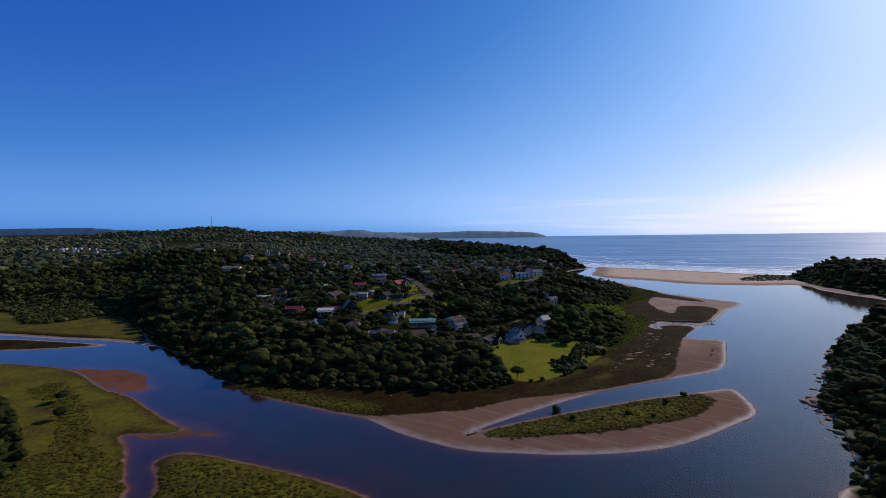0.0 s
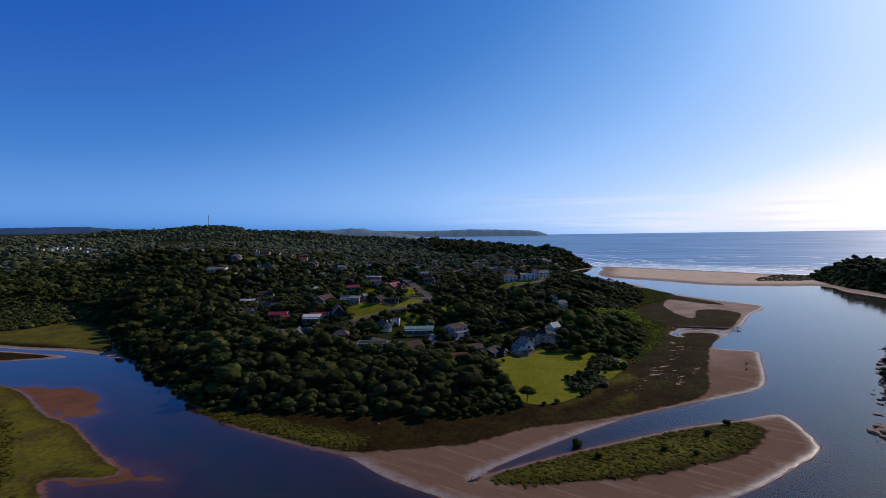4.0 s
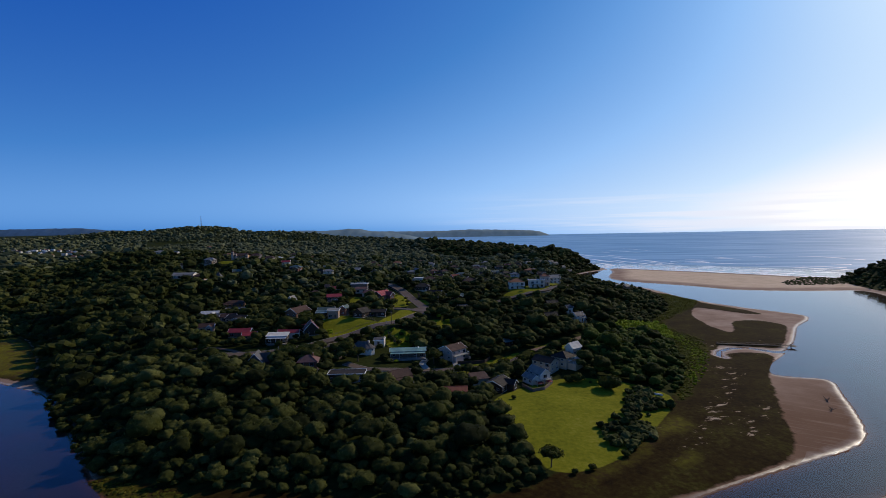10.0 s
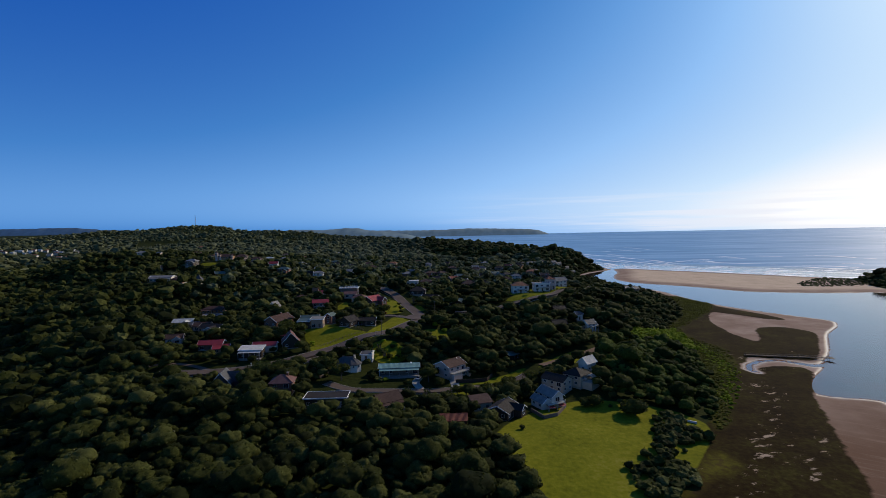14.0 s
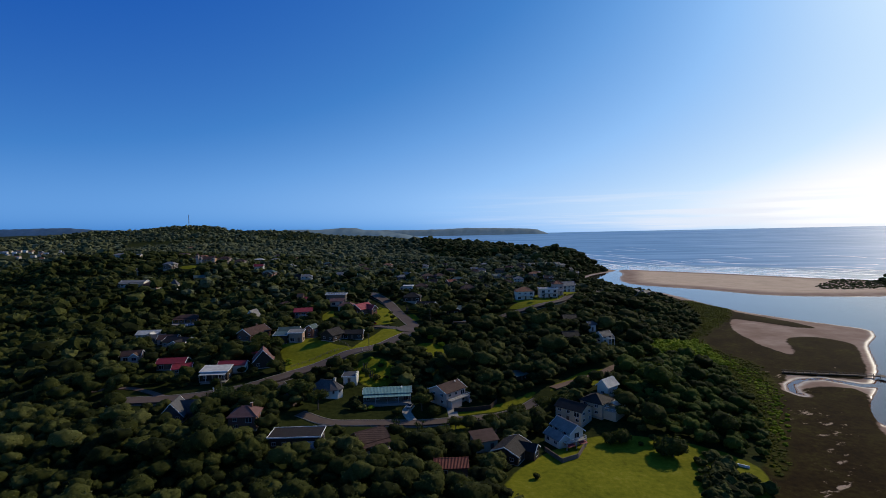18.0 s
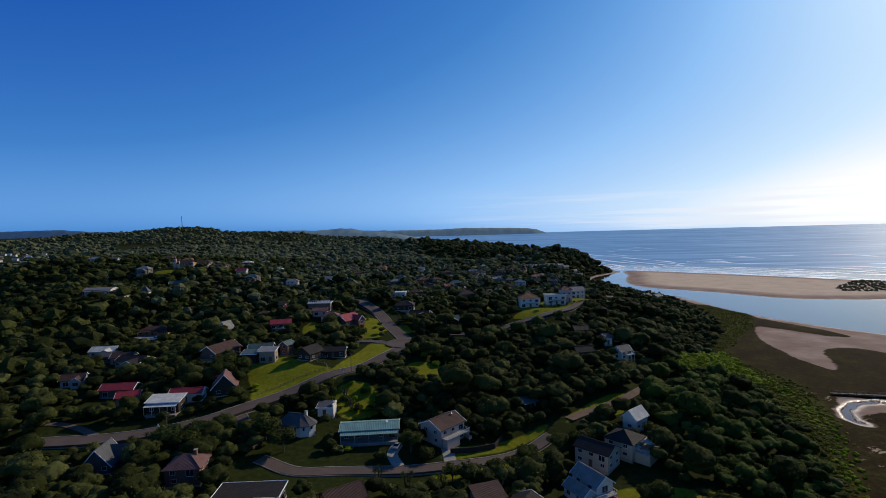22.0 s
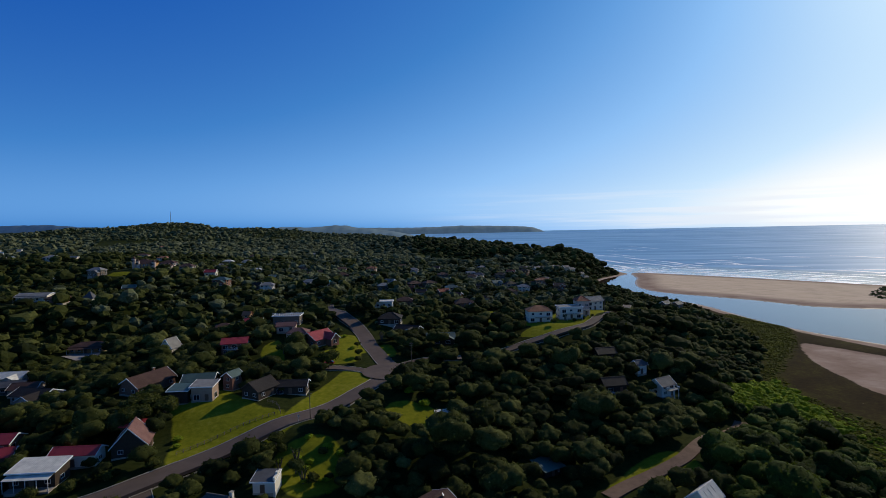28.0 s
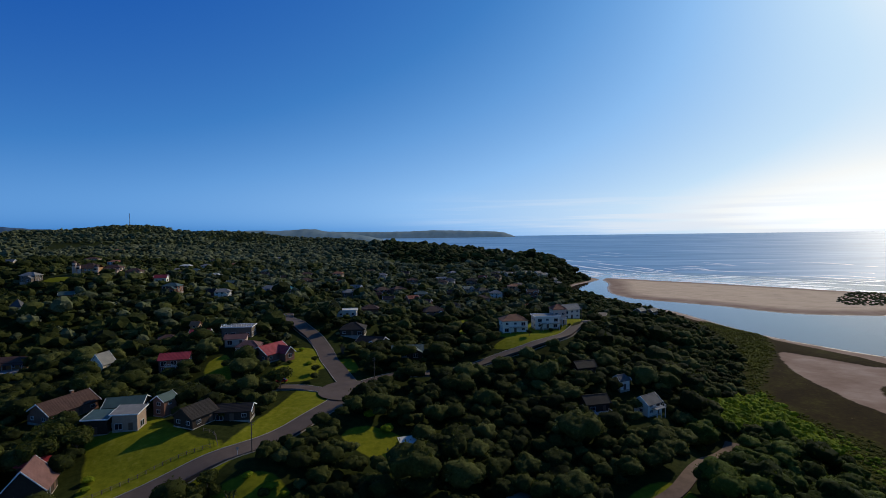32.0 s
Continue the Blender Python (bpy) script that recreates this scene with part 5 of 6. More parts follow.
def openings(top, L, W, base, wall, storeys, detailed):
    """Windows and a door round the four walls."""
    r = random.Random(int(L * 100 + W * 10))
    per = (wall - 0.2) / storeys
    for s in range(storeys):
        for side, run, off in ((0, L, W / 2), (1, W, L / 2), (2, L, W / 2), (3, W, L / 2)):
            if not detailed and side in (2, 3):
                continue
            count = max(1, int(run / 3.4))
            for k in range(count):
                u = (k + 0.5) / count * run - run / 2 + r.uniform(-0.2, 0.2)
                big = side in (0, 1) and r.random() < 0.3
                w, h = (2.2, 1.9) if big else (1.5, 1.2)
                if count * w > run * 0.85:
                    w = run * 0.7 / count
                z = base + s * per + (0.25 if big else 0.95)
                x, y = {0: (u, -off), 1: (off, u), 2: (-u, off), 3: (-off, -u)}[side]
                if s == 0 and side == 0 and k == count // 2:
                    d = part("door", join(box(0, -0.05, 0, 1.0, 0.1, 2.1), box(0, -0.03, 0, 1.25, 0.06, 2.25)), DOOR_M, top)
                    d.matrix_basis = pose(x, y, base + 0.02, 0, 0, side * 90)
                else:
                    window(top, x, y, z, w, h, side)


def balcony(top, x, y, z, w, d, deep, turn=0):
    """A platform on posts with a railing round three sides."""
    rail = []
    for k in range(int(w / 0.6) + 1):
        rail.append(box(-w / 2 + k * w / int(w / 0.6), -d + 0.04, 0, 0.05, 0.05, 1.0))
    for k in range(3):
        for s in (-1, 1):
            rail.append(box(s * (w / 2 - 0.03), -d * k / 3 - 0.1, 0, 0.05, 0.05, 1.0))
    rail += [box(0, -d + 0.04, 1.0, w, 0.08, 0.06), box(-w / 2 + 0.03, -d / 2, 1.0, 0.08, d, 0.06), box(w / 2 - 0.03, -d / 2, 1.0, 0.08, d, 0.06), box(0, -d + 0.04, 0.5, w, 0.04, 0.04)]
    p = part("balcony", box(0, -d / 2, -0.2, w, d, 0.2), KERB, top)
    p.matrix_basis = pose(x, y, z, 0, 0, turn)
    part("railing", join(*rail), RAIL_M, p)
    for s in (-1, 0, 1):
        part("post", box(s * (w / 2 - 0.2), -d + 0.2, -deep, 0.2, 0.2, deep - 0.2), RAIL_M, p)


def roof_on(top, kind, L, W, h, rise, cover, trim, eave=0.55):
    """The roof as plates with fascia boards."""
    l, w = L / 2 + eave, W / 2 + eave
    low = h - eave * rise / (W / 2) if W else h
    th = 0.16
    if kind == "gable":
        for s in (-1, 1):
            part("roof_slope", slab([(-l, 0, h + rise + th), (l, 0, h + rise + th), (l, s * w, low + th), (-l, s * w, low + th)][:: s], th), cover, top)
        part("ridge_cap", join(slab([(-l, 0, h + rise + th + 0.05), (l, 0, h + rise + th + 0.05), (l, 0.22, h + rise + th - 0.03), (-l, 0.22, h + rise + th - 0.03)], 0.05),
                               slab([(-l, 0, h + rise + th + 0.05), (-l, -0.22, h + rise + th - 0.03), (l, -0.22, h + rise + th - 0.03), (l, 0, h + rise + th + 0.05)], 0.05)), cover, top)
        if trim:
            for e in (-1, 1):
                for s in (-1, 1):
                    x0, x1 = sorted((e * (l + 0.004), e * (l + 0.09)))
                    part("bargeboard", slab([(x0, 0, h + rise + th + 0.06), (x1, 0, h + rise + th + 0.06), (x1, s * (w + 0.05), low + th + 0.06), (x0, s * (w + 0.05), low + th + 0.06)][::s], 0.36), trim, top)
    elif kind in ("hip", "pyramid"):
        k = 0.02 if kind == "pyramid" else max(0.5, L / 2 - W / 2)
        z0, z1 = low + th, h + rise + th
        for s in (-1, 1):
            part("roof_slope", slab([(-k, 0, z1), (k, 0, z1), (l, s * w, z0), (-l, s * w, z0)][::s], th), cover, top)
            part("roof_hip", slab([(s * k, 0, z1), (s * l, w, z0), (s * l, -w, z0)][::-s], th), cover, top)
            hips = []
            for q in (-1, 1):
                hips.append(tube((s * k, 0, z1 + 0.02), (s * l, q * w, z0 + 0.02), 0.11, 0.11, 6))
            part("hip_tiles", join(*hips), cover, top)
    elif kind == "mono":
        z0, z1 = h + 0.05, h + rise
        part("roof_slope", slab([(-l, w, z1 + th), (-l, -w, z0 + th), (l, -w, z0 + th), (l, w, z1 + th)], th), cover, top)
        if trim:
            part("fascia", box(0, -w - 0.05, z0 - 0.12, 2 * l + 0.1, 0.09, 0.34), trim, top)
            for e in (-1, 1):
                x0, x1 = sorted((e * (l + 0.004), e * (l + 0.08)))
                part("bargeboard", slab([(x0, w, z1 + th + 0.05), (x0, -w, z0 + th + 0.05), (x1, -w, z0 + th + 0.05), (x1, w, z1 + th + 0.05)], 0.32), trim, top)
    elif kind == "flat":
        part("flat_roof", box(0, 0, h, 2 * l - 0.3, 2 * w - 0.3, 0.2), cover, top)
        for s in (-1, 1):
            part("fascia", box(0, s * (w - 0.1), h - 0.05, 2 * l, 0.12, 0.42), trim or cover, top)
            part("fascia", box(s * (l - 0.06), 0, h - 0.05, 0.12, 2 * w - 0.34, 0.42), trim or cover, top)
    elif kind == "oct":
        n = 12
        ring = [(l * math.cos(k * 6.2832 / n), w * math.sin(k * 6.2832 / n), low + 0.25) for k in range(n)]
        inner = [(x * 0.42, y * 0.08, h + rise) for x, y, _ in ring]
        for k in range(n):
            m = (k + 1) % n
            part("thatch_panel", slab([inner[k], ring[k], ring[m], inner[m]], 0.25), cover, top)
        part("ridge_cap", join(*[tube((l * 0.42 * u0, 0, h + rise + 0.02), (l * 0.42 * u1, 0, h + rise + 0.02), 0.34, 0.34, 10) for u0, u1 in ((-1.02, 0), (0.004, 1.02))]), THATCH, top)


def footing(x, y, turn, L, W):
    """The level of a house's floor and of its foot on the slope."""
    ca, sa = math.cos(radians(turn)), math.sin(radians(turn))
    cx = [x + ca * a - sa * b for a in (-L / 2, L / 2) for b in (-W / 2, W / 2)] + [x]
    cy = [y + sa * a + ca * b for a in (-L / 2, L / 2) for b in (-W / 2, W / 2)] + [y]
    z = ground_z(cx, cy)
    return float(z.mean()) + (0.35 if y < 640 else 0.5), float(z.min()) - 0.4


def house(x, y, turn, L, W, wall, kind, rise, walls, cover, trim, storeys, label, extras):
    near = y < 640
    base, foot = footing(x, y, turn, L, W)
    top = at_base("house", x, y, foot, turn, label, "house")
    b = base - foot
    h = b + wall
    if kind == "gable":
        prof = [(-W / 2, 0), (W / 2, 0), (W / 2, h), (0, h + rise), (-W / 2, h)]
        v = [(s * L / 2, u, q) for s in (-1, 1) for u, q in prof]
        shape = (v, [(4, 3, 2, 1, 0), (5, 6, 7, 8, 9)] + [(k, (k + 1) % 5, (k + 1) % 5 + 5, k + 5) for k in range(5)])
    elif kind == "mono":
        prof = [(-W / 2, 0), (W / 2, 0), (W / 2, h + rise * 0.93), (-W / 2, h + 0.08)]
        v = [(s * L / 2, u, q) for s in (-1, 1) for u, q in prof]
        shape = (v, [(3, 2, 1, 0), (4, 5, 6, 7)] + [(k, (k + 1) % 4, (k + 1) % 4 + 4, k + 4) for k in range(4)])
    elif kind == "oct":
        ring = [(L / 2 * math.cos(k * 6.2832 / 12), W / 2 * math.sin(k * 6.2832 / 12)) for k in range(12)]
        shape = ([(p, q, 0) for p, q in ring] + [(p, q, h) for p, q in ring], [tuple(range(11, -1, -1)), tuple(range(12, 24))] + [(k, (k + 1) % 12, (k + 1) % 12 + 12, k + 12) for k in range(12)])
    else:
        shape = box(0, 0, 0, L, W, h)
    part("wall", shape, walls, top)
    part("plinth", box(0, 0, 0, L + 0.12, W + 0.12, b), KERB, top) if kind != "oct" else None
    roof_on(top, kind, L, W, h, rise, cover, trim)
    if kind == "oct":
        for k in (7, 8, 9, 10, 11):
            a = (k + 0.5) * 30
            window(top, L / 2 * 0.966 * math.cos(radians(a)), W / 2 * 0.966 * math.sin(radians(a)), b + 0.9, 1.4, 1.2, a / 90 + 1)
    else:
        openings(top, L, W, b, wall, storeys, near)
    if "chimney" in extras:
        c = part("chimney", box(L * 0.22, W * 0.12, h, 0.8, 0.8, rise + 0.7), walls, top)
        part("chimney_cap", box(L * 0.22, W * 0.12, h + rise + 0.7, 1.0, 1.0, 0.12), KERB, c)
    if "stack" in extras:
        part("chimney_wall", join(box(L / 2 + 0.25, 0, 0, 0.5, W + 0.3, h + 1.2), box(L / 2 + 0.25, 0, h + 1.2, 0.6, 0.9, 0.5)), walls, top)
    if "wing" in extras:
        wl2, ww = L * 0.42, W * 0.7
        hh = b + wall * (0.62 if storeys == 2 else 0.92)
        prof = [(-wl2 / 2, 0), (wl2 / 2, 0), (wl2 / 2, hh), (0, hh + rise * 0.8), (-wl2 / 2, hh)]
        off = L * 0.24
        y0, y1 = -W / 2 - ww * 0.55, -0.5
        v = [(u + off, q, p) for q in (y0, y1) for u, p in prof]
        wing = part("wing_wall", (v, [(0, 1, 2, 3, 4), (9, 8, 7, 6, 5)] + [(k + 5, (k + 1) % 5 + 5, (k + 1) % 5, k) for k in range(5)]), walls, top)
        e = 0.45
        lw = hh - e * rise * 0.8 / (wl2 / 2)
        for s in (-1, 1):
            q = [(off, y0 - e, hh + rise * 0.8 + 0.18), (off, y1, hh + rise * 0.8 + 0.18), (off + s * (wl2 / 2 + e), y1, lw + 0.18), (off + s * (wl2 / 2 + e), y0 - e, lw + 0.18)]
            part("roof_slope", slab(q[::-s], 0.16), cover, wing)
            if trim:
                q = [(off, y0 - e - 0.09, hh + rise * 0.8 + 0.24), (off, y0 - e - 0.004, hh + rise * 0.8 + 0.24), (off + s * (wl2 / 2 + e + 0.05), y0 - e - 0.004, lw + 0.24), (off + s * (wl2 / 2 + e + 0.05), y0 - e - 0.09, lw + 0.24)]
                part("bargeboard", slab(q[::-s], 0.36), trim, wing)
        window(top, off, y0, b + 0.6, min(2.2, wl2 * 0.6), 1.6, 0)
    if "veranda" in extras:
        d = 2.6
        v = part("veranda_roof", slab([(-L / 2, -W / 2, h - 0.25), (-L / 2, -W / 2 - d, h - 0.75), (L / 2, -W / 2 - d, h - 0.75), (L / 2, -W / 2, h - 0.25)], 0.1), cover, top)
        part("veranda_floor", box(0, -W / 2 - d / 2 - 0.07, 0, L, d, b), PAVED, top)
        for k in range(5):
            part("post", box(-L / 2 + 0.2 + k * (L - 0.4) / 4, -W / 2 - d + 0.2, b, 0.14, 0.14, wall - 0.85), RAIL_M, v)
    if "wide_deck" in extras:
        balcony(top, 0, -W / 2, b + 2.8, L * 0.96, 2.8, b + 2.8)
        part("garden_room", box(-L * 0.2, -W / 2 - 1.5, 0, L * 0.5, 2.4, b + 2.5), walls, top)
    if "twin" in extras:
        tl, tw, ty, th = L * 0.8, W * 0.78, -W / 2 - W * 0.36, h - 2.1
        prof = [(-tw / 2, 0), (tw / 2, 0), (tw / 2, th), (0, th + rise * 0.8), (-tw / 2, th)]
        v = [(e * tl / 2 + L * 0.05, ty + u, q) for e in (-1, 1) for u, q in prof]
        twin = part("side_wall", (v, [(4, 3, 2, 1, 0), (5, 6, 7, 8, 9)] + [(k, (k + 1) % 5, (k + 1) % 5 + 5, k + 5) for k in range(5)]), walls, top)
        for e in (-1, 1):
            x0, x1, zt, zl = L * 0.05 - tl / 2 - 0.4, L * 0.05 + tl / 2 + 0.4, th + rise * 0.8 + 0.17, th + 0.17 - 0.3
            part("roof_slope", slab([(x0, ty, zt), (x1, ty, zt), (x1, ty + e * (tw / 2 + 0.45), zl), (x0, ty + e * (tw / 2 + 0.45), zl)][::e], 0.15), cover, twin)
            for x in (x0 - 0.09, x1 + 0.005):
                part("bargeboard", slab([(x, ty, zt + 0.06), (x + 0.085, ty, zt + 0.06), (x + 0.085, ty + e * (tw / 2 + 0.5), zl + 0.06), (x, ty + e * (tw / 2 + 0.5), zl + 0.06)][::e], 0.34), trim, twin)
        for k in (-1, 1):
            window(top, L * 0.05 + k * tl * 0.26, ty - tw / 2, b + 1.0, 1.6, 1.3, 0)
    if "end_deck" in extras:
        balcony(top, L / 2, -W * 0.3, b + 2.5, W * 1.5, 2.2, b + 2.5, 90)
        for k, q in enumerate((-0.75, 0.15)):
            part("awning", slab([(L / 2 + 0.1, W * q - 1.6, b + 2.2), (L / 2 + 3.0, W * q - 1.6, b + 1.5), (L / 2 + 3.0, W * q + 1.6, b + 1.5), (L / 2 + 0.1, W * q + 1.6, b + 2.2)], 0.06), RED_T, top, "red fabric awning")
    if "deck" in extras.split():
        balcony(top, L * 0.1, -W / 2, b + (2.9 if storeys == 2 else 0.1), L * 0.7, 2.4, b + (2.9 if storeys == 2 else 0.1))
    if "terrace" in extras:
        part("terrace", box(L * 0.1, -W / 2 - 2.6, 0, L * 0.9, 5, b + 2.4), walls, top)
        balcony(top, L * 0.1, -W / 2 - 0.1, b + 2.62, L * 0.9, 5, 0.3)
        part("pergola_roof", slab([(L * 0.1, -W / 2, h - 0.4), (L * 0.1, -W / 2 - 3.4, h - 1.0), (L / 2 + 2, -W / 2 - 3.4, h - 1.0), (L / 2 + 2, -W / 2, h - 0.4)], 0.1), WHITE_T, top)
    if "stairs" in extras:
        st = [box(L / 2 + 0.7 + 0.0, -W / 2 - 2.2 + k * 0.32, 0, 1.3, 0.32, b + 0.2 + k * 0.19) for k in range(14)]
        flight = part("stair", join(*st), PINK, top)
        part("stair_wall", slab([(L / 2 + 1.36, -W / 2 - 2.4, b + 1.1), (L / 2 + 1.5, -W / 2 - 2.4, b + 1.1), (L / 2 + 1.5, -W / 2 + 2.3, b + 3.8), (L / 2 + 1.36, -W / 2 + 2.3, b + 3.8)], 1.0), PINK, flight)
    if "dish" in extras:
        dd = part("satellite_dish", tube((L * 0.3, -W * 0.1, h + rise * 0.8 + 0.5), (L * 0.3 + 0.1, -W * 0.1 - 0.12, h + rise * 0.8 + 0.6), 0.1, 0.45, 12), TRIM, top)
        part("bracket", tube((L * 0.3, -W * 0.1, h + rise * 0.5), (L * 0.3, -W * 0.1, h + rise * 0.8 + 0.55), 0.04, 0.04, 6), STEEL, dd)
    if "garage" in extras:
        g = part("garage_door", box(L * 0.25, -W / 2 - 0.05, b - 0.2, 4.6, 0.1, 2.3), BLUEWALL, top)
        part("door_rib", join(*[box(L * 0.25, -W / 2 - 0.11, b + 0.2 + 0.45 * k, 4.5, 0.02, 0.04) for k in range(4)]), TRIM, g)
    if "skylights" in extras:
        for k in range(3):
            s = part("skylight", slab([(-L * 0.3 + k * L * 0.28, -0.6, h + rise * 0.83 + 0.2), (-L * 0.3 + k * L * 0.28, -W / 2 + 0.4, h + rise * 0.1 + 0.32), (-L * 0.3 + k * L * 0.28 + 1.4, -W / 2 + 0.4, h + rise * 0.1 + 0.32), (-L * 0.3 + k * L * 0.28 + 1.4, -0.6, h + rise * 0.83 + 0.2)], 0.1), WHITE_T, top)
    if "roofrail" in extras:
        bars = [box(-L / 2 + k * L / 12, -W / 2, h + 0.2, 0.1, 0.1, 1.6) for k in range(13)] + [box(0, -W / 2, h + 1.7, L, 0.12, 0.12), box(0, -W / 2, h + 1.0, L, 0.08, 0.08)]
        part("roof_railing", join(*bars), TRIM, top)
    return top


for h in HOUSES:
    house(*h)


def villa(x, y):
    """The turreted white villa high on the hill."""
    z = float(ground_z(x, y)[0]) - 0.6
    top = at_base("turreted_villa", x, y, z, 5, "cream villa with turrets and brown roofs on the hill", "house")
    part("wall", box(6, 0, 0, 15, 9, 5.4), OCHRE, top)
    for q in (-1, 1):
        part("roof_slope", slab([(-2, 0, 7.8), (14, 0, 7.8), (14, q * 5, 5.2), (-2, q * 5, 5.2)][::q], 0.2), BROWN_T, top)
    for tx, ty, r, hh in ((-4, -3, 1.7, 9.5), (0.2, -5, 1.4, 7.4), (13, -4, 1.6, 6.4)):
        t = part("turret", tube((tx, ty, 0), (tx, ty, hh), r, r, 14), PINK, top)
        part("turret_roof", tube((tx, ty, hh), (tx, ty, hh + 2.2), r + 0.3, 0.08, 14), BROWN_T, t)
        for k in range(3):
            a = radians(-120 + 30 * k)
            part("pane", box(tx + math.cos(a) * r, ty + math.sin(a) * r, hh - 2.6, 0.5, 0.5, 1.4), GLASS, t)
    for k in range(4):
        window(top, 1.8 + 3 * k, -4.5, 3.3, 1.4, 1.4, 0)
        window(top, 1.8 + 3 * k, -4.5, 0.9, 1.4, 1.4, 0)


villa(*CASTLE)


def hut(x, y, turn, label, wall, cover, w=4.0):
    z = float(ground_z(x, y)[0])
    top = at_base("garden_hut", x, y, z - 0.4, turn, label, "hut")
    part("wall", box(0, 0, 0, w, w * 0.8, 2.9), wall, top)
    part("roof_slope", slab([(-w * 0.6, w * 0.55, 3.7), (-w * 0.6, -w * 0.6, 3.0), (w * 0.6, -w * 0.6, 3.0), (w * 0.6, w * 0.55, 3.7)], 0.12), cover, top)
    part("door", box(0, -w * 0.4 - 0.04, 0.4, 0.95, 0.08, 2.0), DOOR_M, top)
    window(top, w * 0.3, -w * 0.4, 1.3, 0.7, 0.8, 0)


hut(-7, 431, 15, "small wooden hut with pale metal roof in the bush", WOOD, WHITE_T, 4.6)
hut(24, 408, 30, "hut with dark green roof half hidden in trees", DARKWALL, DGREEN_T, 6.5)
hut(-178, 536, 20, "small white shade roof beside the yard", WHITE, WHITE_T, 3.4)
tagged(new("paved_yard", mesh_from("paved_yard", [(p, q, float(ground_z(p, q)[0]) + 0.35) for p, q in ((-214, 522), (-198, 512), (-184, 520), (-194, 530), (-204, 527))], [[0, 1, 4], [1, 3, 4], [1, 2, 3]], [PAVED])), "brown paved yard", "paving", kind="structure")
ribbon("driveway", [(-22, 363), (-25, 369), (-24, 375)], 3.6, KERB, "pale concrete driveway", 0.2, "driveway")
ribbon("driveway", [(-6, 367), (-7, 373), (-8, 378)], 4.0, KERB, "pale concrete driveway", 0.2, "driveway")


def car(x, y, turn, paint, label):
    top = at_base("car", x, y, float(ground_z(x, y)[0]) + 0.3, turn, label, "car", "parked cars")
    side = [(-2.1, 0.35), (-2.1, 0.85), (-1.3, 0.95), (1.2, 0.98), (2.05, 0.85), (2.1, 0.35)]
    cab = [(-1.35, 0.93), (-0.65, 1.48), (0.95, 1.48), (1.75, 0.96)]
    for name, prof, w, top_w, mat in (("body", side, 0.86, 0.82, paint), ("cabin", cab, 0.78, 0.62, GLASS)):
        n = len(prof)
        v = [(p, s * (top_w if q > 1.2 else w), q) for s in (-1, 1) for p, q in prof]
        part(name, (v, [tuple(range(n)), tuple(range(2 * n - 1, n - 1, -1))] + [(k, (k + 1) % n, (k + 1) % n + n, k + n) for k in range(n)]), mat, top)
    part("roof_panel", box(0.15, 0, 1.48, 1.6, 1.2, 0.04), paint, top)
    for a in (-1.3, 1.3):
        for b in (-0.8, 0.8):
            part("wheel", tube((a, b - 0.1, 0.32), (a, b + 0.1, 0.32), 0.32, 0.32, 14), DARK_T, top)
    for b in (-0.6, 0.6):
        part("headlight", box(-2.11, b, 0.6, 0.05, 0.35, 0.16), TRIM, top)


CAR_WHITE, CAR_RED, CAR_GREY = plain("white car paint", (0.7, 0.7, 0.7), 0.25, scale=1, vary=0.05), plain("red car paint", (0.3, 0.03, 0.03), 0.25, scale=1, vary=0.05), plain("silver car paint", (0.4, 0.41, 0.42), 0.3, 0.5, scale=1, vary=0.05)
car(-189, 520, 15, CAR_WHITE, "white car parked on the paved yard")
car(-196, 517, 40, CAR_WHITE, "white car parked beside the ochre house")
car(-93, 604, 70, CAR_WHITE, "white car parked at the top of the road")
car(-24, 373, 80, CAR_GREY, "silver car on a concrete driveway")
car(-58, 478, 5, CAR_RED, "red car parked in the side street")


def garden_wall(pts, height, mat, label):
    c = np.array(pts, float)
    z = ground_z(c[:, 0], c[:, 1])
    top = at_base("garden_wall", c[0, 0], c[0, 1], float(z[0]), 0, label, "wall")
    for k in range(len(c) - 1):
        d = c[k + 1] - c[k]
        n = np.array([-d[1], d[0]]) / np.linalg.norm(d) * 0.12
        o = c[0]
        q = [(*(c[k] + n - o), z[k] - z[0] + height), (*(c[k] - n - o), z[k] - z[0] + height), (*(c[k + 1] - n - o), z[k + 1] - z[0] + height), (*(c[k + 1] + n - o), z[k + 1] - z[0] + height)]
        w = part("wall_panel", slab(q, height + 0.5), mat, top)


garden_wall([(-6, 371), (2, 373), (9, 377), (12, 383)], 1.8, DARKWALL, "dark garden wall below the two storey house")
garden_wall([(86, 335), (90, 333.5)], 0.8, TRIM, "low white wall at the end of the lawn")
garden_wall([(26, 343), (30, 333), (36, 337), (42, 350)], 1.5, WOOD, "weathered garden fence beside the lawn")


# ---------------------------------------------------------------- poles, fence, mast, jetty
def utility_pole(x, y, h=9.0):
    z = float(ground_z(x, y)[0])
    top = at_base("utility_pole", x, y, z - 0.3, 20, "dark creosoted timber utility pole beside the road", "pole", "utility poles")
    part("pole", tube((0, 0, 0), (0, 0, h + 0.3), 0.17, 0.11, 10), BARK, top)
    for k, zz in enumerate((h - 0.3, h - 1.1)):
        arm = part("crossarm", box(0, 0.14, zz, 1.7 - 0.3 * k, 0.1, 0.12), WOOD, top)
        for s in (-0.7, -0.3, 0.3, 0.7):
            part("insulator", tube((s * (1 - 0.18 * k), 0.14, zz + 0.12), (s * (1 - 0.18 * k), 0.14, zz + 0.3), 0.05, 0.03, 6), GREYWALL, arm)


for q in ((-50, 422.5), (-23, 486), (83, 556), (-102, 372)):
    utility_pole(*q)


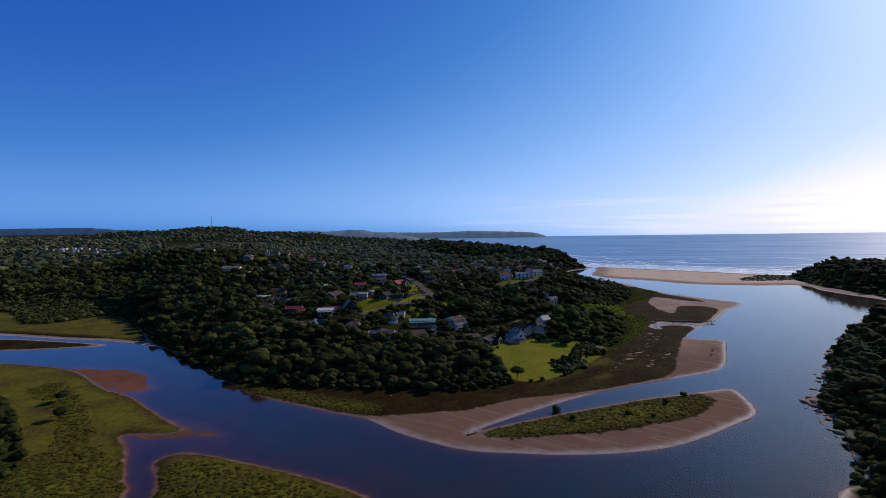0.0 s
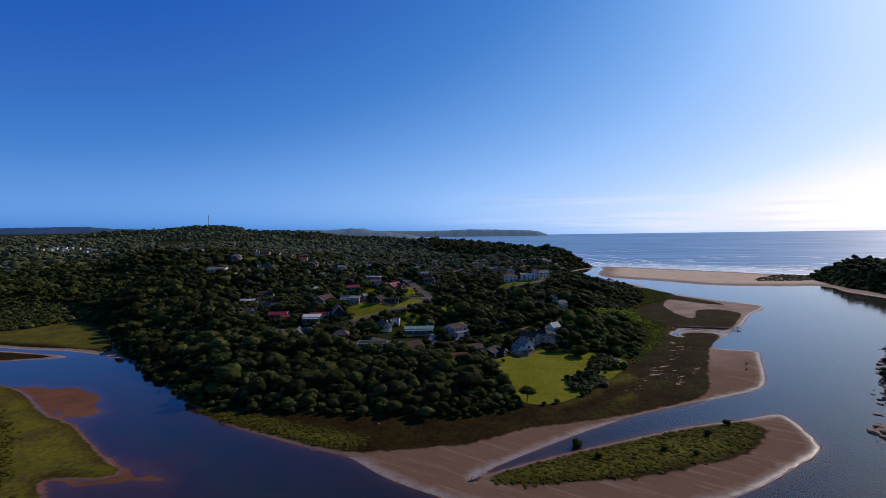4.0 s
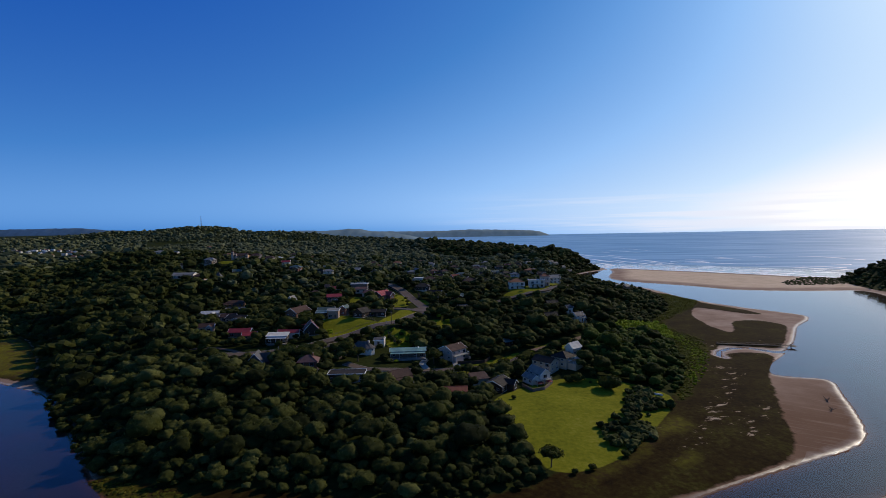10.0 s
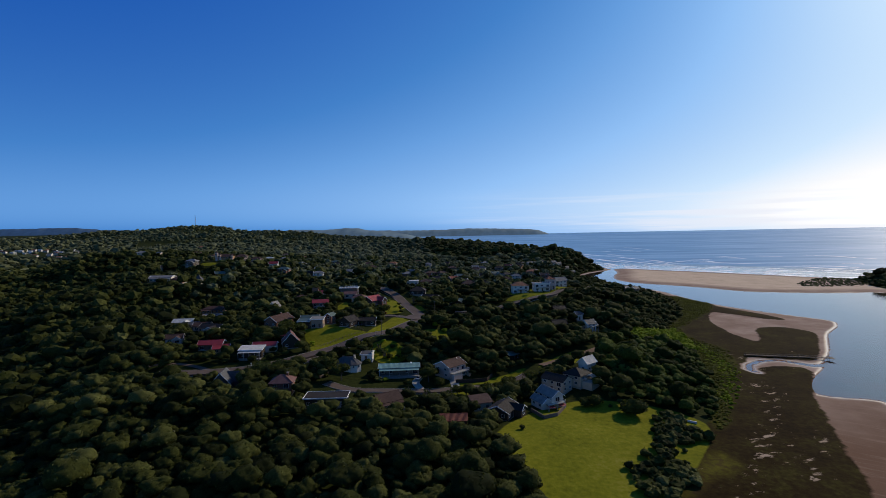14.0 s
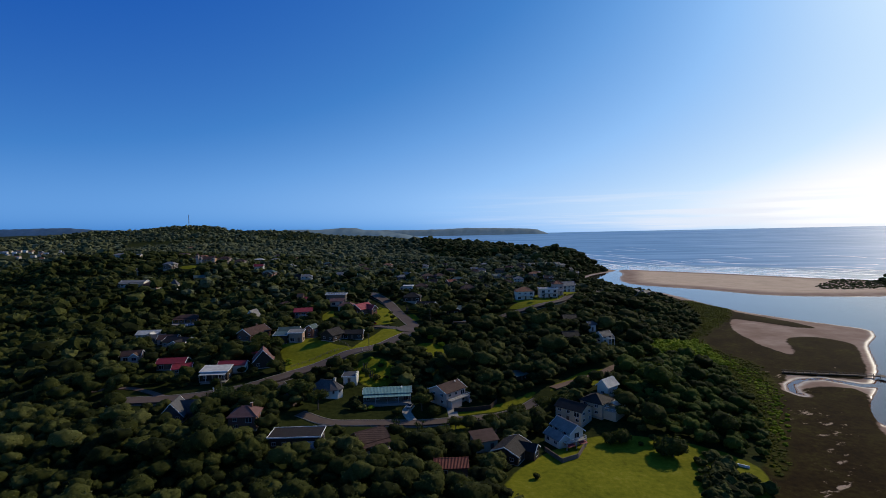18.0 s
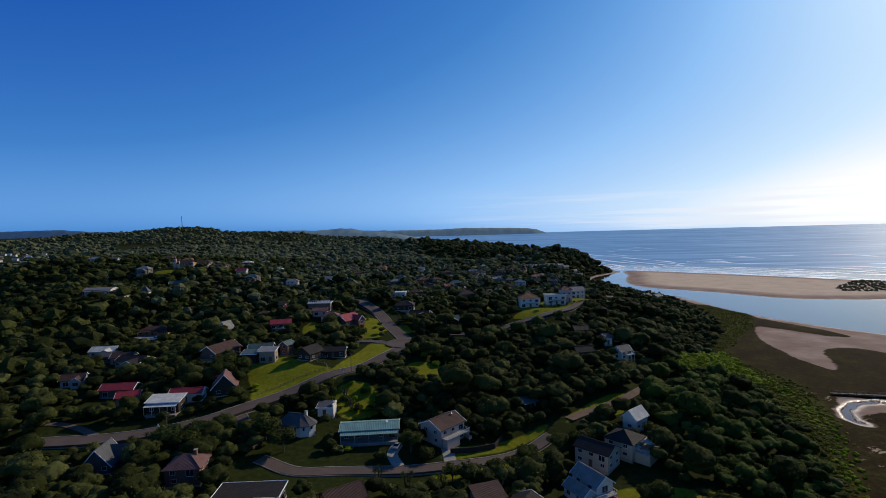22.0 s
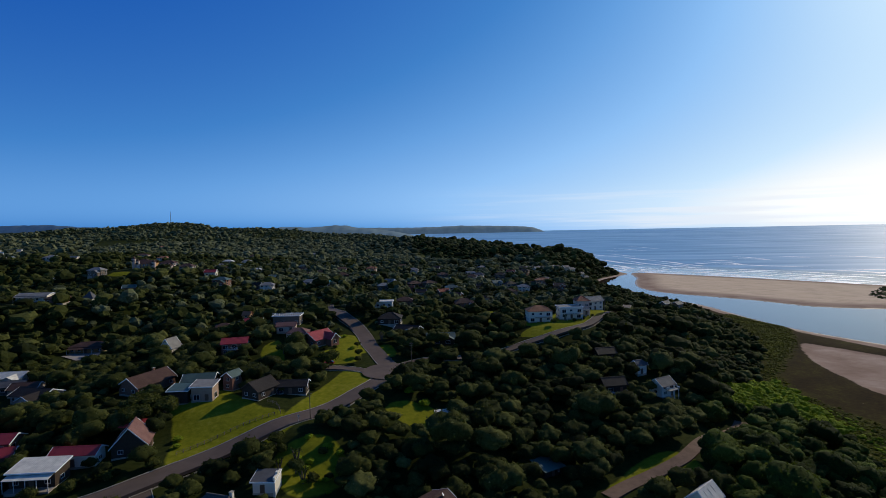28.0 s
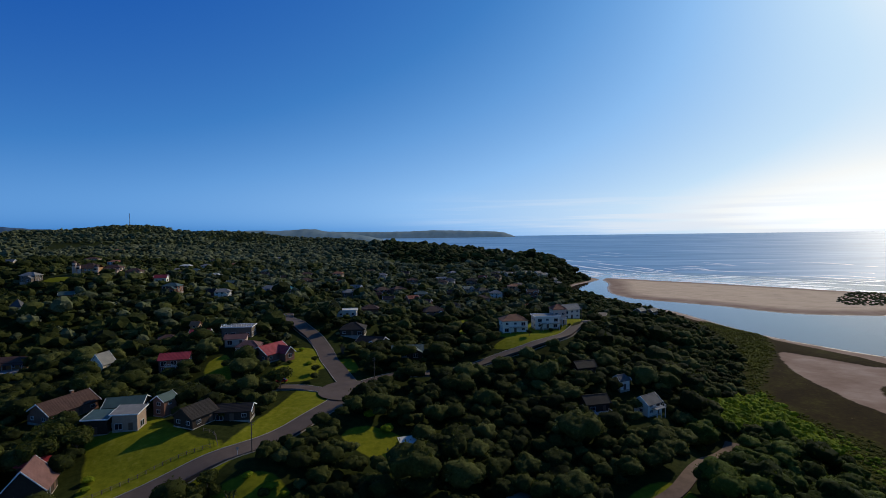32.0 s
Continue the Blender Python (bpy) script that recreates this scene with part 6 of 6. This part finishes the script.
def street_sign(x, y, label, plate):
    top = at_base("street_sign", x, y, float(ground_z(x, y)[0]) - 0.1, 0, label, "sign")
    part("post", tube((0, 0, 0), (0, 0, 2.6), 0.06, 0.06, 8), RAIL_M, top)
    part("plate", box(0, -0.08, 2.0, 0.62, 0.04, 0.62), plate, top)


street_sign(-107.5, 376, "white street sign on a pale post beside the road", TRIM)
street_sign(-53, 420, "grey street sign on a post at the verge", STEEL)
street_sign(-19, 459, "red street sign on a post at the junction", RED_T)


def fence(pts, gap=2.0, height=1.1):
    c = curve_through(pts, False, 6)
    seg = np.r_[0, np.cumsum(np.linalg.norm(np.diff(c, axis=0), axis=1))]
    s = np.arange(0, seg[-1], gap)
    X, Y = np.interp(s, seg, c[:, 0]), np.interp(s, seg, c[:, 1])
    Z = ground_z(X, Y)
    top = at_base("fence", X[0], Y[0], float(Z[0]), 0, "weathered timber fence along the lawn", "fence")
    for k in range(len(X)):
        part("post", box(X[k] - X[0], Y[k] - Y[0], Z[k] - Z[0] - 0.2, 0.14, 0.14, height + 0.2), WOOD, top)
        if k:
            for zz in (0.45, 0.95):
                part("rail", tube((X[k - 1] - X[0], Y[k - 1] - Y[0], Z[k - 1] - Z[0] + zz), (X[k] - X[0], Y[k] - Y[0], Z[k] - Z[0] + zz), 0.045, 0.045, 5), WOOD, top)


fence([(-84, 404), (-76, 413), (-69, 420), (-61, 426)])
fence([(-61, 426), (-64, 431), (-69, 433)])


def jetty():
    top = at_base("jetty", 166, 441, 0, math.degrees(math.atan2(-9, 43)), "weathered timber jetty across the mud flat", "jetty")
    for k in range(0, 74):
        part("plank", box(0.3 + 0.6 * k, 0, 1.25, 0.54, 1.5, 0.07), WOOD, top)
    for s in (-1, 1):
        part("beam", box(22, s * 0.6, 1.0, 44, 0.14, 0.24), WOOD, top)
        part("handrail", box(22, s * 0.72, 2.25, 44, 0.08, 0.08), WOOD, top)
    for k in range(15):
        for s in (-1, 1):
            part("pile", tube((0.5 + 3.1 * k, s * 0.72, -1.6), (0.5 + 3.1 * k, s * 0.72, 2.3), 0.12, 0.11, 7), BARK, top)
    part("landing", box(45, 0, 1.2, 3, 4.5, 0.14), WOOD, top)


jetty()


def parasol(x, y, z, turn, label, cloth):
    """A garden umbrella with a pole, a base and eight sloping panels."""
    top = at_base("parasol", x, y, z, turn, label, "parasol", "terrace furniture")
    part("base_plate", tube((0, 0, 0), (0, 0, 0.1), 0.35, 0.3, 12), KERB, top)
    part("pole", tube((0, 0, 0.1), (0, 0, 2.4), 0.04, 0.04, 8), WOOD, top)
    rim = [(1.5 * math.cos(k * 0.7854), 1.5 * math.sin(k * 0.7854), 1.95) for k in range(8)]
    part("canopy", (rim + [(0, 0, 2.55)], [(k, (k + 1) % 8, 8) for k in range(8)]), cloth, top)


def terrace_table(x, y, z, turn):
    top = at_base("garden_table", x, y, z, turn, "white garden table on the terrace", "table", "terrace furniture")
    part("tabletop", box(0, 0, 0.70, 1.5, 0.9, 0.05), TRIM, top)
    for p in (-0.65, 0.65):
        for q in (-0.36, 0.36):
            part("leg", box(p, q, 0, 0.06, 0.06, 0.70), TRIM, top)


DECK = footing(52, 374.5, 47, 9.5, 9.5)[0] + 2.64
for px, py, q in ((56.4, 372.2, 10), (59.6, 370.4, 40)):
    parasol(px, py, DECK, q, "cream garden parasol on the terrace", CREAM)
for px, py, q in ((55.2, 370.6, 47), (58.6, 368.4, 47)):
    terrace_table(px, py, DECK, q)


def mast(x, y, h):
    z = float(ground_z(x, y)[0])
    top = at_base("radio_mast", x, y, z, 0, "slim grey lattice radio mast on the hilltop", "mast")
    for k in range(3):
        a = k * 2.094
        part("leg", tube((2.2 * math.cos(a), 2.2 * math.sin(a), -1), (0.7 * math.cos(a), 0.7 * math.sin(a), h), 0.45, 0.35, 6), STEEL, top)
    for k in range(14):
        r, zz = 2.2 - 1.5 * k / 14, h * k / 14
        for j in range(3):
            a, c = j * 2.094, (j + 1) * 2.094
            part("brace", tube((r * math.cos(a), r * math.sin(a), zz), (r * 0.93 * math.cos(c), r * 0.93 * math.sin(c), zz + h / 14), 0.16, 0.16, 5), STEEL, top)


mast(-1274, 2452, 58)


# ---------------------------------------------------------------- single trees and bushes
def tree_kind(name, label, mat, seed, height, radius, leaves=520, bush=False):
    g = np.random.default_rng(seed)
    top = at_base(name, 0, 0, -50, 0, label, "bush" if bush else "tree", "garden trees")
    trunk = [tube((0, 0, -0.4), (0.1, 0.05, height * 0.5), 0.22 * height / 6, 0.12 * height / 6, 8)]
    for k in range(5):
        a = k * 1.257 + g.uniform(0, 0.6)
        trunk.append(tube((0.06, 0.03, height * g.uniform(0.25, 0.5)), (math.cos(a) * radius * 0.55, math.sin(a) * radius * 0.55, height * g.uniform(0.6, 0.75)), 0.1 * height / 6, 0.04, 6))
    part("trunk", join(*trunk), BARK, top)
    v, f = crown_pattern(g, leaves, 0.10, 2, 8)
    mid = height - radius * 0.75 if not bush else radius * 0.45
    me = mesh_from("crown", v * [radius, radius, radius * 0.95] + [0, 0, mid], f, [mat])
    attribute(me, "tint", np.full(len(v), g.uniform(0.3, 0.7)))
    c = new("crown", me)
    c.parent = top
    return top


def palm_kind():
    top = at_base("aloe_tree", 0, 0, -50, 0, "spiky tree aloe with bare stems beside the road", "tree", "garden trees")
    g = np.random.default_rng(3)
    for k in range(5):
        a = k * 1.257
        tip = (math.cos(a) * 0.9, math.sin(a) * 0.9, 3.2 + g.uniform(-0.5, 0.6))
        part("stem", tube((0, 0, -0.3), tip, 0.2, 0.13, 7), BARK, top)
        V, F = [], []
        for j in range(22):
            d = Vector(g.normal(0, 1, 3)).normalized()
            d.z = abs(d.z) * 0.8 - 0.1
            s = d.cross(Vector((0, 0, 1))).normalized() * 0.09
            p = Vector(tip)
            n = len(V)
            V += [tuple(p + s), tuple(p - s), tuple(p + d * 0.6 - s * 0.7 + Vector((0, 0, 0.1))), tuple(p + d * 0.6 + s * 0.7 + Vector((0, 0, 0.1))), tuple(p + d * 1.15)]
            F += [(n, n + 1, n + 2, n + 3), (n + 3, n + 2, n + 4)]
        part("leaf_rosette", (V, F), LEAF_GREY, top)
    return top


KINDS = [tree_kind("garden_tree", "rounded dark green garden tree", LEAF, 11, 6.5, 3.2), tree_kind("garden_tree", "broad grey-green garden tree", LEAF_GREY, 12, 5.5, 3.0),
         tree_kind("bush", "dense dark rounded bush", LEAF, 13, 3.0, 2.4, 420, True), tree_kind("bush", "pale yellow-green garden bush", LEAF_PALE, 14, 2.2, 1.6, 300, True), palm_kind()]
PLANTED = [(2, 54, 349, 1.5), (2, 50, 350, 1.2), (2, 68, 339, 2.2), (2, 65, 340, 1.6), (2, 60, 347, 0.4), (2, 54, 272, 0.7),
           (2, 40, 262, 0.6), (2, 34, 259, 0.5), (0, 27, 263, 1.1), (0, 64, 383, 0.9), (0, -57, 473, 1.25), (0, -61, 470, 1.05), (1, -62, 446, 0.8), (1, -66, 442, 0.6), (3, -88, 412, 0.9), (3, -86, 408, 0.7),
           (1, -82, 489, 1.0), (1, -76, 486, 0.9), (2, -64, 494, 0.55), (2, -60, 496, 0.5), (0, -50, 500, 0.5), (0, -47, 488, 0.55), (1, -104, 484, 1.0), (1, -97, 481, 0.8), (0, -56, 408, 0.8), (0, -58, 404, 0.8), (2, -66, 402, 0.8)]
PLANTED += [(4, -1, 359, 1.1), (4, 3, 360, 0.9), (0, -5, 356, 0.9), (0, 8, 357, 1.0), (0, -19, 371, 1.15), (2, -14, 369, 1.2), (2, -29, 366, 0.8), (3, -40, 371, 0.9), (3, -46, 373, 0.9), (1, -47, 398, 0.7), (3, -44, 402, 0.8), (3, -41, 408, 0.9),
            (3, -38, 397, 0.7), (3, -47, 411, 0.8), (0, 19, 367, 1.2), (0, 14, 363, 0.9), (0, -60, 366, 1.3), (0, -68, 372, 1.4), (1, -98, 366, 1.5), (1, -90, 369, 1.2), (3, -95, 350, 2.0), (0, -89, 362, 1.1), (2, -105, 398, 0.9), (2, -110, 383, 1.0),
            (2, -102, 386, 1.0), (2, -96, 391, 0.9), (2, -87, 397, 0.9), (0, -104, 417, 1.4), (0, -107, 425, 1.5), (0, -99, 424, 1.3), (1, -112, 436, 1.2), (2, -128, 437, 1.0), (0, 49, 530, 0.5), (2, 62, 540, 0.5), (2, 68, 544, 0.4), (2, 74, 548, 0.4)]
PLANTED += [(3, -8, 436, 1.0), (3, -14, 441, 1.2), (3, -20, 447, 1.3), (3, -24, 452, 1.0), (2, 40, 219, 0.85), (2, 45, 208, 0.6), (2, 70, 214, 0.5), (2, 92, 228, 0.6), (2, 104, 239, 0.7), (2, 80, 211, 0.45), (1, -196, 226, 0.9), (1, -178, 204, 0.9),
            (0, 12, 296, 0.9), (2, 20, 322, 0.5), (0, 38, 378, 1.0), (0, 30, 376, 1.1), (2, 48, 384, 0.9), (1, -40, 555, 0.8), (2, -52, 540, 0.6), (2, -45, 533, 0.6), (0, 30, 552, 0.8), (1, 20, 548, 1.0), (2, 40, 556, 0.5)]
PLANTED += [(3 if k % 3 else 2, -54 + 4.1 * (k % 5) + (k * 7 % 3), 393 + 3.6 * (k // 5) + (k * 5 % 4), 0.45 + 0.1 * (k % 4)) for k in range(20) if k not in (6, 12, 13, 17)]
PLANTED += [(4, -8, 352, 1.3), (4, 1, 353, 1.5), (4, 9, 352, 1.2), (4, 17, 360, 1.3), (4, -27, 353, 1.2), (4, -18, 350, 1.4), (4, -92, 362, 1.5), (4, -104, 366, 1.4), (4, -99, 360, 1.2), (4, -48, 402, 1.2), (4, -52, 399, 1.0), (4, -44, 395, 1.1),
            (4, -41, 516, 1.2), (4, 36, 546, 1.1), (4, 57, 540, 0.9), (1, 65, 348, 0.55), (4, -75, 500, 1.2), (4, -96, 512, 1.4), (3, -60, 517, 0.8), (3, -52, 497, 0.7), (2, -40, 508, 0.6)]
for kind, x, y, s in PLANTED:
    t = copy_thing(KINDS[kind], pose(x, y, float(ground_z(x, y)[0]), 0, 0, (x * 37 + y * 11) % 360))
    t.scale = (s, s, s * (0.9 + 0.2 * ((x * 7 + y) % 5) / 5))
for k in KINDS:
    for o in [*k.children_recursive, k]:
        bpy.data.objects.remove(o)


# ---------------------------------------------------------------- rocks, driftwood
def rock_shape(seed):
    g = np.random.default_rng(seed)
    v, f = icosphere(2)
    for k in range(5):
        d = g.normal(0, 1, 3)
        d /= np.linalg.norm(d)
        cut = v @ d
        v = v - np.outer(np.maximum(cut - g.uniform(0.45, 0.8), 0), d)
    v = v * (1 + 0.06 * g.normal(0, 1, (len(v), 1))) * [1, 0.8, 0.5]
    return mesh_from("rock", v, f, [ROCK_M])


ROCKS = [rock_shape(k) for k in range(5)]
g = np.random.default_rng(21)
line = curve_through([(142, 184), (150, 205), (156, 222), (164, 238), (188, 265), (205, 288), (232, 322), (262, 358), (292, 390)], False, 8)
for k in range(85):
    p = line[g.integers(0, len(line))] + g.normal(0, 2.4, 2) * [1, 0.6] + [-0.6, 0.4]
    s = g.uniform(0.7, 2.4)
    o = tagged(new("rock", ROCKS[k % 5]), "weathered brown shore rock at the water's edge", "rock", "shore rocks")
    o.matrix_basis = pose(p[0], p[1], max(float(ground_z(*p)[0]), -0.5) + 0.1, g.uniform(-10, 10), g.uniform(-10, 10), g.uniform(0, 360)) @ Matrix.Diagonal((s, s, s * 0.9, 1))
for k in range(16):
    p = np.array([164.5, 231.5]) + g.normal(0, 2.6, 2) * [1.2, 1]
    s = g.uniform(1.5, 3.6)
    o = tagged(new("rock", ROCKS[k % 5]), "flat pale rock ledge on the bank", "rock", "shore rocks")
    o.matrix_basis = pose(p[0], p[1], max(float(ground_z(*p)[0]), -0.2) + 0.1, 0, 0, g.uniform(0, 360)) @ Matrix.Diagonal((s * 1.3, s, s * 0.7, 1))


def driftwood(x, y, turn, size):
    top = at_base("driftwood", x, y, float(ground_z(x, y)[0]), turn, "dead grey driftwood branch on the sand", "driftwood")
    q = random.Random(int(x * 3))
    part("trunk", tube((-size, 0, 0.1), (size, 0.3, 0.5), 0.3, 0.12, 8), BARK, top)
    for k in range(7):
        u = q.uniform(-0.8, 0.9) * size
        part("branch", tube((u, 0, 0.3), (u + q.uniform(-1, 1.5), q.uniform(-1.8, 1.8), q.uniform(0.6, 2.0)), 0.1, 0.03, 5), BARK, top)


driftwood(2, 192, 20, 2.4)
driftwood(155, 318, 40, 1.6)
driftwood(161, 330, 70, 1.4)

# ---------------------------------------------------------------- breakers
FOAM, n, l, b = material("sea foam", 0.6)
fn = noise_node(n, l, 0.35, 6)
fr = ramp(n, [(0.36, (0.40, 0.50, 0.60)), (0.48, (0.88, 0.90, 0.92))])
l.new(fn.outputs[0], fr.inputs[0])
l.new(fr.outputs[0], b.inputs["Base Color"])
COAST = curve_through([(1000, 610), (760, 705), (620, 790), (535, 850), (488, 895), (415, 970), (340, 1036), (286, 1084), (262, 1130), (238, 1250), (190, 1420), (120, 1650), (60, 2000)], False, 10)
d = np.gradient(COAST, axis=0)
OUT = np.stack([-d[:, 1], d[:, 0]], 1) / np.linalg.norm(d, axis=1)[:, None]
OUT *= -1 if OUT[0, 1] < 0 else 1
g = np.random.default_rng(4)
V, F = [], []
for off, width, share in ((3, 13, 0.97), (20, 10, 0.9), (42, 13, 0.85), (66, 8, 0.7), (92, 14, 0.8), (125, 10, 0.75), (150, 6, 0.5), (178, 12, 0.7), (225, 8, 0.45), (262, 7, 0.3), (310, 9, 0.3), (390, 7, 0.2), (480, 8, 0.15), (600, 8, 0.1)):
    k = 0
    while k < len(COAST) - 6:
        run = int(g.integers(4, 16))
        if g.random() < share:
            i = np.arange(k, min(k + run, len(COAST)))
            wob = off + 4 * np.sin(i * 0.7 + off) + g.uniform(-3, 3)
            taper = np.sin(np.linspace(0.12, np.pi - 0.12, len(i)))
            p, o = COAST[i], OUT[i]
            start = len(V)
            for q, zz in ((-0.5, 0.03), (0.0, 0.55 if off > 10 else 0.12), (0.5, 0.03)):
                at2 = p + o * (wob + q * width * taper)[:, None]
                V += [(u[0], u[1], zz * tt + 0.03) for u, tt in zip(at2, taper)]
            m = len(i)
            F += [(start + r * m + c, start + r * m + c + 1, start + (r + 1) * m + c + 1, start + (r + 1) * m + c) for r in (0, 1) for c in range(m - 1)]
        k += run - 1
tagged(new("breaking_waves", mesh_from("breaking_waves", V, F, [FOAM], True)), "rows of white breaking waves along the beach", "waves", kind="stuff")

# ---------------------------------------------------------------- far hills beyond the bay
# bluish base colour and a weak emission paint aerial haze onto the hills
HAZY = plain("far wooded hills with haze glow", (0.12, 0.155, 0.155), 0.95, scale=0.03, vary=0.55, relief=1.0)
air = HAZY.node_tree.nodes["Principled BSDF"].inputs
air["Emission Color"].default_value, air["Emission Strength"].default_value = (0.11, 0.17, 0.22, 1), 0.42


# inland ridge: darker, its haze likewise put in as blue emission
HAZY_RIDGE = plain("inland wooded ridge with haze glow", (0.10, 0.14, 0.16), 0.95, scale=0.03, vary=0.55, relief=1.0)
air = HAZY_RIDGE.node_tree.nodes["Principled BSDF"].inputs
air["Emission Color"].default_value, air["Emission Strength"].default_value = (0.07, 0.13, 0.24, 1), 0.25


def far_range(name, label, x0, x1, y, tops, foot, mat=HAZY):
    xs = np.linspace(x0, x1, 160)
    px, pz = zip(*tops)
    top = np.interp(xs, px, pz)
    top = top + 2.5 * wavy(xs, xs * 0.3, 60) * np.clip(top / 60, 0, 1)
    rows = [(0.0, -60), (0.35, -30), (0.7, -10), (1.0, 60)]
    V = np.concatenate([np.stack([xs, np.full(160, y + dy) + 12 * wavy(xs, xs + 90 * k, 70, k), foot + (top - foot) * k], 1) for k, dy in rows])
    i = (np.arange(3)[:, None] * 160 + np.arange(159)[None]).ravel()
    tagged(new(name, mesh_from(name, V, np.stack([i, i + 1, i + 161, i + 160], 1), [mat], True)), label, "hills", kind="structure")


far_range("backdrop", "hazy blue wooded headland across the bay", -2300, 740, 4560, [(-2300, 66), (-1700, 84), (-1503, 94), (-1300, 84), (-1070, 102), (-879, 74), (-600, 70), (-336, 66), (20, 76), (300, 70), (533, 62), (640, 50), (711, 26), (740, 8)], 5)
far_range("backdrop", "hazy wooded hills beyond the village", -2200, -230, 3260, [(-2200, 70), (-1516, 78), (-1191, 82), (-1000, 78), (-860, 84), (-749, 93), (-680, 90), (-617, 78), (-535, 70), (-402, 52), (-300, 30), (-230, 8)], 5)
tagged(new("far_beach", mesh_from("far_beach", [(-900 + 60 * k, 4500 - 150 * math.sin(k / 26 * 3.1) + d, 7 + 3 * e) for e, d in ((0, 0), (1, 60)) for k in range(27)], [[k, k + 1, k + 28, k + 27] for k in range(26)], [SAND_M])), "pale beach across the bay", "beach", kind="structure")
far_range("backdrop", "hazy dark wooded ridge inland", -4700, -2300, 3980, [(-4700, 130), (-3881, 140), (-3500, 142), (-3150, 142), (-2900, 120), (-2500, 105), (-2300, 60)], 5, HAZY_RIDGE)
